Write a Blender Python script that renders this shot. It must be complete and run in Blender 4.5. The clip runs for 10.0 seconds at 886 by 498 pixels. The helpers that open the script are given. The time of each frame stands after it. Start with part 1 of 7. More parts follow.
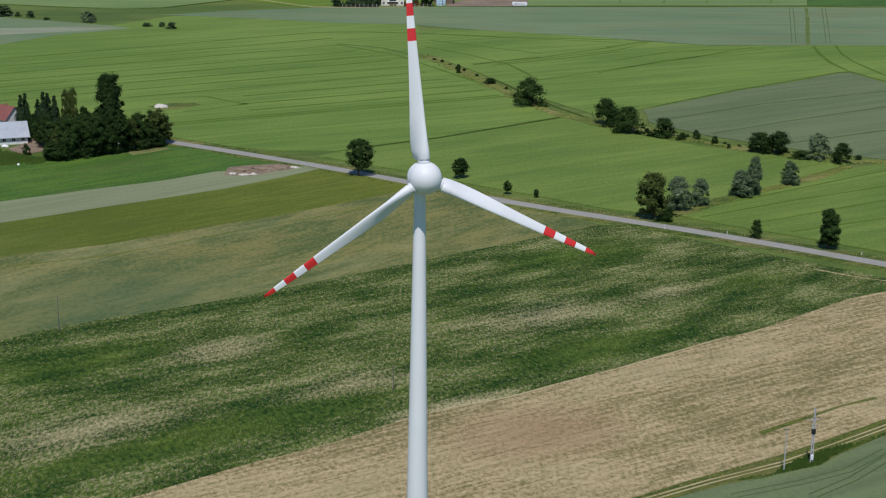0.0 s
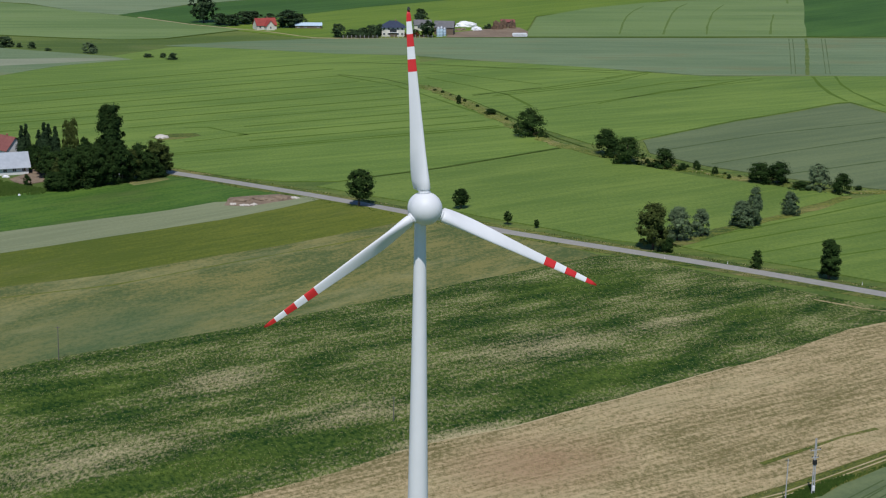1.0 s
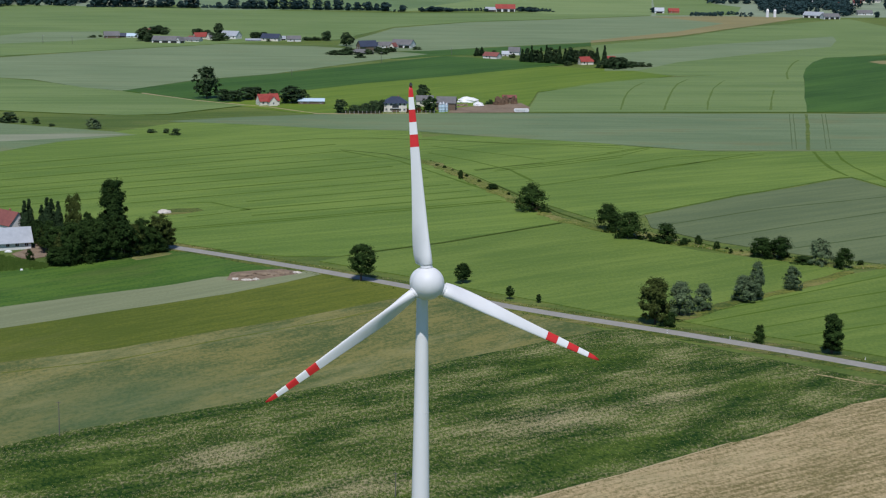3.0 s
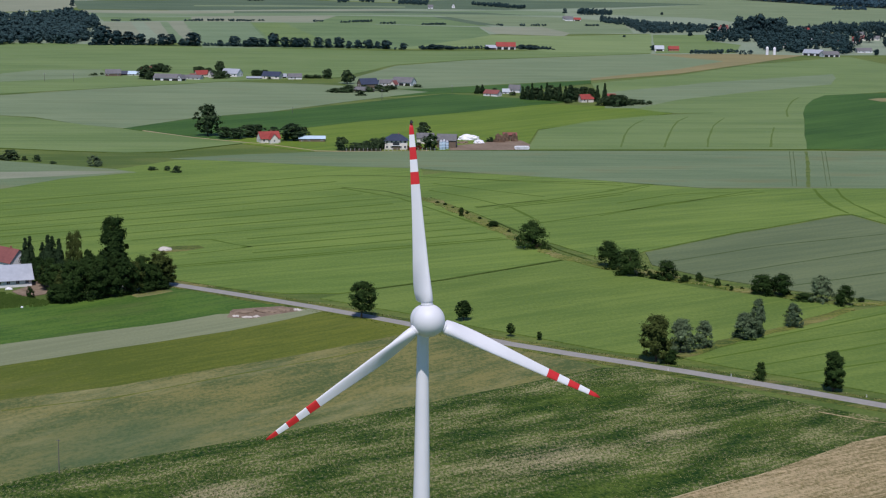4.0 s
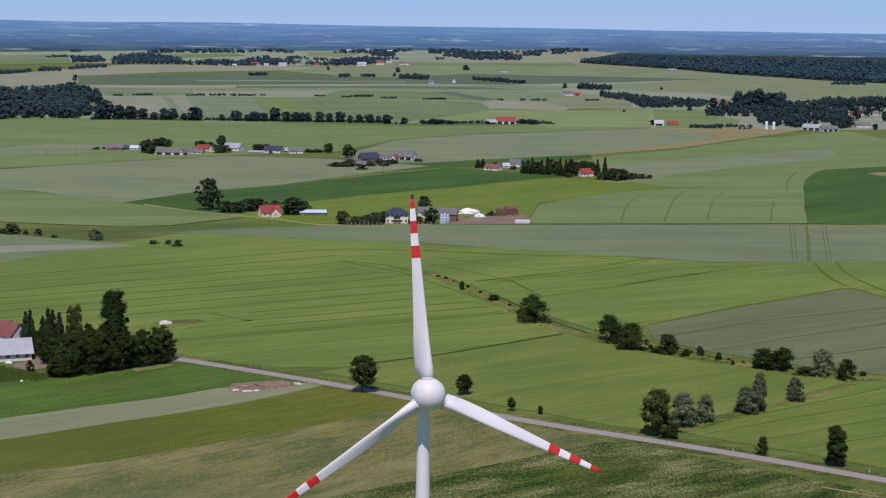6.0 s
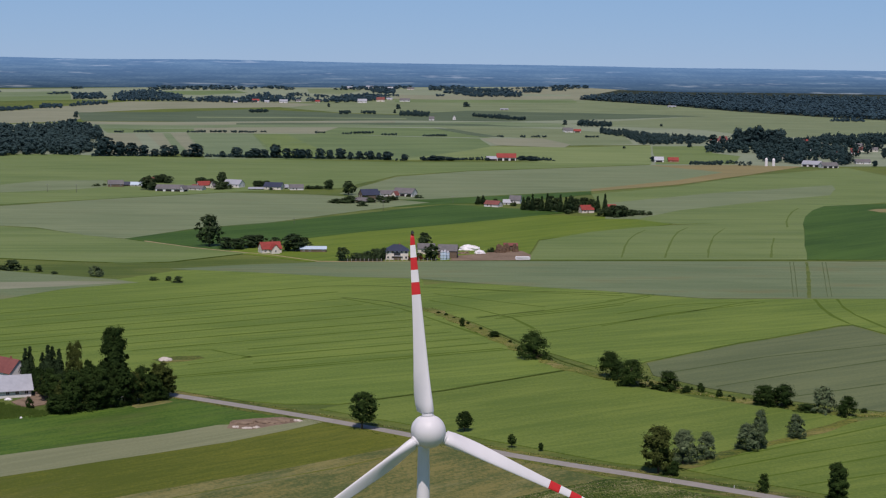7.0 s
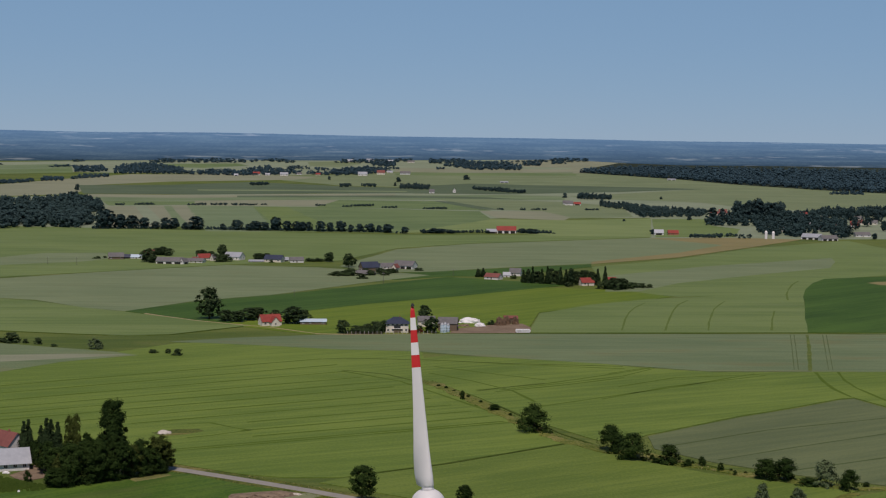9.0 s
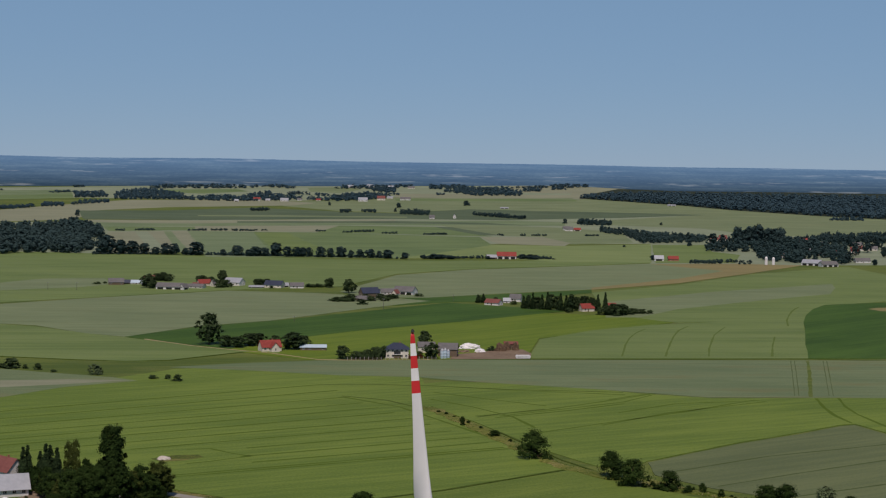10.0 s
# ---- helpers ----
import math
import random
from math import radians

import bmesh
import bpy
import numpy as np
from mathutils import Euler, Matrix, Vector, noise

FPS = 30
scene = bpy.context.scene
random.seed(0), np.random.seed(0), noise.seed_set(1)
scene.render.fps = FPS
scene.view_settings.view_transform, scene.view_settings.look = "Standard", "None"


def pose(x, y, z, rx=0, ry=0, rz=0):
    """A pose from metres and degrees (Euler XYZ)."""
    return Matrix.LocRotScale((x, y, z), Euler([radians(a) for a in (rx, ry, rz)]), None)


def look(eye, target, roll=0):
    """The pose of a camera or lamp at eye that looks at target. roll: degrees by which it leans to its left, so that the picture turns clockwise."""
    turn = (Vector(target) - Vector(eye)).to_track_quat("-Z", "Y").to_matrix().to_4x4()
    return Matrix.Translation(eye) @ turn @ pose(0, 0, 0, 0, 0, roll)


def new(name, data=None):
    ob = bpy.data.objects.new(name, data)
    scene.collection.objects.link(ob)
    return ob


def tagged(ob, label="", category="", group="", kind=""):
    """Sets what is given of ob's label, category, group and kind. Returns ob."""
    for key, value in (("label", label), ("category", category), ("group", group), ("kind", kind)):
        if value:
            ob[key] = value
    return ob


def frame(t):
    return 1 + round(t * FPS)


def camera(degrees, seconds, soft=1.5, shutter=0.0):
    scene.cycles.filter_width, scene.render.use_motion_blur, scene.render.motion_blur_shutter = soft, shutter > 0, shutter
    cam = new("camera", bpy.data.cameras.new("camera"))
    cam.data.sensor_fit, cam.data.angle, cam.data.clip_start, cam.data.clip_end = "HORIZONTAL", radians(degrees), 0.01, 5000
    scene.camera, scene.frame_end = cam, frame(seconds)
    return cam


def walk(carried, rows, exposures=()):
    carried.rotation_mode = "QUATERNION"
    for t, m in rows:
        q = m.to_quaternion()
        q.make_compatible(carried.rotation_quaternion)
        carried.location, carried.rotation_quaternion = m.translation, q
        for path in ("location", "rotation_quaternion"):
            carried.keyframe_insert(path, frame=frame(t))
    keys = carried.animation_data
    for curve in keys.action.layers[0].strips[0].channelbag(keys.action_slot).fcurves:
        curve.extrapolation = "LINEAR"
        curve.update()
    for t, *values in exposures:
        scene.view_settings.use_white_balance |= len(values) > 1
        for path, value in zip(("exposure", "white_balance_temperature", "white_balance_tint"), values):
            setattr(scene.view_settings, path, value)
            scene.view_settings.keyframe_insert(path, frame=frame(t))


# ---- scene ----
# ---- camera: a hovering drone with a long lens tilts up ----
EYE = 130.0
cam = camera(29.78, 10.0, soft=1.2)
ROWS = [
    (0.0, -0.173, -15.025, -0.711),
    (0.5, -0.162, -14.604, -0.717),
    (1.0, -0.145, -13.981, -0.704),
    (1.5, -0.119, -13.339, -0.686),
    (2.0, -0.092, -12.700, -0.683),
    (2.5, -0.066, -12.057, -0.683),
    (4.0, -0.005, -10.133, -0.647),
    (4.5, 0.000, -9.500, -0.680),
    (5.0, 0.006, -8.867, -0.715),
    (5.5, 0.031, -8.228, -0.659),
    (7.0, 0.070, -6.342, -0.656),
    (7.5, 0.081, -5.700, -0.661),
    (8.0, 0.091, -5.050, -0.677),
    (8.5, 0.100, -4.419, -0.685),
    (9.0, 0.104, -3.845, -0.678),
    (9.5, 0.112, -3.372, -0.670),
    (10.0, 0.120, -2.961, -0.716),
]
walk(cam, [(t, pose(0, 0, EYE, 90 + pitch, 0, yaw) @ pose(0, 0, 0, 0, 0, -roll)) for t, yaw, pitch, roll in ROWS],
     exposures=[(0.0, -0.43, 6130, 13), (2.5, -0.43, 6130, 12), (4.0, -0.42, 6050, 21), (5.5, -0.43, 6200, 29), (7.5, -0.72, 6850, 25), (10.0, -0.93, 7200, 23)])

# ---- world, sun ----
SUN_EL, SUN_AZ = 59.0, 5.0          # height; degrees by which the light runs to the right of straight ahead
world = bpy.data.worlds.new("sky")
scene.world = world
world.use_nodes = True
wn = world.node_tree
sky = wn.nodes.new("ShaderNodeTexSky")
sky.sky_type = "NISHITA"
sky.sun_disc = False
sky.sun_elevation, sky.sun_rotation = radians(SUN_EL), radians(180 + SUN_AZ)
sky.altitude, sky.air_density, sky.dust_density, sky.ozone_density = 100, 0.65, 0.0, 4.0
tint = wn.nodes.new("ShaderNodeMix")   # light summer haze evens out the blue
tint.data_type = "RGBA"
tint.inputs[7].default_value = (2.75, 6.1, 9.8, 1)
where, up = wn.nodes.new("ShaderNodeTexCoord"), wn.nodes.new("ShaderNodeSeparateXYZ")
haze = wn.nodes.new("ShaderNodeMapRange")   # the haze lies along the skyline and thins out overhead
haze.interpolation_type = "SMOOTHSTEP"
haze.inputs[1].default_value, haze.inputs[2].default_value = 0.05, 0.55
haze.inputs[3].default_value, haze.inputs[4].default_value = 0.70, 0.0
wn.links.new(where.outputs["Generated"], up.inputs[0])
wn.links.new(up.outputs["Z"], haze.inputs[0])
wn.links.new(haze.outputs[0], tint.inputs[0])
wn.links.new(sky.outputs["Color"], tint.inputs[6])
wn.links.new(tint.outputs[2], wn.nodes["Background"].inputs["Color"])
wn.nodes["Background"].inputs["Strength"].default_value = 0.105
sun_data = bpy.data.lights.new("sun", "SUN")
sun_data.energy, sun_data.angle, sun_data.color = 5.0, radians(0.53), (1.0, 0.96, 0.89)
sun = new("sun", sun_data)
ce, se = math.cos(radians(SUN_EL)), math.sin(radians(SUN_EL))
way = Vector((math.sin(radians(SUN_AZ)) * ce, math.cos(radians(SUN_AZ)) * ce, -se))
sun.matrix_basis = look((0, 0, 300), Vector((0, 0, 300)) + way)


# ---- materials ----
def ramp(nt, fac, stops):
    r = nt.nodes.new("ShaderNodeValToRGB")
    while len(r.color_ramp.elements) < len(stops):
        r.color_ramp.elements.new(0.5)
    for e, (p, c) in zip(r.color_ramp.elements, stops):
        e.position, e.color = p, (*c, 1)
    nt.links.new(fac, r.inputs[0])
    return r.outputs[0]


def noise_tex(nt, co, scale, detail=3, rough=0.6):
    n = nt.nodes.new("ShaderNodeTexNoise")
    n.inputs["Scale"].default_value, n.inputs["Detail"].default_value = scale, detail
    n.inputs["Roughness"].default_value = rough
    nt.links.new(co, n.inputs["Vector"])
    return n.outputs["Fac"]


def mixed(nt, fac, a, b, blend="MIX"):
    m = nt.nodes.new("ShaderNodeMix")
    m.data_type, m.blend_type = "RGBA", blend
    for v, i in ((fac, 0), (a, 6), (b, 7)):
        if hasattr(v, "is_linked"):
            nt.links.new(v, m.inputs[i])
        else:
            m.inputs[i].default_value = v if i == 0 else (*v, 1)
    return m.outputs[2]


def maths(nt, op, a, b=0.0, clamp=False):
    m = nt.nodes.new("ShaderNodeMath")
    m.operation, m.use_clamp = op, clamp
    for v, i in ((a, 0), (b, 1)):
        if hasattr(v, "is_linked"):
            nt.links.new(v, m.inputs[i])
        else:
            m.inputs[i].default_value = v
    return m.outputs[0]


def base_mat(name, rough=0.8, metal=0.0):
    m = bpy.data.materials.new(name)
    m.use_nodes = True
    b = m.node_tree.nodes["Principled BSDF"]
    b.inputs["Roughness"].default_value, b.inputs["Metallic"].default_value = rough, metal
    b.inputs["Specular IOR Level"].default_value = 0.25
    return m, m.node_tree, b


def bumped(nt, b, height, strength, distance):
    n = nt.nodes.new("ShaderNodeBump")
    n.inputs["Strength"].default_value, n.inputs["Distance"].default_value = strength, distance
    nt.links.new(height, n.inputs["Height"])
    nt.links.new(n.outputs["Normal"], b.inputs["Normal"])


def coords(nt, angle=0.0, scale=(1, 1, 1)):
    tc = nt.nodes.new("ShaderNodeTexCoord")
    mp = nt.nodes.new("ShaderNodeMapping")
    mp.vector_type = "TEXTURE"
    mp.inputs["Rotation"].default_value = (0, 0, angle)
    mp.inputs["Scale"].default_value = [1 / s for s in scale]
    nt.links.new(tc.outputs["Object"], mp.inputs["Vector"])
    return mp.outputs["Vector"]


def heading(pts):
    return math.atan2(pts[-1][1] - pts[0][1], pts[-1][0] - pts[0][0])


def near_to(nt, centre, rx, ry, angle):
    """1 in the middle of an oval patch of ground, 0 at its rim and beyond."""
    tc, mp, ln = nt.nodes.new("ShaderNodeTexCoord"), nt.nodes.new("ShaderNodeMapping"), nt.nodes.new("ShaderNodeVectorMath")
    mp.vector_type, ln.operation = "TEXTURE", "LENGTH"
    mp.inputs["Location"].default_value = (centre[0], centre[1], 0)
    mp.inputs["Rotation"].default_value, mp.inputs["Scale"].default_value = (0, 0, angle), (rx, ry, 1000)
    nt.links.new(tc.outputs["Object"], mp.inputs["Vector"])
    nt.links.new(mp.outputs["Vector"], ln.inputs[0])
    return maths(nt, "SUBTRACT", 1.0, ln.outputs["Value"], True)


def crop_mat(name, low, high, angle=0.0, length=40.0, width=2.0, fine=1.4, stain=None, amount=0.35, streak=0.6, speckle=2.6, spot=None, relief=0.5, patch=(160, 60)):
    """A standing crop: rows along angle, blotches of growth, fine ears."""
    m, nt, b = base_mat(name, 0.85)
    rows = noise_tex(nt, coords(nt, angle, (1 / length, 1 / width, 0.001)), 1.0, 3, 0.65)
    grain = noise_tex(nt, coords(nt, 0, (1, 0.65, 0.001)), fine, 4, 0.75)
    blotch = noise_tex(nt, coords(nt, angle, (1 / patch[0], 1 / patch[1], 0.001)), 1.0, 4, 0.6)
    low, high = [(c[0] * 1.01, c[1] * 0.86, c[2] * 0.58) for c in (low, high)]
    f = maths(nt, "MULTIPLY", maths(nt, "SUBTRACT", rows, 0.5), streak * 4.5)
    f = maths(nt, "ADD", f, maths(nt, "MULTIPLY", maths(nt, "SUBTRACT", grain, 0.5), speckle))
    f = maths(nt, "ADD", maths(nt, "ADD", f, maths(nt, "MULTIPLY", maths(nt, "SUBTRACT", blotch, 0.5), 2.6)), 0.5, True)
    col = mixed(nt, f, low, high)
    if stain:
        mark = ramp(nt, noise_tex(nt, coords(nt, angle, (1 / 90, 1 / 30, 0.001)), 1.0, 5, 0.7), [(0.52, (0, 0, 0)), (0.72, (1, 1, 1))])
        col = mixed(nt, maths(nt, "MULTIPLY", mark, amount), col, stain)
    if spot:
        (cx, cy), rx, ry, soil, share = spot
        ragged = noise_tex(nt, coords(nt, angle, (1 / 9, 1 / 4, 0.001)), 1.0, 5, 0.7)
        near = maths(nt, "ADD", maths(nt, "SUBTRACT", near_to(nt, (cx, cy), rx, ry, angle), 0.25), maths(nt, "MULTIPLY", ragged, 0.7))
        near = maths(nt, "MULTIPLY", near, maths(nt, "MULTIPLY", grain, 2.0), True)
        col = mixed(nt, maths(nt, "MULTIPLY", near, share), col, soil)
    nt.links.new(col, b.inputs["Base Color"])
    bumped(nt, b, grain, relief, 0.25)
    return m


def plain_mat(name, a, c, scale=1.0, rough=0.7, metal=0.0, bump=0.0, dist=0.02, spec=0.3):
    m, nt, b = base_mat(name, rough, metal)
    n = noise_tex(nt, coords(nt), scale, 4, 0.65)
    big = noise_tex(nt, coords(nt), scale * 0.17, 3, 0.6)
    f = maths(nt, "ADD", maths(nt, "MULTIPLY", n, 0.6), maths(nt, "MULTIPLY", big, 0.4))
    nt.links.new(ramp(nt, f, [(0.3, a), (0.7, c)]), b.inputs["Base Color"])
    b.inputs["Specular IOR Level"].default_value = spec
    if bump:
        bumped(nt, b, n, bump, dist)
    return m


def leaf_mat(name, dark, light):
    m, nt, b = base_mat(name, 0.6)
    geo = nt.nodes.new("ShaderNodeNewGeometry")
    info = nt.nodes.new("ShaderNodeObjectInfo")
    tuft = noise_tex(nt, coords(nt), 0.09, 2, 0.6)
    f = maths(nt, "ADD", maths(nt, "MULTIPLY", geo.outputs["Random Per Island"], 0.45), maths(nt, "MULTIPLY", info.outputs["Random"], 0.35))
    f = maths(nt, "ADD", f, maths(nt, "MULTIPLY", maths(nt, "SUBTRACT", tuft, 0.35), 0.7), True)
    nt.links.new(mixed(nt, f, dark, light), b.inputs["Base Color"])
    b.inputs["Specular IOR Level"].default_value = 0.06
    b.inputs["Roughness"].default_value = 0.85
    return m


ROW_E = heading([(1.5, 402.1), (50.4, 438.2)])
ROW_F = heading([(1.5, 347.3), (44.1, 376.6)])
ROW_G = heading([(-138.2, 509.7), (-44.8, 596.2)])
ROW_W = heading([(-112.2, 697.4), (26.9, 774.9)])
ROW_3 = heading([(85.6, 528.7), (159.2, 579.1)])
ROW_U = heading([(-80, 1262), (54, 1409)])

M_GRASS = crop_mat("meadow_grass", (0.060, 0.120, 0.028), (0.125, 0.195, 0.055), 0.1, 60, 6, 0.8, (0.21, 0.20, 0.08), 0.35)
M_WHEAT = crop_mat("green_wheat", (0.090, 0.180, 0.040), (0.152, 0.262, 0.068), ROW_W, 90, 5, 0.9, streak=0.6)
M_WHEAT2 = crop_mat("young_wheat", (0.090, 0.174, 0.040), (0.142, 0.240, 0.063), ROW_3, 70, 4, 0.8, streak=0.5, speckle=3.0, patch=(70, 22))
# far copy of the rye, with haze put in as extra blue
M_RYE = crop_mat("hazed_grey_green_rye", (0.132, 0.215, 0.158), (0.187, 0.282, 0.218), 0.05, 120, 7, 0.8, (0.16, 0.18, 0.09), 0.5, 0.6, patch=(130, 40))
M_RYE_N = crop_mat("near_rye", (0.109, 0.190, 0.134), (0.162, 0.254, 0.190), 0.05, 90, 5, 0.8, (0.16, 0.16, 0.07), 0.7, 0.55)
M_RYE_B = crop_mat("blue_green_rye", (0.092, 0.148, 0.096), (0.134, 0.200, 0.130), ROW_3, 120, 6, 0.8, streak=0.6)
M_BEET = crop_mat("dark_beet_crop", (0.027, 0.088, 0.014), (0.056, 0.145, 0.030), ROW_U, 200, 6, 0.7, streak=0.5)
M_LUSH = crop_mat("lush_meadow", (0.086, 0.176, 0.020), (0.134, 0.232, 0.036), ROW_U, 120, 8, 0.7, streak=0.55)
# M_MUTED, M_PALE: far crops with haze put into the colour
M_MUTED = crop_mat("hazed_green_crops", (0.118, 0.210, 0.152), (0.174, 0.278, 0.218), 0.05, 200, 9, 0.6, streak=0.6)
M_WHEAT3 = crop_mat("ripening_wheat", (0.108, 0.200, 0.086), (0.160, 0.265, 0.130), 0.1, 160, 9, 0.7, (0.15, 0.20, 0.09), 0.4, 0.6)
M_PALE = crop_mat("hazed_barley", (0.182, 0.275, 0.262), (0.240, 0.342, 0.340), 0.0, 160, 10, 0.6, (0.22, 0.22, 0.14), 0.3, 0.5)
M_OLIVE = crop_mat("olive_pasture", (0.070, 0.116, 0.012), (0.130, 0.174, 0.026), ROW_G, 22, 2.5, 0.9, (0.16, 0.16, 0.05), 0.4, speckle=3.0)
M_WILD = crop_mat("thin_meadow", (0.066, 0.112, 0.042), (0.195, 0.212, 0.095), ROW_G + 0.12, 9, 2.2, 0.8, (0.31, 0.29, 0.13), 0.6, 0.4, 3.6, ((-88.1, 425.7), 60.0, 40.0, (0.070, 0.118, 0.050), 0.55), patch=(34, 13))
# far copy of the beet, made paler and bluer for haze
M_FARBEET = crop_mat("hazed_beet_crop", (0.066, 0.122, 0.100), (0.100, 0.170, 0.140), 0.0, 200, 8, 0.7, streak=0.5)
M_TRACKSIDE = crop_mat("lush_track_grass", (0.022, 0.055, 0.012), (0.115, 0.150, 0.034), ROW_F, 5, 0.8, 1.6, (0.21, 0.18, 0.07), 0.5, 0.6, 3.6)
M_LAWN = crop_mat("fresh_grass", (0.036, 0.110, 0.015), (0.080, 0.176, 0.030), ROW_G, 30, 3, 0.8, (0.14, 0.15, 0.05), 0.4, speckle=3.2, patch=(60, 20))
M_STRIP = crop_mat("grey_green_oats", (0.168, 0.228, 0.180), (0.214, 0.280, 0.225), ROW_G, 60, 2.5, 1.0)
M_STRAW = crop_mat("dry_straw_field", (0.140, 0.145, 0.078), (0.455, 0.425, 0.350), ROW_F, 14, 1.2, 0.95, (0.125, 0.145, 0.058), 0.5, 0.5, 3.4, ((21.5, 333.2), 26.0, 19.0, (0.270, 0.160, 0.090), 0.6), 0.12, (90, 30))
# M_TAN, M_FARGREEN: paled and blued for haze over far fields
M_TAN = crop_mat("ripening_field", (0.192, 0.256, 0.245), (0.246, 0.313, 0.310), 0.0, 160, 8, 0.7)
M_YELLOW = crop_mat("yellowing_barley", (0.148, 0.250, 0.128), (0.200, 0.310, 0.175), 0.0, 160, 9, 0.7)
M_FARGREEN = crop_mat("hazed_far_crops", (0.098, 0.186, 0.104), (0.146, 0.250, 0.150), 0.05, 200, 9, 0.6, streak=0.6)
M_BROWN = crop_mat("bare_soil_edge", (0.190, 0.205, 0.130), (0.245, 0.248, 0.160), 0.05, 80, 5, 0.7)
M_DITCH = crop_mat("ditch_grass", (0.070, 0.125, 0.022), (0.185, 0.225, 0.070), 0.3, 6, 1.6, 0.9, (0.38, 0.29, 0.15), 0.75, 0.7, 3.4)
M_VERGE = crop_mat("rough_verge", (0.034, 0.080, 0.014), (0.150, 0.190, 0.050), 0.3, 7, 1.6, 0.9, (0.32, 0.25, 0.11), 0.7, 0.6, 3.4)


# drifts in the weedy crop: middle, half-length, half-width, thinner (+) or thicker (-)
DRIFTS = [(p, rx, ry, k) for p, (rx, ry, k) in zip([(-53.5, 385.8), (-74.5, 331.3), (27.5, 417.5), (-19.9, 362.5), (3.5, 348.4), (63.0, 439.8), (-47.9, 329.8), (-87.6, 374.9), (40.0, 390.9), (41.0, 477.1), (88.6, 452.0)],
          [(20, 11, 0.36), (36, 14, 0.34), (30, 15, 0.36), (26, 11, 0.28), (24, 6, 0.5), (24, 8, 0.25), (60, 9, -0.42), (30, 14, -0.36), (34, 10, -0.40), (34, 14, -0.34), (20, 10, -0.25)])]


def weedy_mat(name, bare):
    """Dark green leaves with straw-coloured gaps that run along the rows; bare: where the gaps begin."""
    m, nt, b = base_mat(name, 0.85)
    rows = noise_tex(nt, coords(nt, ROW_E, (1 / 15, 1 / 1.0, 0.001)), 1.0, 4, 0.65)
    wide = noise_tex(nt, coords(nt, ROW_E, (1 / 28, 1 / 10, 0.001)), 1.0, 4, 0.6)
    grain = noise_tex(nt, coords(nt, 0, (1 / 0.7, 1 / 1.7, 0.001)), 1.0, 3, 0.75)
    speck = noise_tex(nt, coords(nt, 0.4, (1 / 1.1, 1 / 2.1, 0.001)), 1.0, 3, 0.7)
    f = maths(nt, "ADD", maths(nt, "MULTIPLY", rows, 0.46), maths(nt, "MULTIPLY", wide, 0.70))
    f = maths(nt, "ADD", f, maths(nt, "MULTIPLY", grain, 1.30))
    for centre, rx, ry, k in DRIFTS:
        f = maths(nt, "ADD", f, maths(nt, "MULTIPLY", near_to(nt, centre, rx, ry, ROW_E), k * 0.72))
    straw = maths(nt, "MULTIPLY", maths(nt, "SUBTRACT", f, bare), 2.1, True)
    green = mixed(nt, maths(nt, "MULTIPLY", maths(nt, "SUBTRACT", maths(nt, "ADD", speck, maths(nt, "MULTIPLY", wide, 0.8)), 0.72), 2.4, True), (0.010, 0.036, 0.006), (0.096, 0.142, 0.024))
    b.inputs["Specular IOR Level"].default_value = 0.05
    nt.links.new(mixed(nt, maths(nt, "MULTIPLY", straw, 0.80), green, (0.500, 0.415, 0.255)), b.inputs["Base Color"])
    bumped(nt, b, grain, 0.6, 0.3)
    return m


M_WEEDY = weedy_mat("weedy_green_crop", 1.22)
# track colours: the shade down in the crop gaps is put into them
M_TRACK = plain_mat("shaded_trodden_crop", (0.070, 0.120, 0.018), (0.098, 0.156, 0.027), 0.35, 0.95, spec=0.04)
M_RYETRACK = plain_mat("shaded_rye_gap", (0.084, 0.118, 0.050), (0.115, 0.150, 0.068), 0.4, 0.95, spec=0.04)
M_OATTRACK = plain_mat("shaded_oat_gap", (0.062, 0.092, 0.036), (0.086, 0.120, 0.050), 0.5, 0.95, spec=0.04)
M_SOFTTRACK = plain_mat("shaded_wheat_gap", (0.098, 0.150, 0.040), (0.126, 0.184, 0.054), 0.3, 0.95, spec=0.04)
# edge colour, dark for weeds and for shade below the crop rim
M_EDGE = plain_mat("shaded_weedy_edge", (0.040, 0.070, 0.014), (0.096, 0.138, 0.032), 0.25, 0.95, spec=0.04)
M_RUT = plain_mat("sandy_rut", (0.30, 0.24, 0.12), (0.46, 0.38, 0.22), 1.2, bump=0.3, dist=0.1)
M_SOIL = plain_mat("bare_earth", (0.120, 0.085, 0.058), (0.280, 0.215, 0.150), 0.4, 0.9, bump=0.6, dist=0.2)
M_ROAD = plain_mat("worn_asphalt", (0.238, 0.230, 0.205), (0.322, 0.312, 0.282), 0.7, 0.75, bump=0.2, dist=0.02)
M_LEAF = leaf_mat("oak_leaves", (0.007, 0.019, 0.005), (0.038, 0.070, 0.016))
# far copy of the oak leaves, paler as haze would make it
M_LEAF_FAR = leaf_mat("hazed_oak_leaves", (0.017, 0.036, 0.017), (0.064, 0.098, 0.040))
M_LEAF_B = leaf_mat("lime_leaves", (0.018, 0.034, 0.008), (0.085, 0.105, 0.026))
M_LEAF_S = leaf_mat("willow_leaves", (0.034, 0.060, 0.028), (0.155, 0.210, 0.105))
M_NEEDLE = leaf_mat("spruce_needles", (0.009, 0.023, 0.010), (0.042, 0.070, 0.028))
# far woods: the blue of the haze is put into these leaf colours
M_WOODS = leaf_mat("hazed_woodland_leaves", (0.017, 0.039, 0.042), (0.045, 0.080, 0.078))
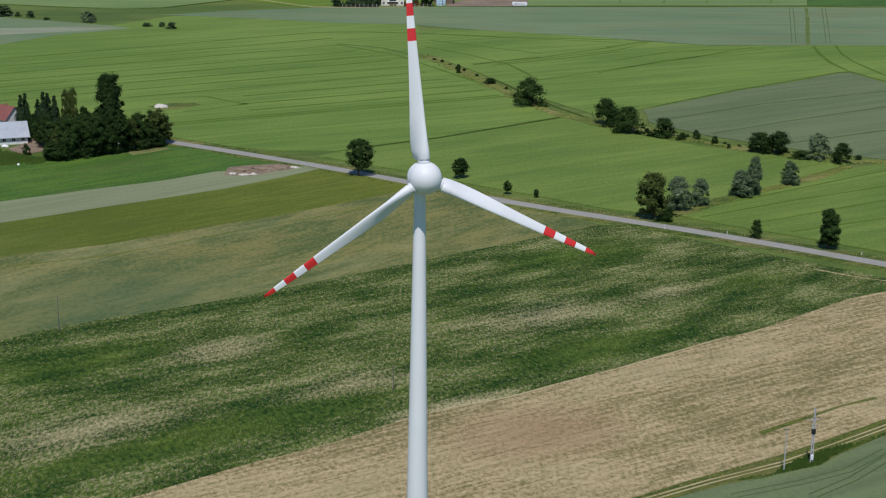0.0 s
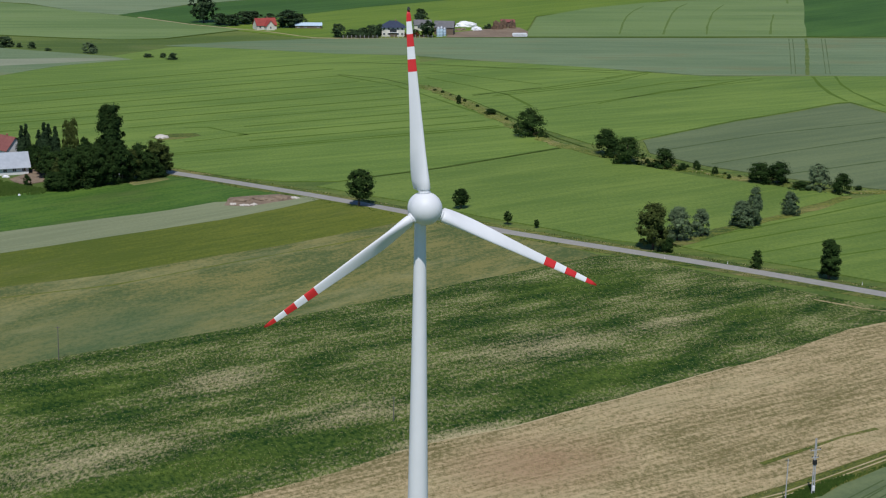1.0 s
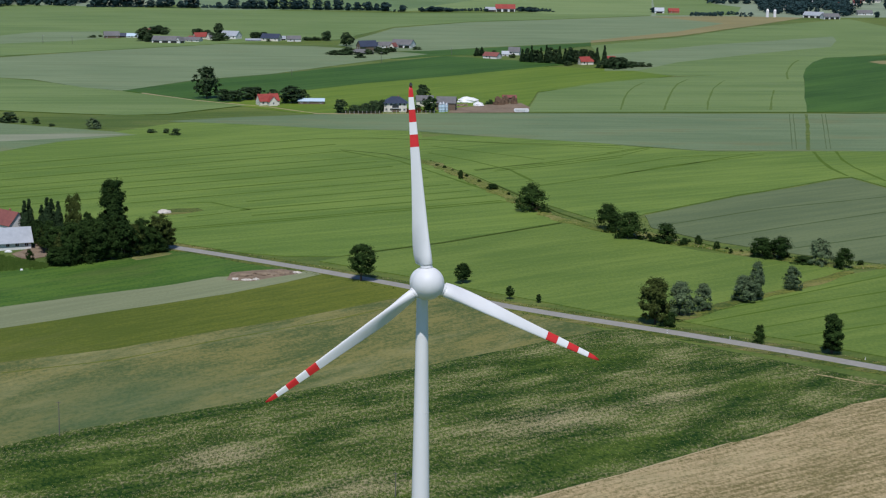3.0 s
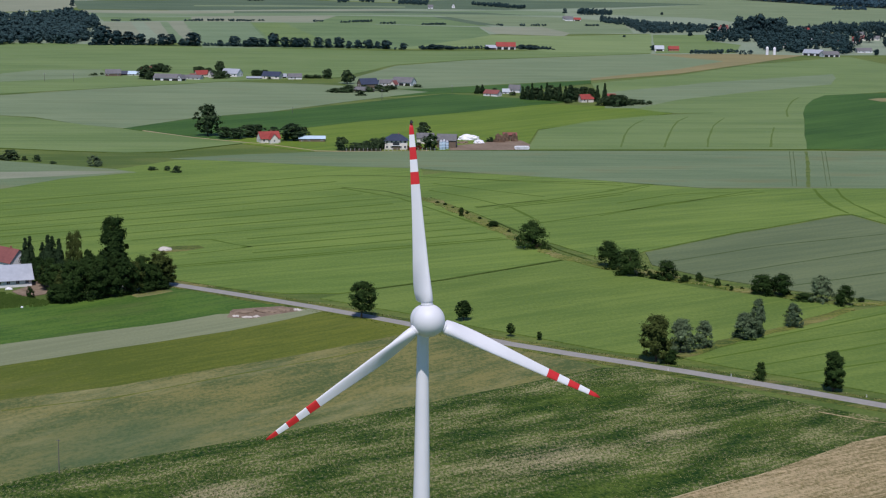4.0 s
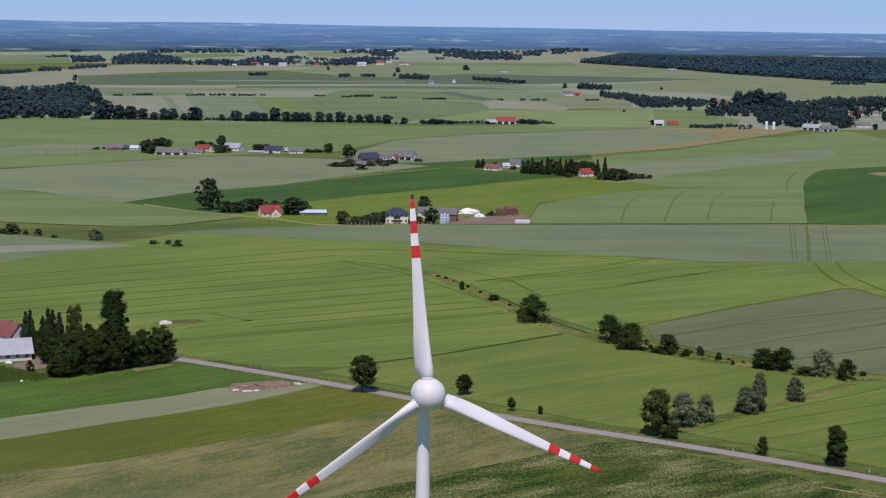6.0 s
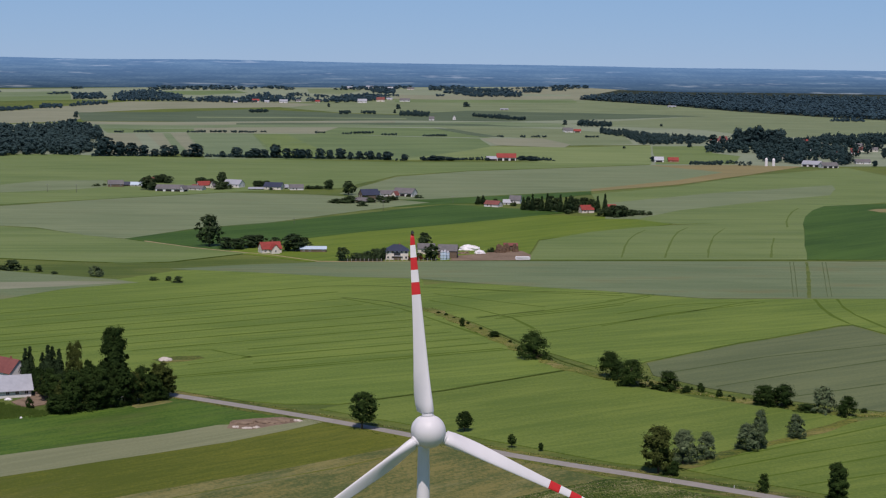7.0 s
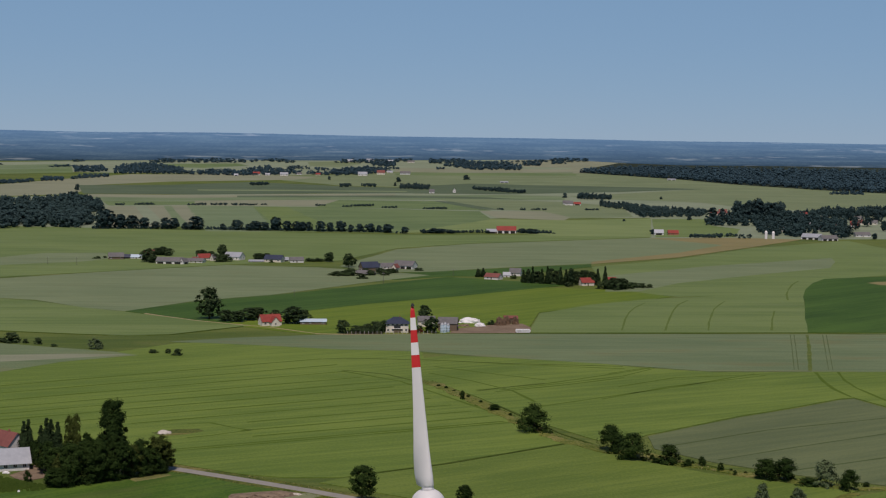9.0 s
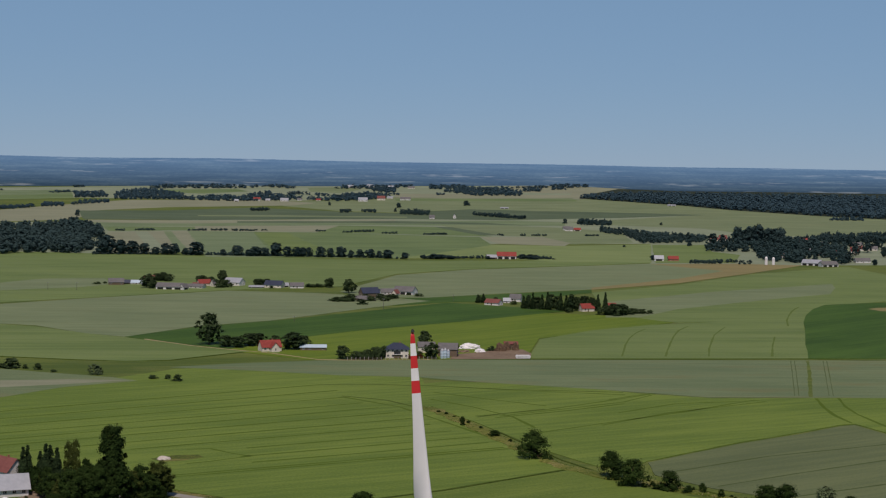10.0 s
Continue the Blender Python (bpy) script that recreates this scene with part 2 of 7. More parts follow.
M_FOREST = leaf_mat("hazed_pine_needles", (0.032, 0.068, 0.088), (0.045, 0.087, 0.108))
# forest floor, its colour darkened to stand for shade under the crowns
M_SHADE = plain_mat("shaded_forest_floor", (0.020, 0.030, 0.022), (0.040, 0.055, 0.040), 0.2, 0.95, spec=0.05)
M_BARK = plain_mat("bark", (0.050, 0.038, 0.026), (0.115, 0.088, 0.060), 6, 0.9)
M_OLDWOOD = plain_mat("grey_weathered_wood", (0.085, 0.080, 0.070), (0.170, 0.160, 0.140), 4, 0.9)
M_WHITE = plain_mat("white_gelcoat", (0.67, 0.68, 0.69), (0.75, 0.755, 0.76), 0.35, 0.5, spec=0.4)
M_BAND = plain_mat("white_band_paint", (0.74, 0.745, 0.75), (0.82, 0.82, 0.82), 0.6, 0.5, spec=0.4)
M_TOWER = plain_mat("painted_steel", (0.72, 0.725, 0.73), (0.79, 0.79, 0.79), 0.25, 0.5, spec=0.4)
M_RED = plain_mat("red_signal_paint", (0.56, 0.020, 0.022), (0.66, 0.036, 0.034), 0.8, 0.45, spec=0.4)
M_DARK = plain_mat("dark_metal", (0.012, 0.012, 0.013), (0.03, 0.03, 0.03), 3, 0.5)
M_CONC = plain_mat("pole_concrete", (0.33, 0.33, 0.33), (0.46, 0.46, 0.46), 3, 0.85)


# ---- building blocks ----
def mesh_of(name, bm, mat, smooth=False):
    me = bpy.data.meshes.new(name)
    bm.to_mesh(me)
    bm.free()
    me.materials.append(mat)
    if smooth:
        me.polygons.foreach_set("use_smooth", [True] * len(me.polygons))
    return me


def part(name, bm, mat, parent=None, label="", smooth=False):
    ob = new(name, mesh_of(name, bm, mat, smooth))
    if parent:
        ob.parent = parent
    return tagged(ob, label)


def rise(y):
    """The plain is level and climbs gently to the wooded skyline."""
    return 112 * min(max((y - 2400) / 2400, 0), 1.2) ** 1.6


def lay(h):
    """Height of a layer of crop over the land."""
    return 0.08 + 0.35 * h


def refine(pts, step, wobble, seed, closed=True):
    """Points every step metres along a line, a little off it."""
    out = []
    n = len(pts)
    for i in range(n if closed else n - 1):
        a, b = Vector(pts[i]), Vector(pts[(i + 1) % n])
        k = max(1, min(60, int((b - a).length / step)))
        for j in range(k):
            p = a.lerp(b, j / k)
            if j:
                v = noise.noise_vector((p.x / step * 0.6, p.y / step * 0.6, seed))
                p += Vector((v.x, v.y)) * wobble
            out.append(p)
    if not closed:
        out.append(Vector(pts[-1]))
    return out


def sheet(bm, pts, h):
    """A flat patch with thick edges, laid over the land."""
    verts = [bm.verts.new((p[0], p[1], 0)) for p in pts]
    bm.faces.new(verts)
    bmesh.ops.triangulate(bm, faces=bm.faces[:])
    top = max(p[1] for p in pts)
    if top > 2400:
        y = max(2400, math.floor(min(p[1] for p in pts) / 100) * 100)
        while y < top:
            bmesh.ops.bisect_plane(bm, geom=bm.verts[:] + bm.edges[:] + bm.faces[:], plane_co=(0, y, 0), plane_no=(0, 1, 0))
            y += 100
    for f in bm.faces:
        if f.normal.z < 0:
            f.normal_flip()
    rim = [e for e in bm.edges if e.is_boundary]
    low = bmesh.ops.extrude_edge_only(bm, edges=rim)["geom"]
    under = {v for v in low if isinstance(v, bmesh.types.BMVert)}
    for v in bm.verts:
        v.co.z = rise(v.co.y) + (-0.3 if v in under else lay(h))


def field(name, label, pts, mat, h, category="field", wobble=0.5):
    bm = bmesh.new()
    far = max(p[1] for p in pts) > 1500
    sheet(bm, refine(pts, 40 if far else 9, wobble * (3 if far else 1), h * 50), h)
    return tagged(part(name, bm, mat), label, category, kind="stuff")


def ribbon(bm, pts, width, h, step=12, wobble=0.3, crown=0.0, ragged=0.0):
    """A strip of ground along a line, with sides that reach into the soil."""
    line = refine(pts, step, wobble, width, closed=False)
    rows = []
    for i, p in enumerate(line):
        d = (line[min(i + 1, len(line) - 1)] - line[max(i - 1, 0)]).normalized()
        k = 1 + ragged * 2 * noise.noise((p.x / step * 0.9, p.y / step * 0.9, h * 9))
        s = Vector((-d.y, d.x)) * width / 2 * max(k, 0.12)
        z = rise(p.y) + lay(h)
        rows.append([bm.verts.new((q.x, q.y, c)) for q, c in ((p - s * 1.02, z - 0.4), (p - s, z), (p, z + crown), (p + s, z), (p + s * 1.02, z - 0.4))])
    for a, b in zip(rows, rows[1:]):
        for k in range(4):
            f = bm.faces.new((a[k], a[k + 1], b[k + 1], b[k]))
            f.normal_update()
            if f.normal.z < 0:
                f.normal_flip()


def tramlines(name, lines, h, width=0.8, gauge=1.9, mat=None, label="pairs of dark tractor tracks pressed through the green crop"):
    bm = bmesh.new()
    for pts in lines:
        d = Vector(pts[-1]) - Vector(pts[0])
        s = Vector((-d.y, d.x)).normalized() * gauge / 2
        for k in ((-1, 1) if gauge else (0,)):
            ribbon(bm, [Vector(p) + s * k for p in pts], width, h, 9, 0.22, 0.0, 0.35)
    return tagged(part(name, bm, mat or M_TRACK), label, "tractor track", kind="stuff")


def tube(bm, a, b, ra, rb, n=8, caps=True):
    a, b = Vector(a), Vector(b)
    q = (b - a).to_track_quat("Z", "Y")
    rings = []
    for c, r in ((a, ra), (b, rb)):
        rings.append([bm.verts.new(c + q @ Vector((r * math.cos(2 * math.pi * i / n), r * math.sin(2 * math.pi * i / n), 0))) for i in range(n)])
    for i in range(n):
        bm.faces.new((rings[0][i], rings[0][(i + 1) % n], rings[1][(i + 1) % n], rings[1][i]))
    if caps:
        bm.faces.new(rings[0][::-1])
        bm.faces.new(rings[1])


def revolve(bm, profile, n=48, m=Matrix()):
    """profile: (radius, height) pairs, turned round z and then moved by m."""
    rings = []
    for r, z in profile:
        if r < 1e-4:
            rings.append([bm.verts.new(m @ Vector((0, 0, z)))])
        else:
            rings.append([bm.verts.new(m @ Vector((r * math.cos(2 * math.pi * i / n), r * math.sin(2 * math.pi * i / n), z))) for i in range(n)])
    for a, b in zip(rings, rings[1:]):
        for i in range(n):
            j = (i + 1) % n
            if len(a) == 1:
                bm.faces.new((a[0], b[j], b[i]))
            elif len(b) == 1:
                bm.faces.new((a[i], a[j], b[0]))
            else:
                bm.faces.new((a[i], a[j], b[j], b[i]))


def box(bm, lo, hi, bevel=0.0):
    r = bmesh.ops.create_cube(bm, size=1)["verts"]
    for v in r:
        v.co = Vector([lo[k] if v.co[k] < 0 else hi[k] for k in range(3)])
    if bevel:
        bmesh.ops.bevel(bm, geom=[e for e in bm.edges if e.verts[0] in r], offset=bevel, segments=1, affect="EDGES")


# ---- ground ----
bm = bmesh.new()
ys = [-4000, -2000, -500, 0] + list(range(300, 2400, 300)) + list(range(2400, 4801, 80))
xs = [-4500, -3000, -2000, -1500, -1000, -600, -300, 0, 300, 600, 1000, 1500, 2000, 3000, 4500]
grid = [[bm.verts.new((x, y, rise(y))) for x in xs] for y in ys]
for a, b in zip(grid, grid[1:]):
    for i in range(len(xs) - 1):
        bm.faces.new((a[i], a[i + 1], b[i + 1], b[i]))
ground = part("ground", bm, M_GRASS, None, "wide green farmland with rough grass between the fields")
tagged(ground, category="ground", kind="structure")

# foreground fields
field("weedy_field", "dark green crop field with straw-coloured weedy streaks", [(-134.5, 367.2), (-107.9, 391.7), (-96.5, 403.1), (-77.2, 415.5), (-56.8, 429.0), (-39.8, 442.2), (-12.3, 464.2), (1.5, 475.3), (21.4, 491.2), (39.8, 506.6), (51.2, 515.1), (60.2, 515.5), (82.4, 495.4), (104.8, 477.3), (128.0, 457.7), (138.6, 454.0), (110.0, 427.8), (74.6, 397.5), (29.4, 360.3), (1.5, 341.4), (-20.0, 322.7), (-57.7, 291.7), (-101.7, 256.2)], M_WEEDY, 0.35)
field("straw_field", "dry tan straw field mown in faint rows", [(-103.9, 262.5), (-58.6, 296.4), (-39.9, 312.7), (-20.3, 327.4), (-10.0, 337.6), (1.5, 346.2), (16.3, 354.7), (29.8, 365.3), (44.0, 376.2), (59.2, 389.0), (73.7, 401.1), (80.2, 405.5), (100.2, 424.4), (111.9, 435.8), (124.5, 443.9), (138.9, 455.2), (156.3, 430.2), (141.3, 385.0), (98.9, 344.1), (85.4, 333.2), (72.5, 323.0), (60.6, 315.0), (50.5, 308.4), (35.9, 297.4), (13.4, 277.9), (-32.2, 233.0), (-86.2, 212.5)], M_STRAW, 0.42)
field("grass_verge", "strip of lush green grass beside the sandy track", [(11.3, 277.9), (36.0, 298.8), (50.7, 309.5), (60.8, 315.9), (72.7, 323.9), (85.7, 334.2), (99.1, 345.1), (141.3, 385.0), (133.2, 360.7), (95.6, 331.6), (85.7, 324.0), (79.1, 315.6), (69.1, 311.5), (56.7, 304.9), (44.6, 297.1), (23.7, 278.9)], M_TRACKSIDE, 0.2, "verge", 1.2)
field("oat_field", "grey-green oat field with tractor tracks", [(23.6, 278.2), (44.7, 298.2), (56.9, 306.0), (69.2, 312.1), (78.5, 316.8), (83.8, 323.0), (87.3, 325.9), (96.3, 334.2), (134.5, 364.6), (113.9, 272.3), (46.5, 231.2)], M_RYE_B, 0.5, "field", 1.0)
field("thin_meadow", "thin greenish-tan meadow with dry patches", [(-158.8, 438.9), (-128.4, 471.5), (-98.6, 488.5), (-67.5, 513.8), (-50.8, 526.7), (-29.7, 545.2), (-11.1, 563.1), (-4.2, 563.4), (23.3, 539.8), (41.1, 525.8), (51.3, 516.5), (39.7, 505.2), (21.4, 489.2), (1.5, 473.4), (-12.2, 462.4), (-39.6, 440.5), (-56.6, 427.5), (-77.0, 414.0), (-96.2, 401.7), (-107.5, 390.0), (-134.0, 365.6)], M_WILD, 0.25)
field("olive_pasture", "olive-green pasture strip", [(-173.5, 482.4), (-138.6, 511.1), (-123.4, 523.1), (-99.5, 542.5), (-73.7, 563.3), (-55.9, 581.4), (-44.7, 594.3), (-27.8, 584.7), (-4.3, 565.2), (-11.0, 561.3), (-29.6, 543.6), (-50.5, 524.4), (-67.2, 511.6), (-98.0, 485.8), (-127.8, 469.0), (-158.0, 436.7)], M_OLIVE, 0.3)
field("oat_strip", "narrow grey-green strip of oats", [(-181.3, 505.5), (-145.4, 537.7), (-121.1, 555.6), (-95.0, 573.7), (-80.9, 587.5), (-68.9, 590.1), (-49.2, 598.9), (-43.7, 594.3), (-55.7, 579.5), (-73.4, 560.7), (-99.0, 540.1), (-122.9, 520.9), (-138.1, 509.0), (-172.6, 479.8)], M_STRIP, 0.4)
field("farm_meadow", "fresh green meadow beside the farm", [(-199.2, 558.4), (-160.8, 597.6), (-147.2, 601.3), (-123.3, 618.0), (-104.5, 634.1), (-97.4, 630.2), (-73.5, 611.5), (-51.3, 598.8), (-68.7, 588.2), (-80.5, 584.7), (-94.5, 571.1), (-120.5, 553.1), (-144.8, 535.4), (-180.3, 502.6)], M_LAWN, 0.15)

# middle fields
field("wheat_field", "wide green wheat field with tractor lines", [(-312.3, 892.7), (-248, 939), (-206, 967), (-167, 1028), (-65, 1067), (-14, 1002), (-5.7, 868.4), (11.5, 822.7), (31.8, 765.8), (45.5, 729.6), (53.9, 706.9), (28.7, 683.3), (0.5, 657.4), (-28.0, 636.4), (-38.5, 627.2), (-60.0, 625.9), (-77.9, 631.3), (-99.7, 645.6), (-133.4, 670.6), (-257.0, 729.1)], M_WHEAT, 0.60)
field("wheat_field", "green wheat field beside the country road", [(-46.4, 617.2), (-38.3, 625.0), (-27.9, 633.2), (0.5, 653.9), (28.6, 679.5), (53.6, 702.9), (64.1, 684.3), (80.8, 665.8), (104.8, 642.1), (134.5, 624.4), (154.8, 614.3), (125.7, 581.0), (102.2, 561.2), (79.3, 536.2), (74.7, 529.7), (56.9, 536.6), (35.4, 553.5), (16.4, 568.0), (-7.5, 588.7)], M_WHEAT2, 0.66)
field("wheat_field", "green wheat field along the hedge and road", [(79.1, 528.4), (101.2, 555.2), (124.4, 574.6), (151.3, 604.1), (168.7, 616.1), (232.0, 657.5), (164.6, 455.1), (135.2, 485.7), (110.4, 504.9), (94.5, 515.7)], M_WHEAT2, 0.63)
field("rye_field", "grey-green rye field with faint rows", [(89.3, 722.8), (138.3, 774.9), (170.6, 803.3), (199.0, 831.5), (207.1, 835.7), (217.2, 805.0), (257.9, 735.3), (209.2, 589.1), (170.3, 622.3), (138.0, 641.8), (108.5, 666.3), (88.7, 693.4)], M_RYE_B, 0.72)
field("wheat_field", "green wheat field between ditch and grey rye", [(-26, 958), (1, 986), (73, 972), (112, 942), (151, 928), (207, 934), (253, 943), (332, 957), (258.8, 738.2), (218.5, 810.2), (208.4, 841.3), (200.2, 837.0), (171.6, 808.4), (139.1, 779.7), (89.7, 727.0), (80.9, 709.9), (66.5, 711.7), (46.6, 748.6), (14.5, 833.7), (-4.3, 874.5)], M_WHEAT, 0.58)
field("rye_field", "long grey-green rye field", [(-172, 1036), (-133, 1060), (-83, 1080), (5, 1095), (299, 1121), (389, 1127), (326, 939), (251, 937), (148, 931), (118, 945), (87, 959), (22, 983), (-16, 1003), (-64, 1007), (-118, 1024)], M_RYE_N, 0.80)
field("rye_field", "pale grey-green rye field with a tan strip", [(-351, 1042), (-274, 1018), (-234, 1000), (-197, 984), (-180, 970), (-217, 938), (-240.8, 894.6), (-286.4, 847.5)], M_RYE_N, 0.78)
field("ripening_strip", "narrow tan strip of ripening grain", [(-330, 980), (-259, 963), (-221, 972), (-185, 972), (-220, 950), (-251, 935), (-307, 909)], M_TAN, 0.84)
field("lush_meadow", "bright yellow-green meadow behind the farmsteads", [(-91, 1086), (54, 1107), (70, 1238), (188, 1375), (152, 1432), (75, 1449), (6, 1363), (-81, 1270), (-143, 1176), (-149, 1133)], M_LUSH, 0.5)
field("wheat_field", "light green wheat field with curved tractor lines", [(56, 1110), (70, 1230), (114, 1301), (167, 1353), (233, 1390), (324, 1557), (385, 1664), (430, 1623), (354, 1561), (325, 1486), (299, 1388), (247, 1129)], M_WHEAT3, 0.55)
field("beet_field", "dark green beet field with a rounded corner", [(247, 1129), (299, 1388), (316, 1458), (336, 1522), (359, 1574), (426, 1609), (573, 1670), (394, 1140)], M_BEET, 0.62)
field("bare_patch", "bare tan patch in the dark beet", [(389, 1532), (401, 1546), (428, 1553), (418, 1516), (396, 1510)], M_BROWN, 0.70, "patch")
field("beet_field", "long dark green beet field", [(-234, 1212), (-192, 1292), (-132, 1356), (-68, 1447), (1, 1544), (83, 1495), (106, 1469), (6, 1353), (-60, 1286), (-107, 1222), (-134, 1166), (-151, 1143), (-177, 1162)], M_BEET, 0.66)
field("wheat_field", "light green field beside a sunken lane", [(-431, 1282), (-346, 1292), (-316, 1278), (-262, 1229), (-233, 1208), (-176, 1158), (-133, 1128), (-178, 1074), (-205, 1062), (-291, 1085), (-371, 1103)], M_WHEAT3, 0.52)
field("rye_field", "broad pale grey-green rye field", [(-477, 1421), (-394, 1472), (-334, 1542), (-218, 1654), (-127, 1639), (-47, 1589), (-15, 1561), (-74, 1468), (-141, 1350), (-193, 1297), (-234, 1212), (-267, 1232), (-318, 1287), (-347, 1297), (-432, 1287)], M_RYE, 0.58)
field("wheat_field", "green field between farmsteads and the tree line", [(-778, 2327), (-614, 2303), (-295, 2244), (-66, 2199), (145, 2240), (271, 2214), (187, 2150), (29, 2041), (-58, 1933), (-110, 1731), (-219, 1662), (-335, 1548), (-398, 1489), (-486, 1448)], M_WHEAT3, 0.44)
field("rye_field", "pale rye strip beside the hamlet", [(-552, 1648), (-461, 1724), (-435, 1787), (-372, 1806), (-344, 1727), (-368, 1676), (-434, 1622), (-521, 1554)], M_RYE, 0.62)
field("rye_field", "pale grey rye field between two hamlets", [(-106, 1656), (-88, 1759), (-57, 1914), (29, 2030), (186, 2138), (269, 2201), (455, 2200), (374, 2039), (258, 1848), (152, 1732), (63, 1667), (-15, 1600), (-69, 1592)], M_RYE, 0.60)
field("ripening_strip", "tan edge of a ripening grain field", [(268, 2189), (385, 2223), (471, 2203), (372, 2028), (257, 1839), (151, 1725), (154, 1756), (267, 1912), (344, 2065)], M_BROWN, 0.68)
field("beet_field", "narrow dark green strip of beet", [(-120, 1546), (-47, 1582), (-15, 1600), (63, 1660), (151, 1725), (148, 1687), (60, 1571), (1, 1550), (-45, 1507)], M_BEET, 0.40)
field("wheat_field", "light green wheat field by the village", [(148, 1687), (253, 1813), (368, 2007), (527, 2189), (537, 2036), (594, 1730), (430, 1623), (351, 1586), (243, 1392), (193, 1376), (141, 1420)], M_WHEAT3, 0.48)
field("rye_field", "grey rye field with a rounded end", [(154, 1578), (268, 1712), (375, 1807), (431, 1858), (421, 1798), (395, 1708), (309, 1619), (211, 1506), (165, 1418), (136, 1414)], M_RYE, 0.64)

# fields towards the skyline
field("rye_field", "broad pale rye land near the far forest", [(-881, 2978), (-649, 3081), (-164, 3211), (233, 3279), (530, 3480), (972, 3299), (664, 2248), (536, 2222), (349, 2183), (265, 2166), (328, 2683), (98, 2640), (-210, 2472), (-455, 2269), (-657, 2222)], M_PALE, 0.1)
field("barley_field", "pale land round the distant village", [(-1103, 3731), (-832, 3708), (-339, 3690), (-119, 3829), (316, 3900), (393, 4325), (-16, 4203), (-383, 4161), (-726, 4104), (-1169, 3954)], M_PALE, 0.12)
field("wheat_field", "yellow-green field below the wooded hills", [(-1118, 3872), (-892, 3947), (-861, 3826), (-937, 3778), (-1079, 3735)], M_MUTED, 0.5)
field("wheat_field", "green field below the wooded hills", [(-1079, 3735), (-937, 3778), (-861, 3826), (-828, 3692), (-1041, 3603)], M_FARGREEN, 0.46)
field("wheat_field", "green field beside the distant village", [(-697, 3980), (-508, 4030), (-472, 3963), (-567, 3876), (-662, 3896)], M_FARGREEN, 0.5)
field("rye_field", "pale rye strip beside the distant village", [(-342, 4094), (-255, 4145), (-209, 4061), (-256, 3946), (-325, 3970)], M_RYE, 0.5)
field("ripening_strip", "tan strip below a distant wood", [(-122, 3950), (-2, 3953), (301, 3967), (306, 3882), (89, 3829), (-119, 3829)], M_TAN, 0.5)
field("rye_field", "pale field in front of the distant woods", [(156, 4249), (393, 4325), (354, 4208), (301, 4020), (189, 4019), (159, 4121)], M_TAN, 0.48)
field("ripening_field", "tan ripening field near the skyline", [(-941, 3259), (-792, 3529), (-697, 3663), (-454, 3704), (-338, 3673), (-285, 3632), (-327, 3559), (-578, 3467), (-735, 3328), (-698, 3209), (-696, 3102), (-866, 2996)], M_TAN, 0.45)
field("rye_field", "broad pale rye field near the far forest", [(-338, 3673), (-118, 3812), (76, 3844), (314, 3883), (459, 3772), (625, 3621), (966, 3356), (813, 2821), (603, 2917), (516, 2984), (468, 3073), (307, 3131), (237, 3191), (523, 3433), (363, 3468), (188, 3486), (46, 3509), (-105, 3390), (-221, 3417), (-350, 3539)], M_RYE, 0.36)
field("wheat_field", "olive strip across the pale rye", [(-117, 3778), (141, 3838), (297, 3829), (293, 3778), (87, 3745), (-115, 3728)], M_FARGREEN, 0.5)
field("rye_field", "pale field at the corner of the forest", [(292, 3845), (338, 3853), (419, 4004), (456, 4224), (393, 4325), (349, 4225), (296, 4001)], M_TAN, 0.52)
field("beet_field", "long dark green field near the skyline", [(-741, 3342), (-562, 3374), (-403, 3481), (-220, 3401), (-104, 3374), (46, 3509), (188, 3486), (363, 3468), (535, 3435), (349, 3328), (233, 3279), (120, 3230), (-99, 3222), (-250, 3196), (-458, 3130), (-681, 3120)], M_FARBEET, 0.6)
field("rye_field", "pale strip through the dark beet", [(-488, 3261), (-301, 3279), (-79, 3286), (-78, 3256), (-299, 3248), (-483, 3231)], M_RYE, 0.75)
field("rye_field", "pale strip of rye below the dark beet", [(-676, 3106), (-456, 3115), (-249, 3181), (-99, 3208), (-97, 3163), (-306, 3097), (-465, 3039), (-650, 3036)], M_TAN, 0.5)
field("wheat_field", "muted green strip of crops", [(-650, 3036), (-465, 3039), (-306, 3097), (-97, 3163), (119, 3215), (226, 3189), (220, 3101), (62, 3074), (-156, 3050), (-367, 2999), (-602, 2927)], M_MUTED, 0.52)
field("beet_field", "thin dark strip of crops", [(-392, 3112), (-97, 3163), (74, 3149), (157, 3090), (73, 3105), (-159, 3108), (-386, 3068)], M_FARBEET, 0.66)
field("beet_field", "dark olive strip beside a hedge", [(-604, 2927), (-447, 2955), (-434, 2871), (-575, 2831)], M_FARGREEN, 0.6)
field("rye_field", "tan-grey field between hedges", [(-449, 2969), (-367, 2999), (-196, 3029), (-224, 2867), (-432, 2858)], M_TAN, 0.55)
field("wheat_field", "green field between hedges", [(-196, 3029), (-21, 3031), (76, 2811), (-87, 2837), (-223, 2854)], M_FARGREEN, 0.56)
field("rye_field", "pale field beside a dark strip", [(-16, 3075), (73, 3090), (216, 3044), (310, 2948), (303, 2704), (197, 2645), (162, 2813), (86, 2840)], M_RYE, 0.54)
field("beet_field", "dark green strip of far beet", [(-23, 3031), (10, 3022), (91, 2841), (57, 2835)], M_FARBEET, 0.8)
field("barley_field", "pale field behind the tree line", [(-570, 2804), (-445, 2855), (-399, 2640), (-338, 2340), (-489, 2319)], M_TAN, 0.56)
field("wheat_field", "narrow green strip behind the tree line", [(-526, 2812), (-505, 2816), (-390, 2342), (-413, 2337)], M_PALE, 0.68)
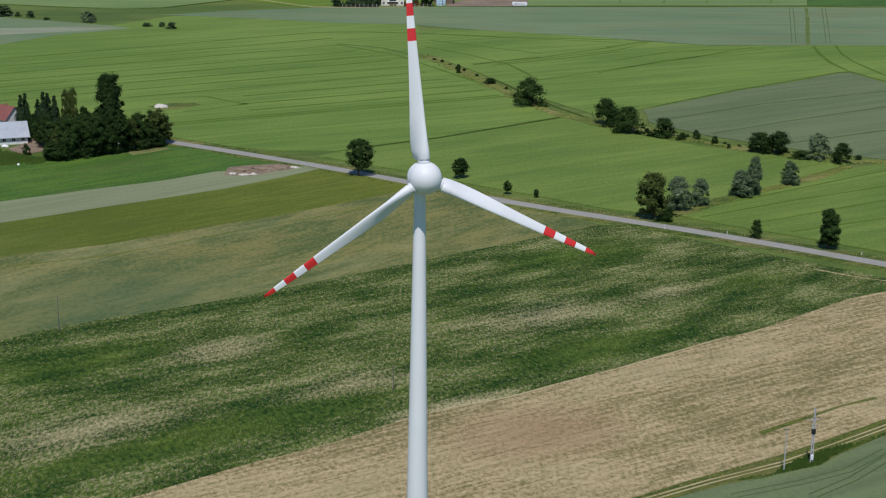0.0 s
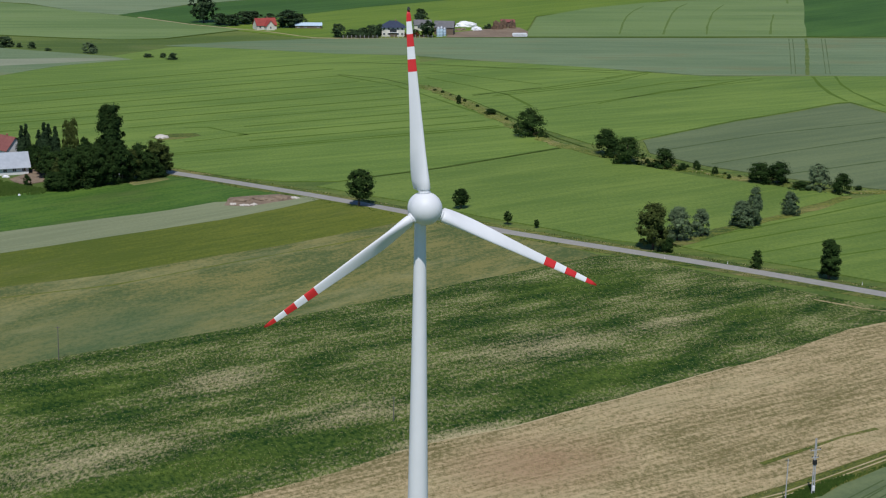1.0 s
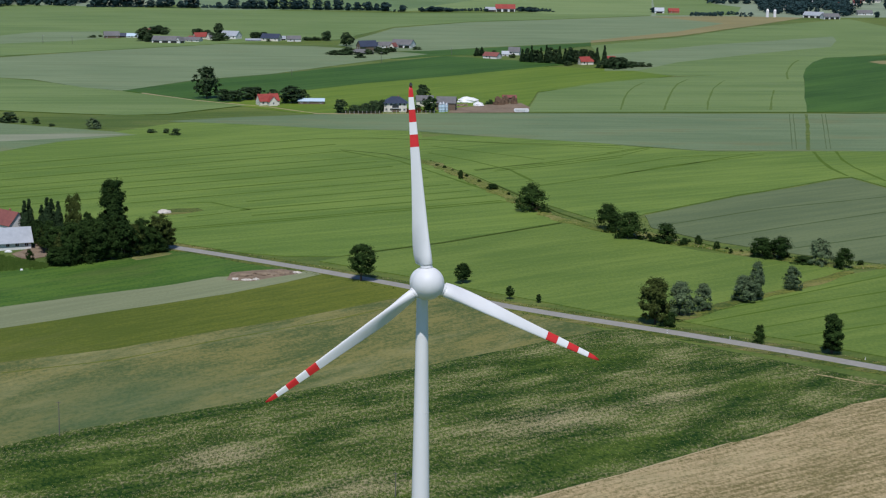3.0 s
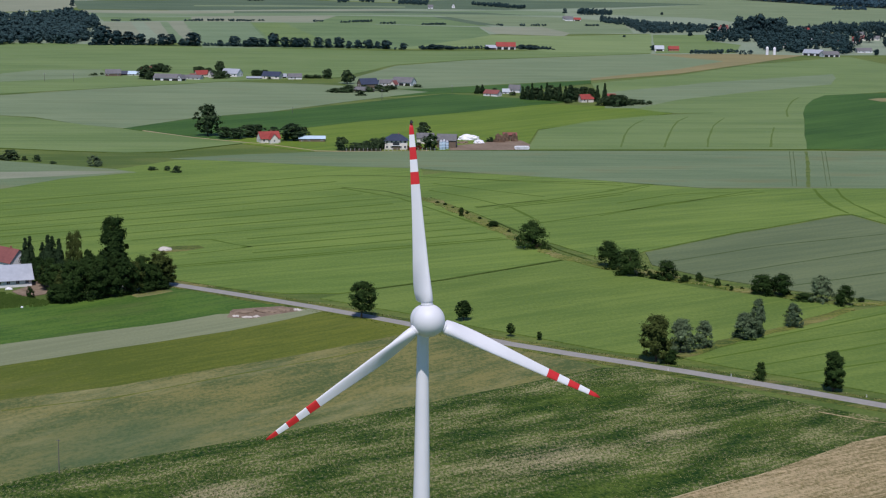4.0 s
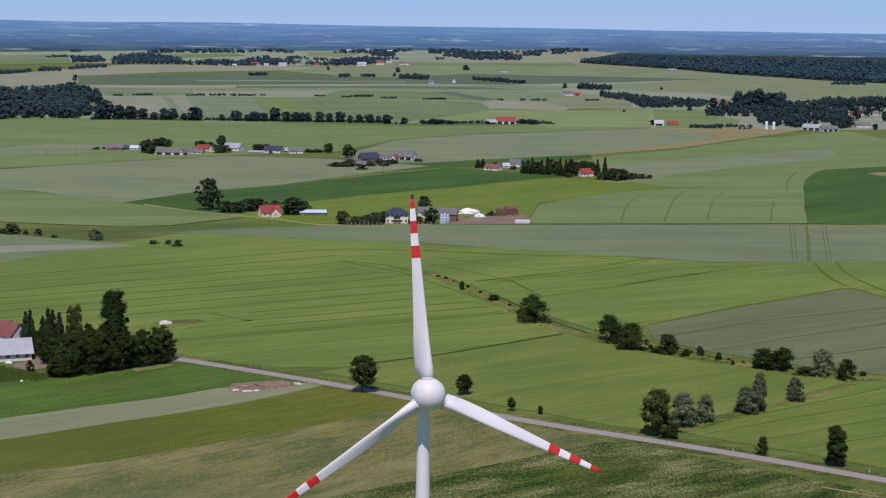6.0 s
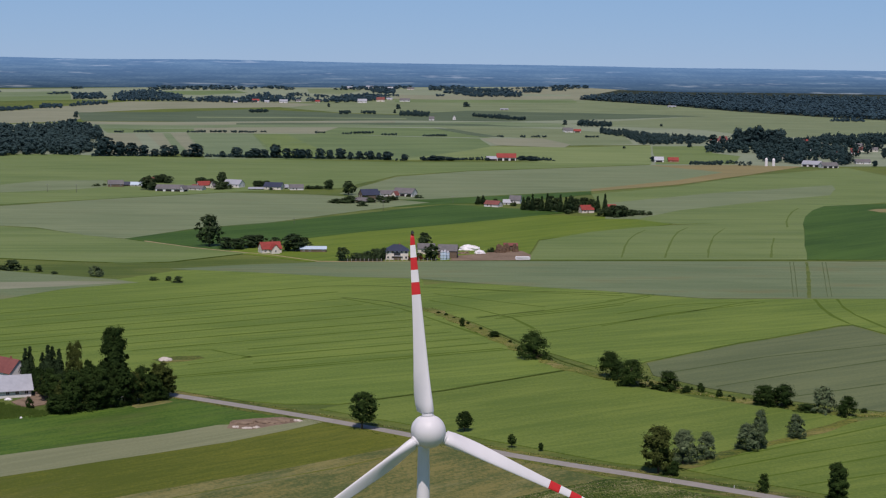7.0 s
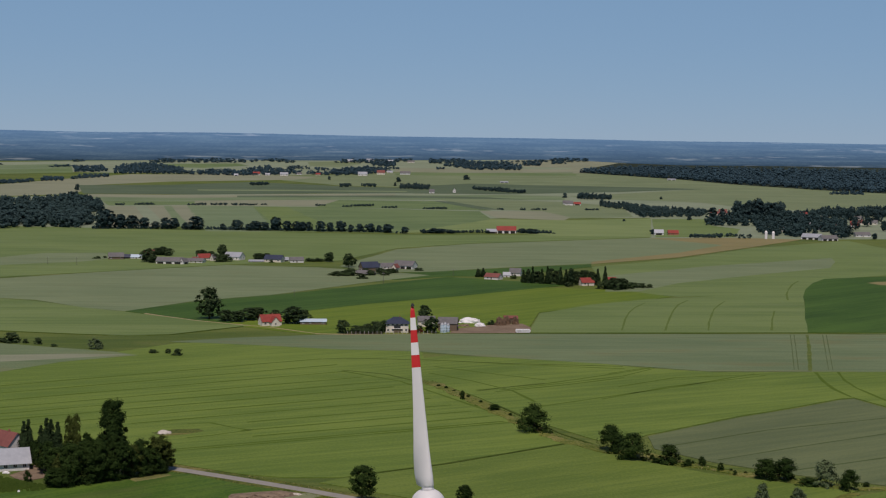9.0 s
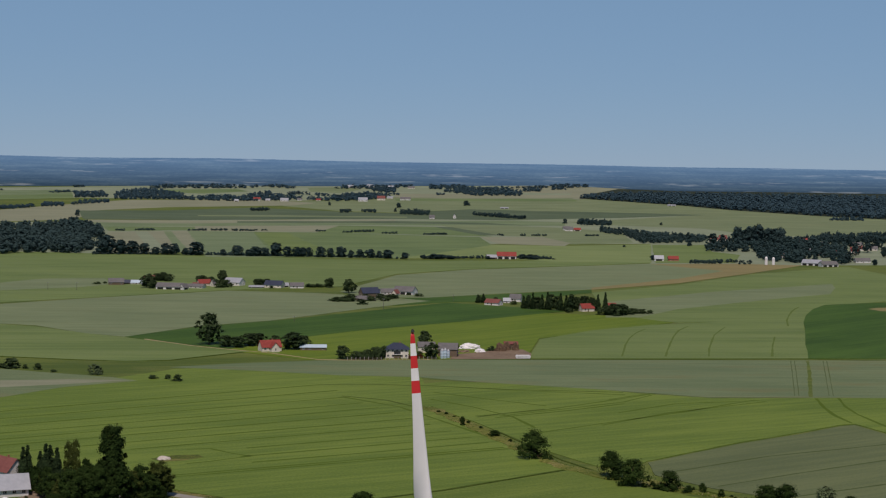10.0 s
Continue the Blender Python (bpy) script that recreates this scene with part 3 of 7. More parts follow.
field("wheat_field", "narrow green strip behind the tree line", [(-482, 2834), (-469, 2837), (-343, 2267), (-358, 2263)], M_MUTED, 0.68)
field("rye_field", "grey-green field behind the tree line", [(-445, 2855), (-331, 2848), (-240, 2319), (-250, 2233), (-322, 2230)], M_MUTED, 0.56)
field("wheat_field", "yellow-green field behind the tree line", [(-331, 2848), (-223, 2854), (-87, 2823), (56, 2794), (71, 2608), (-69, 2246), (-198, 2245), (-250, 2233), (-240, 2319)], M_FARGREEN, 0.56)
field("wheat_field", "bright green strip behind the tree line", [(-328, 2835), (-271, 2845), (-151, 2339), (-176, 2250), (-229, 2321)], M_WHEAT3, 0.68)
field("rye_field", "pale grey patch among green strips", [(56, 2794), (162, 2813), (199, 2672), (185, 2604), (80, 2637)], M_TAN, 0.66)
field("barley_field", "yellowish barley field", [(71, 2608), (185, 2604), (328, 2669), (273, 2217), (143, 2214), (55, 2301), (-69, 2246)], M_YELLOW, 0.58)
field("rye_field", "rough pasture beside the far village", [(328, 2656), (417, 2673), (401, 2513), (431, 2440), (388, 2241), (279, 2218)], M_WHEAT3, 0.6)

# tractor lines
tramlines("tractor_tracks", [[(-256.2, 823.3), (-224.9, 847.3), (-190.1, 874.0), (-153, 902), (-114, 932), (-72, 964)], [(-251.3, 799.5), (-218.8, 823.4), (-182.7, 849.9), (-144.7, 877.9), (-104, 908), (-61, 940)], [(-244.9, 777.7), (-212.9, 800.7), (-177.3, 826.3), (-139.0, 853.4), (-98.6, 882.3), (-55, 913)], [(-240.8, 756.3), (-207.4, 779.3), (-170.3, 804.8), (-131.1, 832.1), (-88.9, 861.1), (-44.1, 892.2)], [(-237.0, 738.9), (-203.0, 761.9), (-165.2, 787.5), (-124.6, 814.8), (-81.4, 843.8), (-35.0, 875.1)], [(-233.5, 722.3), (-198.7, 745.3), (-160.0, 770.9), (-118.3, 798.1), (-74.0, 827.3), (-26.4, 858.5)], [(-222.3, 708.2), (-193.9, 726.5), (-162.3, 746.8), (-128.7, 768.2), (-93.5, 790.8), (-55.9, 814.5), (-16.4, 839.9)]], 0.64, 1.9, 0)
tramlines("tractor_tracks", [[(-140.2, 739.2), (-98.9, 765.0), (-54.4, 792.5), (-7.0, 822.0)], [(-89.1, 746.4), (-59.5, 764.2), (-28.8, 782.6), (3.6, 802.2)], [(-89.1, 724.7), (-56.7, 743.7), (-22.9, 763.5), (12.9, 784.4)], [(-110.8, 679.6), (-78.9, 697.4), (-45.3, 716.3), (-10.0, 736.1), (27.3, 756.9)], [(-110.2, 675.9), (-78.0, 693.8), (-44.1, 712.7), (-8.4, 732.6), (29.3, 753.5)], [(-82.6, 711.0), (-49.9, 729.6), (-15.5, 749.2), (20.6, 769.9)], [(-56, 914), (-23.8, 879.0), (-5.5, 841.5), (21.8, 784.2), (48.5, 717.3)]], 0.64, 1.9, 0)
tramlines("tractor_tracks", [[(16.2, 850.7), (50.7, 872.9), (87, 909), (119, 943)], [(26.2, 845.8), (65.7, 874.1), (98, 902)], [(41.1, 795.5), (79.7, 831.5), (125.1, 872.9), (173, 923)], [(-10, 965), (39, 950), (102, 937)], [(-6, 937), (25, 912), (54.7, 889.5)], [(-8, 910), (15.2, 882.2), (35.0, 850.3), (44.8, 814.6)], [(209, 932), (205.5, 897.7), (204.6, 869.4), (207.3, 843.0)], [(222, 934), (218, 901), (217.7, 874.3), (223.0, 827.9)]], 0.62, 1.8, 0)
tramlines("crop_edge", [[(-73, 963), (-47, 968), (-8, 964), (38, 953), (102, 947)], [(-57, 918), (-32, 904), (-12.9, 876.3), (5.0, 846.1)], [(16.6, 847.0), (34.7, 864.0), (53.2, 877.5)]], 0.66, 1.7, 0, M_EDGE, "dark line along the edge of the wheat")
tramlines("tractor_tracks", [[(92.8, 697.5), (145.5, 742.1), (210.7, 780.0)], [(111.3, 670.1), (150.0, 701.2), (200.1, 738.6)], [(140.0, 652.0), (185.6, 681.9)]], 0.76, 1.4, 0, M_OATTRACK, "thin dark tractor tracks through the rye")
tramlines("tractor_tracks", [[(85.1, 538.0), (123.2, 568.3), (165.3, 602.9)], [(85.4, 527.2), (119.9, 551.9), (158.5, 576.4)], [(100.5, 518.9), (152.8, 554.4)], [(111.3, 509.2), (146.2, 528.6)]], 0.67, 1.2, 0)
tramlines("tractor_tracks", [[(120, 1126), (125, 1161), (130, 1198), (138, 1245), (147, 1284), (159, 1320)], [(150, 1129), (157, 1171), (165, 1216), (174, 1265), (184, 1310), (197, 1347)], [(180, 1132), (188, 1182), (197, 1228), (207, 1278), (217, 1313), (226, 1342)], [(224, 1137), (237, 1202), (252, 1270)], [(280, 1357), (289, 1407), (302, 1461), (315, 1508), (328, 1545)]], 0.60, 1.4, 0, M_SOFTTRACK, "soft dark tractor lines that curve through the wheat")
tramlines("tractor_tracks", [[(233, 1112), (200, 941)], [(255, 1114), (220, 943)]], 0.84, 0.55, 2.4, M_RYETRACK)
tramlines("grass_balk", [[(243, 1113), (231, 1051), (207, 937)]], 0.84, 2.4, 0, M_GRASS, "olive grass balk through the grey rye")
tramlines("tractor_tracks", [[(-115.3, 741.3), (-104.9, 743.5), (-93.8, 732.5), (-84.9, 725.9)], [(-84.9, 725.9), (-92.2, 719.7), (-100.5, 712.2), (-109.9, 706.1)]], 0.64, 1.6, 0, M_TRACK, "dark headland turn pressed into the wheat")
tramlines("tractor_tracks", [[(78.6, 825.8), (118.4, 870.6), (178, 917)], [(91.3, 868.4), (126, 904), (175, 921)], [(28.4, 851.8), (65.4, 880.5), (98, 908), (117, 937)], [(91, 917), (104, 931), (118, 944)]], 0.62, 1.6, 0)
tramlines("tractor_tracks", [[(94.0, 325.2), (83.4, 314.2), (72.9, 307.9), (58.2, 300.8)], [(92.8, 320.5), (83.5, 309.9), (73.7, 301.2)]], 0.54, 0.35, 1.9, M_OATTRACK, "thin dark tractor tracks through the oats")
tramlines("straw_edge", [[(-8.8, 338.6), (1.5, 346.6), (16.3, 355.0), (29.8, 365.7), (44.1, 376.6), (59.3, 389.4), (73.8, 401.6)]], 0.50, 0.5, 0, M_RUT, "pale trodden line between crop and straw field")
tramlines("field_path", [[(109.1, 465.8), (114.7, 461.8), (121.7, 456.8), (128.9, 453.6)]], 0.48, 0.8, 0, M_STRAW, "pale trodden strip near the road")
tramlines("meadow_track", [[(-124.9, 457.6), (-95.6, 473.0), (-65.7, 499.6), (-32.4, 527.6), (-14.5, 546.0)]], 0.30, 0.8, 0, M_OLIVE, "faint trodden line through the thin meadow")
# shade at the step between the fields, drawn as a dark ribbon
tramlines("crop_edge", [[(-35.9, 627.3), (-28.0, 635.3), (0.5, 656.2), (28.6, 682.0), (53.8, 705.5)]], 0.70, 0.95, 0, M_EDGE, "dark ribbon that stands for shade between two wheat fields")
tramlines("sunken_lane", [[(-291, 1082), (-244, 1071), (-206, 1064), (-178, 1073), (-137, 1124)], [(-2, 1095), (54, 1103), (157, 1114), (247, 1126), (299, 1121)]], 0.86, 1.7, 0, M_EDGE, "dark weedy lane along the field edge")
tramlines("grass_streak", [[(69.4, 334.3), (77.4, 340.9), (83.3, 345.6), (91.0, 351.9), (100.0, 357.3)]], 0.50, 1.3, 0, M_TRACKSIDE, "thin green streak of grass through the mown straw")
tramlines("sandy_track", [[(33.3, 293.4), (45.1, 301.5), (54.5, 307.9), (62.5, 312.7), (71.3, 318.0), (84.3, 328.4), (97.6, 339.3), (136.9, 371.7)]], 0.30, 0.42, 1.35, M_RUT, "two pale sandy ruts of a farm track")
tramlines("farm_lane", [[(-217, 1198), (-176, 1158), (-150, 1140), (-117, 1119), (-84, 1087), (-54, 1086), (-10, 1094)]], 0.70, 1.7, 0, M_RUT, "pale sandy lane to the farmsteads")

# ---- road, ditch ----
DITCH = [(-13.3, 881.9), (-4.2, 868.5), (9.3, 829.7), (24.0, 787.6), (38.6, 742.1), (50.5, 710.6), (65.0, 694.5), (82.2, 678.0), (94.4, 664.3), (109.2, 649.0), (135.6, 629.8), (154.2, 616.3), (169.5, 619.2)]
ROAD = [(174.3, 437.7), (131.8, 472.3), (122.1, 479.4), (107.5, 490.4), (92.1, 501.3), (76.0, 512.2), (59.2, 522.9), (41.7, 533.9), (23.5, 546.3), (16.1, 552.1), (-15.4, 578.0), (-36.4, 593.8), (-47.4, 602.0), (-69.9, 617.4), (-81.5, 625.2), (-100.7, 637.7), (-118.1, 649.0), (-157.0, 672.8), (-228.3, 716.8)]
bm = bmesh.new()
ribbon(bm, ROAD, 13.5, 0.12, 10, 0.6)
tagged(part("road_verge", bm, M_VERGE, None, "rough grassy verge along both sides of the road"), category="verge", kind="structure")
bm = bmesh.new()
ribbon(bm, ROAD, 5.4, 0.26, 14, 0.0, 0.08)
tagged(part("road", bm, M_ROAD, None, "narrow grey asphalt country road"), category="road", kind="structure")
bm = bmesh.new()
ribbon(bm, DITCH, 7.4, 0.80, 6, 1.4, 0.25, 0.6)
tagged(part("ditch_bank", bm, M_DITCH, None, "rough brownish grass along an overgrown ditch"), category="bank", kind="structure")
bm = bmesh.new()
ribbon(bm, [(77.5, 529.9), (101.6, 557.7), (125.0, 577.3), (152.5, 609.1)], 4.6, 0.78, 7, 0.8, 0.25, 0.7)
tagged(part("ditch_bank", bm, M_VERGE, None, "rough grass strip between two wheat fields"), category="bank", kind="structure")


# shadow line of the standing wheat, drawn as dark ribbons
tramlines("crop_edge", [[(26.8, 800.9), (38.9, 765.7), (52.1, 726.5), (66.9, 696.3), (80.9, 672.0)], [(88.0, 672.4), (104.9, 661.5), (121.2, 637.5), (138.3, 624.6)], [(77.5, 528.2), (100.1, 552.4), (124.2, 576.2), (151.3, 606.0)]], 0.70, 1.3, 0, M_EDGE, "dark ribbon that stands for shade of the wheat along the ditch")
# ---- wind turbine ----
def wind_turbine():
    root = tagged(new("wind_turbine"), "tall white wind turbine with red-banded blade tips", "wind turbine")
    K = 0.745                         # the rotor is 52.9 m across
    HUB = Vector((-2.38 * K, 289.81 * K, EYE - 64.8 * K))
    PSI, TAU = radians(13.5), radians(6.5)
    axis = Vector((math.sin(PSI) * math.cos(TAU), -math.cos(PSI) * math.cos(TAU), math.sin(TAU)))
    foot = Vector((HUB.x - math.sin(PSI) * 4.5 * K, HUB.y + math.cos(PSI) * 4.5 * K, 0))
    root.matrix_basis = Matrix.Translation(foot)
    inv = Matrix.Translation(-foot)
    # tower: four conical sections, with flanges
    top = HUB.z - 2.6 * K
    joints = [(top * k, 2.05 + (0.76 - 2.05) * k) for k in (0, 0.18, 0.38, 0.58, 0.79, 1.0)]
    for (z0, r0), (z1, r1) in zip(joints, joints[1:]):
        bm = bmesh.new()
        revolve(bm, [(r0, z0 + 0.015)] + [(r0 + (r1 - r0) * k / 5, z0 + (z1 - z0) * k / 5) for k in range(1, 5)] + [(r1, z1 - 0.015)], 48)
        part("tower_section", bm, M_TOWER, root, "", True)
    for z, r in joints[1:-1]:
        bm = bmesh.new()
        revolve(bm, [(r - 0.02, z - 0.03), (r + 0.012, z - 0.03), (r + 0.012, z + 0.03), (r - 0.02, z + 0.03)], 48)
        part("flange", bm, M_TOWER, root)
    bm = bmesh.new()
    revolve(bm, [(0, 0.35), (3.1, 0.35), (3.3, 0.2), (3.4, -0.2)], 40)
    part("foundation", bm, M_CONC, root, "round concrete foundation")
    bm = bmesh.new()
    box(bm, (-0.5, -2.12, 0.9), (0.5, -1.9, 3.1), 0.05)
    part("door", bm, M_TOWER, root)
    # shaft frame: local z runs out of the spinner towards the wind
    q = axis.to_track_quat("Z", "Y").to_matrix().to_4x4()
    hubm = inv @ Matrix.Translation(HUB) @ q @ Matrix.Scale(K, 4)
    bm = bmesh.new()
    prof = [(3.0 * math.sin(a), -0.35 + (3.0 * math.cos(a) if a < math.pi / 2 else 1.5 * math.cos(a))) for a in [math.pi * k / 26 for k in range(0, 17)]]
    revolve(bm, [(max(r, 0), z) for r, z in prof], 48, hubm)
    part("spinner", bm, M_WHITE, root, "smooth rounded white spinner", True)
    bm = bmesh.new()
    revolve(bm, [(2.55, -1.05), (2.85, -1.1), (2.92, -1.6), (2.85, -2.4), (2.55, -3.8), (2.1, -5.4), (1.5, -7.0), (0.8, -8.2), (0, -8.7)], 48, hubm)
    part("nacelle", bm, M_WHITE, root, "drop-shaped white nacelle", True)
    bm = bmesh.new()
    tube(bm, (0, 0, top - 0.3), (0, 0, top + 0.8), 0.79, 0.79, 32)
    part("yaw_bearing", bm, M_CONC, root)
    # blade sections: radius, chord, thickness share, twist, share of the chord ahead of the pitch axis
    secs = [(2.5, 1.75, 1.0, 0, 0.5), (3.15, 1.75, 1.0, 0, 0.5), (3.3, 2.9, 0.62, 50, 0.38), (3.6, 3.9, 0.52, 50, 0.33), (5.0, 4.1, 0.46, 48, 0.31),
            (6.5, 3.9, 0.38, 44, 0.30), (8, 3.5, 0.32, 37, 0.30), (10, 3.05, 0.27, 28, 0.30), (12, 2.7, 0.24, 20, 0.31), (17, 2.15, 0.20, 11, 0.32), (22, 1.75, 0.19, 6, 0.33), (24.4, 1.6, 0.18, 3, 0.33)]
    tips = [(24.4, 1.6), (26.6, 1.46), (28.8, 1.30), (31.0, 1.12), (33.2, 0.92), (35.5, 0.30)]

    def ring(bm, r, chord, thick, twist, ahead, lean):
        a = radians(twist + 6)
        out = []
        for i in range(20):
            u = 2 * math.pi * i / 20
            x = (0.5 * math.cos(u) - 0.5 + ahead) * chord
            y = 0.5 * thick * chord * math.sin(u) * (1 if thick > 0.9 else (0.62 + 0.38 * math.cos(u)) * 1.25)
            out.append(bm.verts.new(lean @ Vector((x * math.cos(a) - y * math.sin(a), r, x * math.sin(a) + y * math.cos(a)))))
        return out

    def skin(bm, rings):
        for p, s in zip(rings, rings[1:]):
            for i in range(20):
                bm.faces.new((p[i], p[(i + 1) % 20], s[(i + 1) % 20], s[i]))

    for k, ang in enumerate((-4.0, 116.0, 236.0)):
        # local y along the blade, local x towards the leading edge (clockwise), local z out to the wind
        up = (q.to_3x3().inverted() @ Vector((0, 0, 1)))
        right = (q.to_3x3().inverted() @ Vector((math.cos(PSI), math.sin(PSI), 0)))
        d = up * math.cos(radians(ang)) + right * math.sin(radians(ang))
        d = Vector((d.x, d.y, 0)).normalized()
        e = right * math.cos(radians(ang)) - up * math.sin(radians(ang))
        e = Vector((e.x, e.y, 0)).normalized()
        b = Matrix(((e.x, d.x, 0, 0), (e.y, d.y, 0, 0), (0, 0, 1, 0), (0, 0, 0, 1)))
        lean = hubm @ Matrix.Translation((0, 0, -0.2)) @ b
        bm = bmesh.new()
        rings = [ring(bm, *s, lean) for s in secs]
        skin(bm, rings)
        bm.normal_update()
        blade = part("blade", bm, M_WHITE, root, "long white blade with red and white tip", True)
        for j, ((r0, c0), (r1, c1)) in enumerate(zip(tips, tips[1:])):
            bm = bmesh.new()
            mid = [(r0, c0), ((r0 + r1) / 2, (c0 + c1) / 2 + (0.14 if j == 4 else 0)), (r1, c1)]
            rings = [ring(bm, r + (0.004 if i == 0 else -0.004 if i == 2 else 0), c, 0.18, 3 - 3 * (r - 24.4) / 11, 0.33, lean) for i, (r, c) in enumerate(mid)]
            skin(bm, rings)
            if j == 4:
                bm.faces.new(rings[-1])
            part("red_band" if j % 2 == 0 else "white_band", bm, M_RED if j % 2 == 0 else M_BAND, blade, "red painted band" if j % 2 == 0 else "white band", True)
        bm = bmesh.new()
        for r, w in ((1.10, 2.92), (1.02, 3.12)):
            revolve(bm, [(0.9, -0.12), (r, -0.12), (r, 0.12), (0.9, 0.12)], 32, lean @ Matrix.Translation((0, w, 0)) @ Matrix.Rotation(-math.pi / 2, 4, "X"))
        part("root_collar", bm, M_WHITE, blade)
        if k == 0:
            # black cap in place of the shade on this bent tip
            bm = bmesh.new()
            tube(bm, lean @ Vector((0, 35.2, 0)), lean @ Vector((-0.05, 35.75, 0)), 0.26, 0.10, 10)
            part("tip_shade", bm, M_DARK, blade, "small black cap that stands for shade on the bent tip")
    return root


wind_turbine()


# ---- trees ----
def leaf_cloud(rng, spots, per, size, flat=1.0, heart=None):
    """Small leaf blades in clumps round the given spots (x, y, z, radius), turned outwards and up."""
    spots = np.repeat(np.array(spots), per, axis=0)
    n = len(spots)
    d = rng.normal(size=(n, 3))
    d /= np.linalg.norm(d, axis=1)[:, None]
    c = spots[:, :3] + d * (spots[:, 3] * rng.uniform(0.2, 1.45, n))[:, None] * (1, 1, flat)
    out = d * 0.8 + rng.normal(size=(n, 3)) * 0.42 + (0, 0, 0.35)
    if heart is not None:
        away = c - np.array(heart)
        out = out + 1.1 * away / (np.linalg.norm(away, axis=1)[:, None] + 1e-6)
    out /= np.linalg.norm(out, axis=1)[:, None]
    a = np.cross(out, rng.normal(size=(n, 3)))
    a /= np.linalg.norm(a, axis=1)[:, None]
    b = np.cross(out, a)
    s = size * rng.uniform(0.6, 1.4, n)[:, None]
    return np.stack([c - a * s, c + b * s * 0.6, c + a * s, c - b * s * 0.6], 1).reshape(-1, 3)


def quads(name, v, mat):
    me = bpy.data.meshes.new(name)
    n = len(v) // 4
    me.vertices.add(4 * n)
    me.loops.add(4 * n)
    me.polygons.add(n)
    me.vertices.foreach_set("co", v.astype(np.float32).ravel())
    me.loops.foreach_set("vertex_index", np.arange(4 * n, dtype=np.int32))
    me.polygons.foreach_set("loop_start", np.arange(0, 4 * n, 4, dtype=np.int32))
    me.update(calc_edges=True)
    me.materials.append(mat)
    return me


SHAPES = {  # foot of the crown, clumps, half-width to height, leaf size, leaves in a clump, leaves
    "broad": (0.06, 92, 0.36, 0.021, 60, M_LEAF), "lime": (0.08, 90, 0.33, 0.021, 64, M_LEAF_B), "willow": (0.05, 88, 0.38, 0.022, 64, M_LEAF_S),
    "column": (0.05, 130, 0.20, 0.018, 80, M_LEAF), "spruce": (0.04, 0, 0.24, 0.022, 60, M_NEEDLE), "bush": (0.02, 46, 0.50, 0.030, 80, M_LEAF),
    "pale_bush": (0.02, 44, 0.46, 0.030, 80, M_LEAF_S)}


def tree_kind(kind, seed, far=0):
    """Trunk and crown meshes of a tree one metre high."""
    rng = np.random.default_rng(seed)
    base, n, wide, size, per, mat = SHAPES[kind]
    if kind == "broad" and not far:
        base = 0.17
    # distant trees take the leaf copies with haze in their colour
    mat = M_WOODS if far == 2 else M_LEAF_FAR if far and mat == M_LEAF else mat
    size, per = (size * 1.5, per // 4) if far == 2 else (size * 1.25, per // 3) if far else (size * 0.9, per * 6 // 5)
    spots, bm = [], bmesh.new()
    if kind == "spruce":
        for lvl in range(16):
            z, w = 0.07 + 0.90 * lvl / 15, wide * (1.15 - 1.08 * (lvl / 15) ** 1.05) * rng.uniform(0.88, 1.08)
            for i in range(8 if lvl < 11 else 4):
                a, r = i * 0.8 + lvl * 1.7 + rng.uniform(-0.3, 0.3), w * rng.uniform(0.35, 0.8)
                spots.append((r * math.cos(a), r * math.sin(a), z - 0.06 * r, 0.022 + 0.30 * w))
    lobes = [(rng.uniform(0, 6.283), rng.uniform(0.7, 1.12)) for _ in range(5)]
    for i in range(n):
        u, a = rng.uniform(0, 1), rng.uniform(0, 6.283)
        girth = {"broad": math.sin(math.pi * (0.14 + 0.80 * u)) ** 0.6, "lime": math.sin(math.pi * (0.20 + 0.73 * u)) ** 0.55,
                 "willow": 1.0 - 0.72 * u ** 2, "column": 1.12 * math.sin(math.pi * (0.20 + 0.68 * u)) ** 0.75}.get(kind, math.sqrt(max(0.0, 1 - (0.93 * u) ** 2)))
        lobe = min(lobes, key=lambda q: abs(math.atan2(math.sin(a - q[0]), math.cos(a - q[0]))))[1]
        r = wide * girth * lobe * math.sqrt(rng.uniform(0.02, 0.86))
        foot = 0.03 if "bush" in kind else base + 0.07
        spots.append((r * math.cos(a), r * math.sin(a), foot + (0.92 - foot) * u, wide * (rng.uniform(0.17, 0.33) if kind == "column" or "bush" in kind else rng.uniform(0.10, 0.26))))
    top = 0.92 if kind in ("spruce", "column") else 0.62
    z, r, p = 0.0, 0.024, Vector((0, 0, -0.01))
    while z < top - 0.01:
        z2 = z + top / 5
        q = Vector((rng.normal() * 0.01, rng.normal() * 0.01, z2))
        tube(bm, p, q, r, r * 0.78, 8, False)
        p, r, z = q, r * 0.78, z2
    for s in sorted(spots, key=lambda s: s[2])[:: max(1, len(spots) // 16)]:
        tube(bm, (0, 0, min(max(base, s[2] - 0.16), top)), s[:3], 0.010, 0.003, 5, False)
    trunk = mesh_of("trunk", bm, M_BARK)
    hearts = [(x, y, z, r * 0.55) for x, y, z, r in spots]    # shaded inner foliage
    leaves = [leaf_cloud(rng, spots, per, size, 0.9, (0, 0, 0.45)), leaf_cloud(rng, hearts, 5, size * 2.6, 0.9, (0, 0, 0.45))]
    crown = quads("crown", np.concatenate(leaves), mat)
    return trunk, crown


KINDS = {(k, far): [tree_kind(k, 11 * i + s, far) for s in range(4)] for far in (0, 1, 2) for i, k in enumerate(("broad", "lime", "willow", "column", "spruce", "bush", "pale_bush"))}
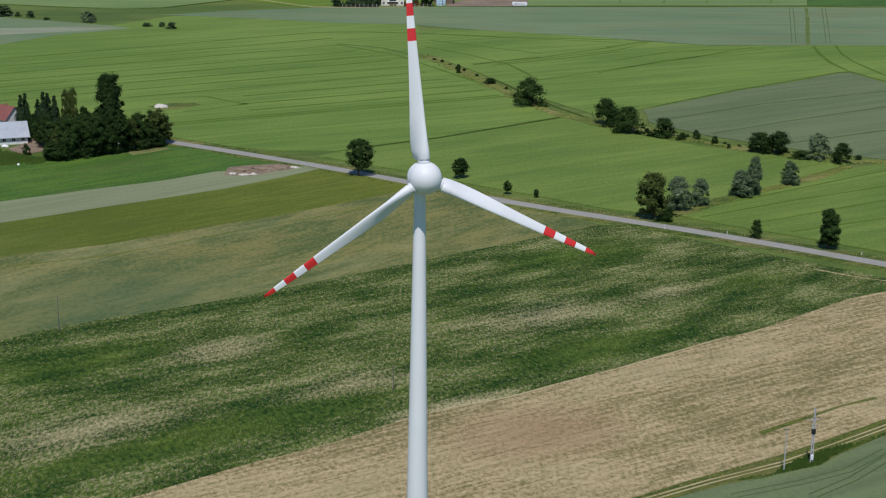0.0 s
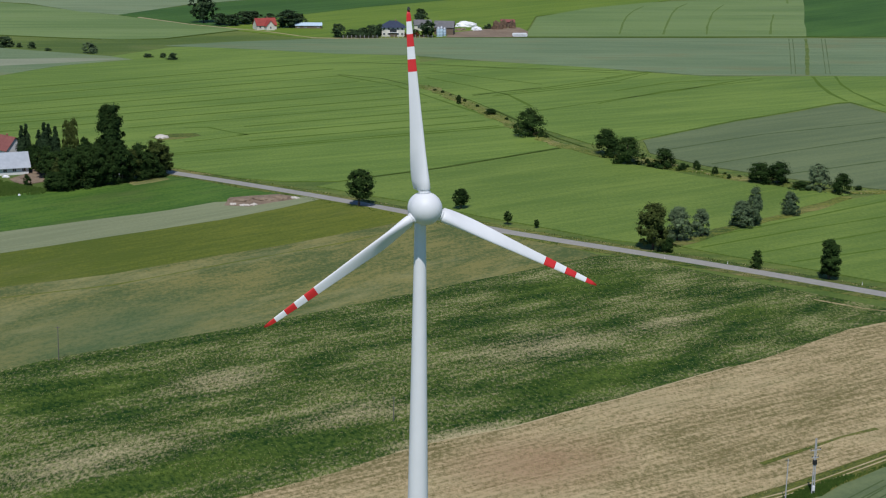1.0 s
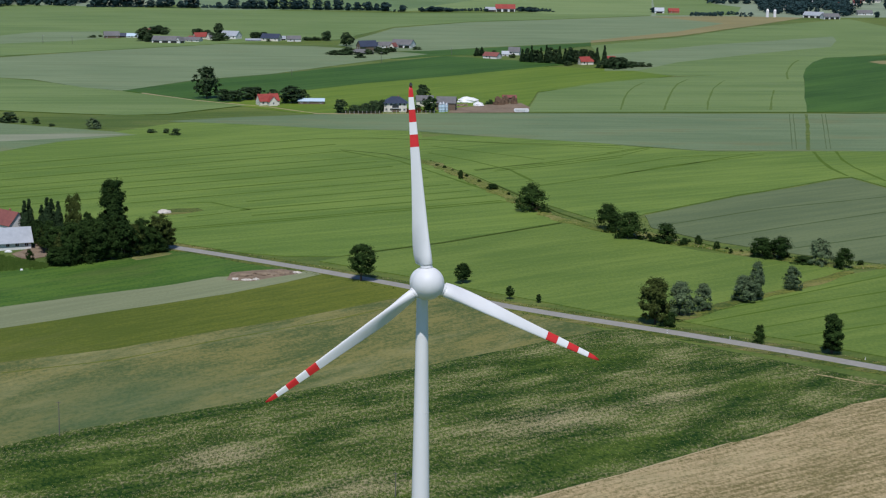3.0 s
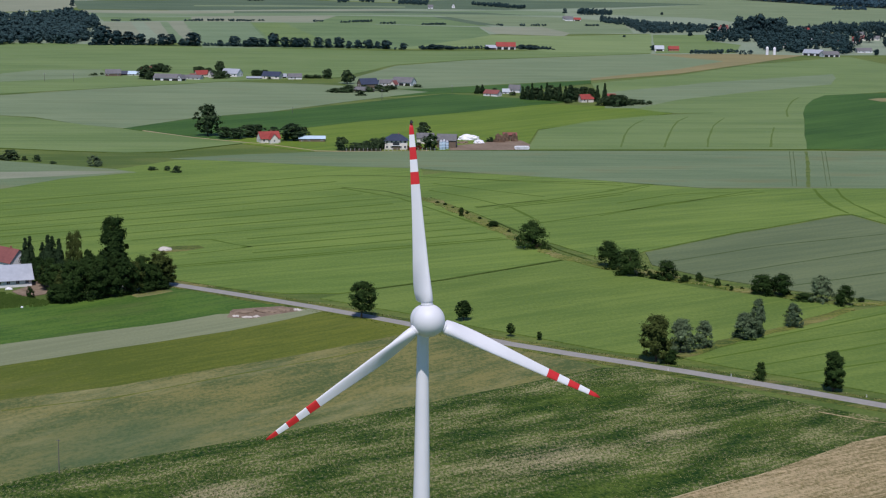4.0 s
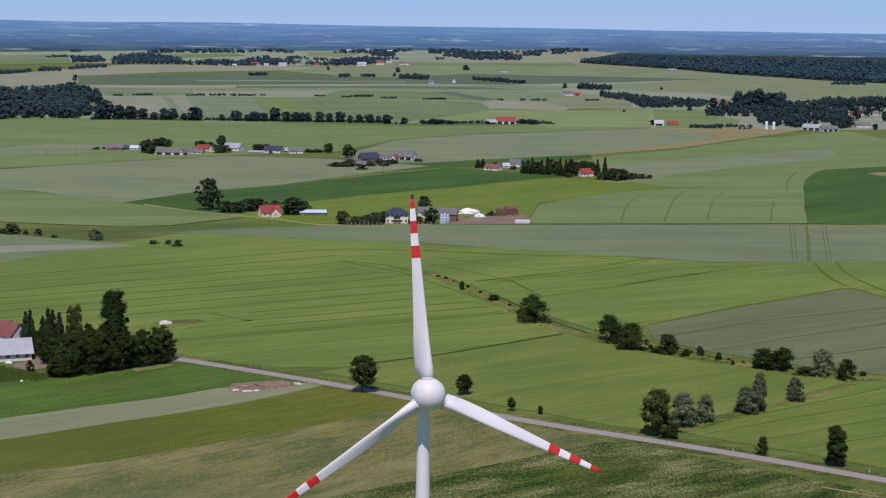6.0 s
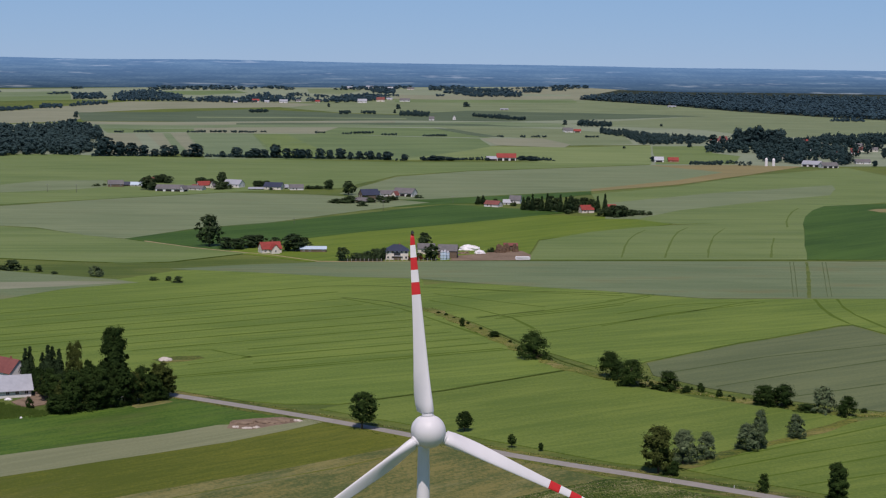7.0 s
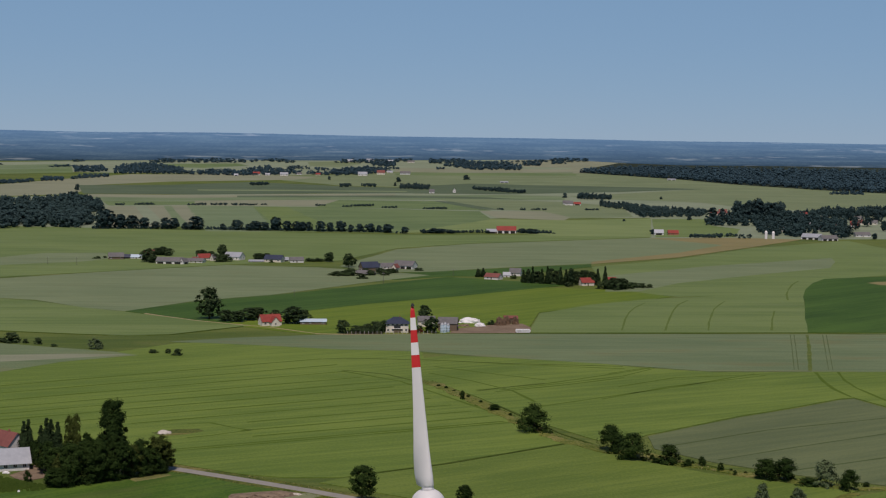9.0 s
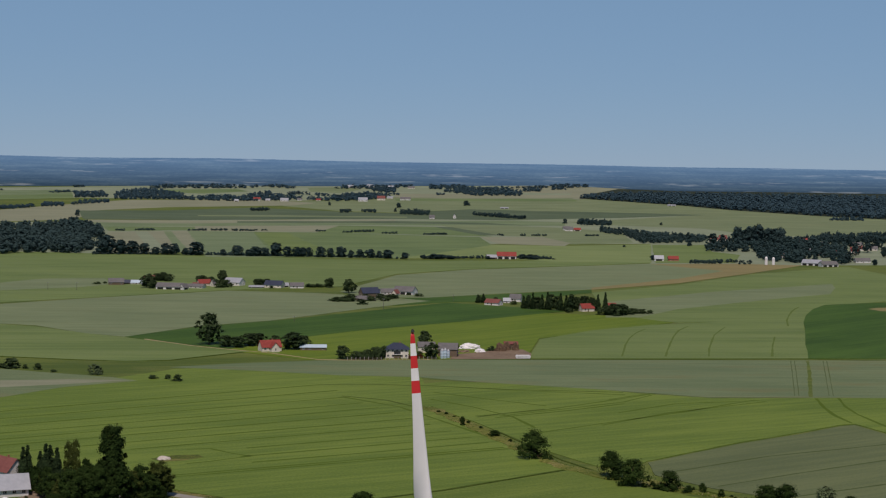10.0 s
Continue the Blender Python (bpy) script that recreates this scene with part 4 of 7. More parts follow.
NAMES = {"broad": "tree", "lime": "tree", "willow": "willow", "column": "poplar", "spruce": "spruce", "bush": "bush", "pale_bush": "bush"}
ROLL = random.Random(5)


def plant(kind, spots, label, group=""):
    for x, y, h, *w in spots:
        w = w[0] * 0.62 / SHAPES[kind][2] if w else h
        root = tagged(new(NAMES[kind]), label, NAMES[kind] if NAMES[kind] != "poplar" else "tree", group)
        root.matrix_basis = Matrix.LocRotScale((x, y, rise(y)), Euler((0, 0, ROLL.uniform(0, 6.28))), (w, w, h))
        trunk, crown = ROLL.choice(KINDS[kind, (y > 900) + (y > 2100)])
        new("trunk", trunk).parent = root
        new("crown", crown).parent = root


plant("broad", [(-28.9, 583.7, 14.2, 9.9)], "round dark green tree standing beside the country road")
plant("broad", [(7.7, 581.1, 7.8, 5.9)], "leafy dark green tree standing beside the country road")
plant("broad", [(23.4, 558.0, 4.9, 2.8)], "young green tree beside the country road", "young roadside trees")
plant("broad", [(33.2, 553.4, 3.1, 1.9)], "thin green sapling beside the country road", "young roadside trees")
plant("lime", [(69.5, 524.9, 15.9, 9.9)], "large brownish-green lime tree by the road")
plant("bush", [(73.6, 521.3, 5.2, 4.6)], "dark bush at the foot of a lime tree")
plant("willow", [(78.9, 536.2, 12.4, 8.8), (87.8, 543.0, 10.2, 6.7)], "silver-leaved willow in the field hedge", "willows")
plant("willow", [(103.6, 557.8, 9.9, 8.8), (108.7, 560.6, 14.3, 6.6)], "tall silver-leaved willow in the field hedge", "willows")
plant("willow", [(124.4, 577.3, 9.2, 6.4)], "small silver-leaved willow in the field hedge", "willows")
plant("bush", [(99.0, 502.3, 6.1, 3.8)], "compact dark green bush beside the road")
plant("column", [(118.7, 489.6, 13.2, 5.5)], "slender dark green tree beside the road")
plant("bush", [(40.1, 732.1, 12.6, 12.9)], "large round dark green bush beside the ditch", "ditch bushes")
plant("bush", [(70.2, 687.2, 11.5, 10.8), (76.7, 670.3, 11.0, 12.3), (90.8, 662.9, 8.1, 9.1), (124.5, 634.5, 8.2, 9.6), (130.5, 631.6, 9.1, 10.5)], "large dark green bush growing along the ditch", "ditch bushes")
plant("bush", [(103.3, 657.8, 4.1, 3.4), (97.3, 657.4, 3.2, 4.1), (109.2, 649.0, 3.6, 2.7), (24.0, 787.6, 3.3, 5.9), (9.2, 820.7, 3.1, 2.8), (85.3, 664.9, 2.1, 3.6), (113.5, 641.5, 2.0, 1.8), (138.6, 623.6, 3.1, 8.7)], "small green shrub on the ditch bank", "ditch bushes")
plant("pale_bush", [(144.1, 620.8, 10.7, 8.2)], "silvery green bush at the end of the ditch", "ditch bushes")
plant("bush", [(151.4, 615.1, 8.0, 7.7)], "dark green bush at the end of the ditch", "ditch bushes")
# farm wood
plant("column", [(-130.3, 649.5, 27.1, 7.6)], "tall dark poplar in the farm wood", "farm trees")
plant("spruce", [(-166.4, 653.1, 15.9, 4.9), (-165.1, 655.5, 16.2, 4.9), (-159.7, 653.5, 14.2, 4.5), (-156.9, 651.4, 17.5, 5.6), (-155.7, 653.8, 16.6, 5.2), (-152.5, 651.6, 16.0, 5.2)], "dark spruce in the farm wood", "farm trees")
plant("lime", [(-147.9, 651.9, 19.3, 4.2), (-145.4, 652.1, 20.2, 3.9)], "tall light-leaved birch in the farm wood", "farm trees")
plant("broad", [(-157.5, 637.7, 12.0, 4.1), (-139.8, 645.5, 13.5, 5.0)], "dark upright tree in the farm wood", "farm trees")
plant("broad", [(-161.0, 648.7, 9.1, 5.9), (-151.0, 627.0, 13.2, 7.4), (-145.0, 614.7, 13.4, 9.8), (-142.3, 605.6, 7.0, 8.4), (-138.0, 608.9, 16.2, 9.3), (-133.2, 614.3, 16.1, 8.9), (-128.8, 615.6, 17.2, 8.5), (-124.5, 624.3, 17.0, 7.8), (-120.6, 620.3, 15.2, 8.6), (-115.5, 628.0, 14.3, 8.2), (-112.0, 629.3, 10.6, 7.4), (-129.7, 612.4, 13.1, 9.3), (-175.8, 693.2, 4.1, 4.4), (-125.2, 616.8, 10.6, 8.5)], "dense dark green broadleaf tree in the farm wood", "farm trees")
plant("lime", [(-110.2, 633.8, 14.8, 8.7), (-106.8, 637.3, 11.6, 6.1), (-117.7, 624.7, 12.7, 6.9), (-141.4, 610.7, 12.0, 7.6), (-154.3, 633.4, 9.3, 5.3)], "brownish-green lime tree in the farm wood", "farm trees")
plant("bush", [(-144.9, 607.5, 6.6, 5.5), (-140.9, 604.7, 6.8, 9.3), (-136.8, 609.0, 6.4, 8.5), (-130.9, 613.4, 6.5, 9.4), (-125.5, 617.9, 6.1, 8.5), (-119.5, 622.4, 4.8, 6.4), (-114.2, 627.0, 5.3, 8.6), (-109.0, 631.7, 5.3, 7.8)], "dark undergrowth at the edge of the farm wood", "farm trees")
# scattered shrubs and farmstead trees
plant("bush", [(-268, 1024, 6.7, 10.8), (-259, 1022, 2.8, 3.6), (-250, 1017, 4.2, 5.0), (-238, 1007, 1.7, 4.2), (-173, 981, 2.7, 6.1), (-164, 980, 3.0, 4.0), (-157, 972, 4.4, 6.0), (-274, 1026, 2.8, 7.2)], "dark shrub on the field edge", "field shrubs")
plant("pale_bush", [(-211, 999, 6.5, 8.3)], "greyish green shrub on the field edge", "field shrubs")
plant("broad", [(-166, 1166, 23.5, 15.0)], "tall loose-crowned tree near the red-roofed house")
plant("broad", [(-153, 1153, 8.7, 11.0), (-145, 1151, 8.3, 11.0), (-137, 1162, 9.5, 13.5), (-133, 1177, 8.1, 12.0), (-104, 1144, 12.5, 15.6), (-99, 1152, 9.5, 10.2), (-109, 1144, 7.1, 7.0), (-121, 1178, 6.5, 8.0)], "dark green tree around the red-roofed house", "farmstead trees")
plant("broad", [(-68, 1091, 9.7, 8.9), (-15, 1161, 13.1, 9.4), (-9, 1100, 11.7, 10.4)], "dark green tree at the farmstead", "farmstead trees")
plant("bush", [(-58, 1092, 5.6, 9.6), (-52, 1093, 7.1, 10.4), (-46, 1097, 8.3, 10.4), (-41, 1100, 8.3, 7.5), (-17, 1106, 4.6, 6.0), (32, 1151, 3.9, 5.5)], "dark hedge bush beside the farmhouse", "farmstead trees")
plant("spruce", [(70, 1493, 11.7, 4.7), (78, 1488, 15.2, 4.7), (86, 1484, 13.6, 5.3), (91, 1484, 16.1, 4.7), (102, 1475, 16.0, 5.0), (107, 1475, 14.0, 5.3), (136, 1485, 14.1, 4.7), (141, 1468, 17.5, 5.0)], "dark spruce in the windbreak beside the red roof", "windbreak")
plant("column", [(74, 1488, 13.7, 4.7), (82, 1489, 12.2, 5.3), (94, 1479, 15.6, 5.0), (99, 1480, 13.6, 5.3), (111, 1470, 16.5, 5.6), (131, 1478, 12.6, 5.3), (116, 1476, 13.5, 5.3)], "dark dense tree in the windbreak beside the red roof", "windbreak")
plant("broad", [(31, 1554, 6.9, 5.3), (35, 1555, 6.9, 4.7), (47, 1569, 4.3, 5.3), (146, 1442, 10.8, 11.8), (153, 1437, 10.3, 11.8), (140, 1436, 8.3, 9.8), (122, 1542, 7.3, 9.4), (131, 1556, 7.4, 9.5)], "dark green tree in the hamlet", "hamlet trees")
plant("bush", [(163, 1455, 5.0, 10.9), (172, 1456, 4.5, 9.9), (179, 1457, 3.5, 6.0)], "dark bush at the end of the hamlet", "hamlet trees")
plant("broad", [(-120, 1714, 11.0, 10.5), (-96, 1644, 14.5, 12.3), (-310, 1782, 8.4, 11.0), (-312, 1748, 10.1, 8.4), (-304, 1783, 9.7, 9.8), (-295, 1672, 9.1, 9.2), (-266, 1789, 6.1, 7.4), (-261, 1790, 5.5, 7.4), (-238, 1712, 8.1, 10.5), (-229, 1698, 9.2, 8.1), (-243, 1793, 12.1, 6.1), (-198, 1750, 5.9, 11.9), (-189, 1751, 5.9, 9.6), (-253, 1791, 4.9, 7.4)], "dark green tree in the far hamlet", "far hamlet trees")
plant("broad", [(-303, 1681, 13.2, 12.7), (-296, 1675, 8.6, 9.2), (-307, 1777, 7.9, 8.6), (-303, 1786, 9.1, 12.3), (-296, 1779, 7.9, 8.6), (-262, 1759, 7.8, 6.0), (-259, 1768, 7.8, 7.3), (-254, 1760, 7.2, 6.0), (-234, 1739, 16.0, 7.1), (-231, 1732, 15.9, 5.9), (-199, 1737, 5.9, 5.9), (-194, 1737, 7.1, 9.5)], "dark tree between far farm buildings", "far hamlet trees")
plant("bush", [(-226, 1701, 8.1, 14.0), (-231, 1692, 6.3, 9.3), (-248, 1762, 5.4, 9.6), (-142, 1714, 4.1, 7.0), (-138, 1714, 3.5, 5.8), (-133, 1715, 4.1, 7.0), (-129, 1716, 3.5, 5.8), (-125, 1724, 3.5, 5.9), (-96, 1545, 4.2, 13.6), (-105, 1550, 3.2, 9.5), (-88, 1546, 7.9, 11.5), (-94, 1558, 4.8, 7.4), (-62, 1569, 5.9, 11.7), (-56, 1570, 5.3, 9.6), (-51, 1584, 4.9, 7.5), (-27, 1614, 3.3, 8.8)], "dark garden bush between far farm buildings", "far hamlet trees")
plant("spruce", [(30, 1550, 7.9, 4.2), (35, 1551, 8.5, 4.2), (116, 1495, 10.7, 6.1), (124, 1514, 10.3, 6.2), (131, 1503, 10.2, 6.1)], "dark spruce beside the white cottage", "hamlet trees")
plant("bush", [(108, 1460, 4.5, 6.9), (134, 1442, 6.9, 7.9), (141, 1437, 8.8, 9.8), (148, 1432, 10.3, 11.7), (157, 1444, 8.4, 9.9), (166, 1456, 5.0, 8.0), (63, 1536, 3.7, 6.3)], "dark bush beside the red-roofed house", "hamlet trees")
plant("bush", [(-154.8, 613.1, 4.5, 3.0), (-159.4, 644.2, 3.2, 2.7), (-178.6, 693.0, 3.6, 4.9)], "green bush in the farmyard", "farm trees")
plant("bush", [(-361, 1720, 3.0, 8.4), (-355, 1729, 2.4, 4.8), (-335, 1732, 4.3, 5.4), (-309, 1704, 8.4, 5.9), (-299, 1690, 9.5, 8.2), (-305, 1778, 6.3, 9.8), (-297, 1771, 6.2, 7.3), (-270, 1695, 3.6, 4.7), (-255, 1745, 4.9, 6.0), (-236, 1716, 4.8, 7.1)], "dark garden tree between far farm buildings", "far hamlet trees")
plant("bush", [(-230, 1724, 4.8, 8.3), (-197, 1738, 4.2, 5.9), (-191, 1747, 4.3, 4.8), (-178, 1694, 3.0, 5.8), (-141, 1715, 2.4, 5.9), (-136, 1716, 3.0, 4.7), (-130, 1716, 3.0, 4.7), (-77, 1594, 3.3, 7.6), (-48, 1585, 3.9, 6.5), (-37, 1627, 2.8, 4.4)], "dark garden tree between far farm buildings", "far hamlet trees")
plant("broad", [(602, 2448, 21.0, 12.0), (640, 2533, 21.7, 13.3), (676, 2616, 20.6, 14.7), (550, 2275, 16.2, 10.3), (574, 2229, 8.8, 7.8), (639, 2429, 17.4, 10.2), (501, 2264, 11.2, 7.9)], "dark tree between village houses", "village trees")
plant("bush", [(-60, 1090, 4.2, 4.5), (-56, 1090, 4.9, 4.5), (-53, 1091, 5.7, 4.8), (-50, 1091, 6.1, 4.8), (-46, 1091, 6.8, 4.8), (-43, 1092, 7.6, 4.5), (-42, 1095, 6.9, 3.7), (-64, 1089, 2.7, 3.4)], "dense dark hedge bush beside the farmhouse", "farmstead trees")
plant("bush", [(-3, 862, 1.5, 2.7), (1, 854, 1.8, 2.3), (5, 845, 1.2, 2.0), (9, 831, 3.2, 2.9), (12, 825, 2.0, 2.3), (18, 810, 1.7, 2.2), (24, 795, 2.0, 3.8), (31, 773, 1.6, 2.1), (44, 731, 2.1, 3.0), (47, 727, 1.8, 2.5)], "small dark shrub on the ditch bank", "ditch bushes")
plant("bush", [(85, 671, 2.1, 2.3), (98, 661, 2.4, 2.3), (100, 662, 1.7, 1.9), (110, 650, 2.1, 1.6), (113, 648, 1.4, 2.0), (118, 643, 1.4, 1.8), (122, 640, 2.3, 2.3), (139, 626, 1.8, 2.7), (160, 623, 1.8, 2.7)], "small green shrub on the ditch bank", "ditch bushes")
plant("bush", [(-101, 1543, 4.7, 11.5), (-92, 1544, 6.8, 12.6), (-76, 1515, 5.1, 10.3), (-70, 1553, 5.3, 9.5), (-52, 1582, 4.3, 10.7), (-57, 1555, 5.3, 8.4)], "dark garden bush in the far hamlet", "far hamlet trees")


# ---- woods, hedges and the wooded skyline ----
def inside(x, y, poly):
    hit = False
    for (ax, ay), (bx, by) in zip(poly, poly[1:] + poly[:1]):
        if (ay > y) != (by > y) and x < ax + (y - ay) * (bx - ax) / (by - ay):
            hit = not hit
    return hit


def ball():
    bm = bmesh.new()
    bmesh.ops.create_icosphere(bm, subdivisions=1, radius=1)
    v = np.array([x.co[:] for x in bm.verts])
    f = np.array([[x.index for x in g.verts] for g in bm.faces])
    bm.free()
    return v, f


BALL_V, BALL_F = ball()


def far_crown(seed, leaves):
    """One crown, a metre high: solid lobes under a coat of leaf sprays. Corners of the sprays, corners and faces of the lobes."""
    rng = np.random.default_rng(seed)
    spots = []
    for i in range(8):
        u, a = (i + rng.uniform(0.1, 0.9)) / 8, rng.uniform(0, 6.283)
        r = 0.62 * math.sin(math.pi * (0.12 + 0.76 * u)) ** 0.6 * math.sqrt(rng.uniform(0.05, 0.8))
        spots.append((r * math.cos(a), r * math.sin(a), 0.10 + 0.74 * u, rng.uniform(0.13, 0.19)))
    q = np.array(spots)
    grow = np.array((2.1, 2.1, 1.0))
    sprays = leaf_cloud(rng, q, leaves, 0.085, 1.0, (0, 0, 0.4))
    sprays = q[np.repeat(np.arange(8), leaves * 4), :3] + (sprays - q[np.repeat(np.arange(8), leaves * 4), :3]) * grow
    lobes = q[:, None, :3] + BALL_V[None] * rng.uniform(0.65, 0.95, (8, len(BALL_V), 1)) * q[:, None, 3:] * grow
    return sprays, lobes.reshape(-1, 3), (BALL_F[None] + (np.arange(8) * len(BALL_V))[:, None, None]).reshape(-1, 3)


def grove(name, label, poly, spacing, low, high, mat, gap, seed, patch, wide, leaves):
    """Woods of many uneven rounded crowns, one object. wide: half a crown's width to its height."""
    rng = np.random.default_rng(seed)
    kinds = [far_crown(60 + k, leaves) for k in range(7)]
    xs, ys = [p[0] for p in poly], [p[1] for p in poly]
    soft, hard, tri, base = [], [], [], 0
    y = min(ys)
    while y <= max(ys) + 1:
        x = min(xs)
        while x <= max(xs):
            px, py = x + rng.uniform(-0.5, 0.5) * spacing, y + rng.uniform(-0.5, 0.5) * spacing
            if inside(px, py, poly) and noise.noise((px / patch, py / patch * 0.6, seed * 3.7)) * 0.5 + 0.5 > gap:
                h = low + (high - low) * min(1.15, max(0, 0.4 + 0.8 * noise.noise((px / 40, py / 40, seed)) + rng.uniform(-0.3, 0.4)))
                w = max(h * wide, spacing * 0.55) * rng.uniform(0.85, 1.25)
                turn = rng.uniform(0, 6.283)
                c, sn = math.cos(turn), math.sin(turn)
                fit = np.array(((c * w, -sn * w, 0), (sn * w, c * w, 0), (0, 0, h)))
                sprays, lobes, faces = kinds[rng.integers(len(kinds))]
                foot = np.array((px, py, rise(py)))
                soft.append(sprays @ fit.T + foot)
                hard.append(lobes @ fit.T + foot)
                tri.append(faces + base)
                base += len(lobes)
            x += spacing
        y += spacing
    if not soft:
        return None
    verts, tri = np.concatenate(hard + soft), np.concatenate(tri)
    m = (len(verts) - base) // 4
    me = bpy.data.meshes.new(name)
    me.vertices.add(len(verts))
    me.loops.add(3 * len(tri) + 4 * m)
    me.polygons.add(len(tri) + m)
    me.vertices.foreach_set("co", verts.astype(np.float32).ravel())
    me.loops.foreach_set("vertex_index", np.concatenate([tri.ravel(), base + np.arange(4 * m)]).astype(np.int32))
    me.polygons.foreach_set("loop_start", np.concatenate([3 * np.arange(len(tri)), 3 * len(tri) + 4 * np.arange(m)]).astype(np.int32))
    me.update(calc_edges=True)
    me.polygons.foreach_set("use_smooth", np.arange(len(tri) + m) < len(tri))
    me.materials.append(mat)
    return tagged(new(name, me), label, "woodland", kind="stuff")


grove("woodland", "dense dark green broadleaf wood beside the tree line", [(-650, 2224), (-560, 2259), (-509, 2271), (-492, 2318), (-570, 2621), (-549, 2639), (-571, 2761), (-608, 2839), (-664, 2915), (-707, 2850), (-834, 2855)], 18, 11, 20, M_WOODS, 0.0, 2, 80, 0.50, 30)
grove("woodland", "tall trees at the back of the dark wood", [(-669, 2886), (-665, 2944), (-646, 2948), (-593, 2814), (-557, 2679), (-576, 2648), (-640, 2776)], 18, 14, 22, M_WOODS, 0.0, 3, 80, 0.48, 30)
grove("hedge", "low dark growth below the tree line", [(-478, 2250), (-378, 2273), (-261, 2258), (-146, 2256), (-75, 2245), (-76, 2272), (-147, 2283), (-264, 2285), (-383, 2300), (-486, 2290)], 6, 2, 5, M_WOODS, 0.28, 4, 30, 0.6, 10)
grove("hedge", "low dark hedge with a few trees", [(-68, 2233), (-23, 2243), (54, 2273), (150, 2268), (152, 2295), (55, 2294), (-23, 2270), (-69, 2253)], 5, 2, 5.5, M_WOODS, 0.36, 5, 40, 0.7, 10)
grove("hedge", "low dark hedge between far fields", [(-563, 2833), (-548, 2836), (-552, 2857), (-567, 2854)], 5, 2, 5, M_WOODS, 0.12, 20, 30, 0.6, 10)
grove("hedge", "low dark hedge between far fields", [(-534, 2846), (-500, 2852), (-504, 2873), (-538, 2867)], 5, 2, 5, M_WOODS, 0.12, 21, 30, 0.6, 10)
grove("hedge", "low dark hedge between far fields", [(-443, 2856), (-412, 2861), (-415, 2882), (-446, 2876)], 5, 2, 5, M_WOODS, 0.12, 22, 30, 0.6, 10)
grove("hedge", "low dark hedge between far fields", [(-405, 2863), (-378, 2868), (-381, 2888), (-408, 2883)], 5, 2, 5, M_WOODS, 0.12, 23, 30, 0.6, 10)
grove("hedge", "low dark hedge between far fields", [(-370, 2862), (-327, 2870), (-329, 2891), (-372, 2883)], 5, 2, 5, M_WOODS, 0.12, 24, 30, 0.6, 10)
grove("hedge", "low dark hedge between far fields", [(-321, 2878), (-311, 2880), (-314, 2901), (-323, 2899)], 5, 2, 5, M_WOODS, 0.12, 25, 30, 0.6, 10)
grove("hedge", "low dark hedge between far fields", [(-225, 2874), (-210, 2877), (-211, 2898), (-227, 2895)], 5, 2, 5, M_WOODS, 0.12, 26, 30, 0.6, 10)
grove("hedge", "low dark hedge between far fields", [(-179, 2855), (-163, 2857), (-165, 2878), (-180, 2875)], 5, 2, 5, M_WOODS, 0.12, 27, 30, 0.6, 10)
grove("hedge", "low dark hedge between far fields", [(-164, 2871), (-126, 2878), (-127, 2899), (-165, 2892)], 5, 2, 5, M_WOODS, 0.12, 28, 30, 0.6, 10)
grove("hedge", "low dark hedge between far fields", [(-111, 2839), (-85, 2844), (-86, 2864), (-112, 2860)], 5, 2, 5, M_WOODS, 0.12, 29, 30, 0.6, 10)
grove("hedge", "low dark hedge between far fields", [(-39, 2825), (1, 2832), (1, 2852), (-39, 2845)], 5, 2, 5, M_WOODS, 0.12, 30, 30, 0.6, 10)
grove("hedge", "low dark hedge between far fields", [(86, 2826), (97, 2829), (98, 2849), (87, 2847)], 5, 2, 5, M_WOODS, 0.12, 31, 30, 0.6, 10)
grove("hedge", "low dark hedge between far fields", [(124, 2826), (136, 2829), (137, 2849), (125, 2847)], 5, 2, 5, M_WOODS, 0.12, 32, 30, 0.6, 10)
grove("hedge", "low dark hedge between far fields", [(144, 2830), (169, 2834), (170, 2855), (145, 2851)], 5, 2, 5, M_WOODS, 0.12, 33, 30, 0.6, 10)
grove("hedge", "low dark hedge between far fields", [(236, 2846), (263, 2851), (265, 2872), (238, 2867)], 5, 2, 5, M_WOODS, 0.12, 34, 30, 0.6, 10)
grove("hedge", "dark scrub beside far houses", [(-94, 3345), (-35, 3324), (-36, 3417), (-96, 3422)], 7, 4, 9, M_WOODS, 0.12, 40, 60, 0.5, 10)
grove("hedge", "dark scrub along a far field", [(53, 3339), (116, 3274), (153, 3251), (155, 3281), (118, 3335), (54, 3385)], 7, 4, 9, M_WOODS, 0.25, 41, 40, 0.5, 10)
grove("hedge", "dark bushes in the far fields", [(-399, 3386), (-363, 3392), (-368, 3439), (-404, 3433)], 7, 4, 8, M_WOODS, 0.2, 42, 40, 0.5, 10)
grove("hedge", "dark bushes in the far fields", [(-216, 3371), (-193, 3374), (-196, 3421), (-219, 3417)], 7, 4, 8, M_WOODS, 0.1, 43, 40, 0.5, 10)
grove("hedge", "dark bushes in the far fields", [(-174, 3393), (-145, 3383), (-147, 3429), (-176, 3440)], 7, 4, 9, M_WOODS, 0.3, 44, 30, 0.5, 10)
grove("grove", "small dark grove near the far farm", [(245, 3120), (306, 3116), (316, 3175), (256, 3209)], 8, 7, 11, M_WOODS, 0.0, 11, 60, 0.45, 14)
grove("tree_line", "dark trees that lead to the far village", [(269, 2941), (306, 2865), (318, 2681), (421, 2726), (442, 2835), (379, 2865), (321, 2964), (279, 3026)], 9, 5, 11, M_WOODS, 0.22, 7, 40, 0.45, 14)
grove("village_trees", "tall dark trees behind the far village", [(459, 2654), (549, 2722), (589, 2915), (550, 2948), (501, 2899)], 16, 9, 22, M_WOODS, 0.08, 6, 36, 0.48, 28)
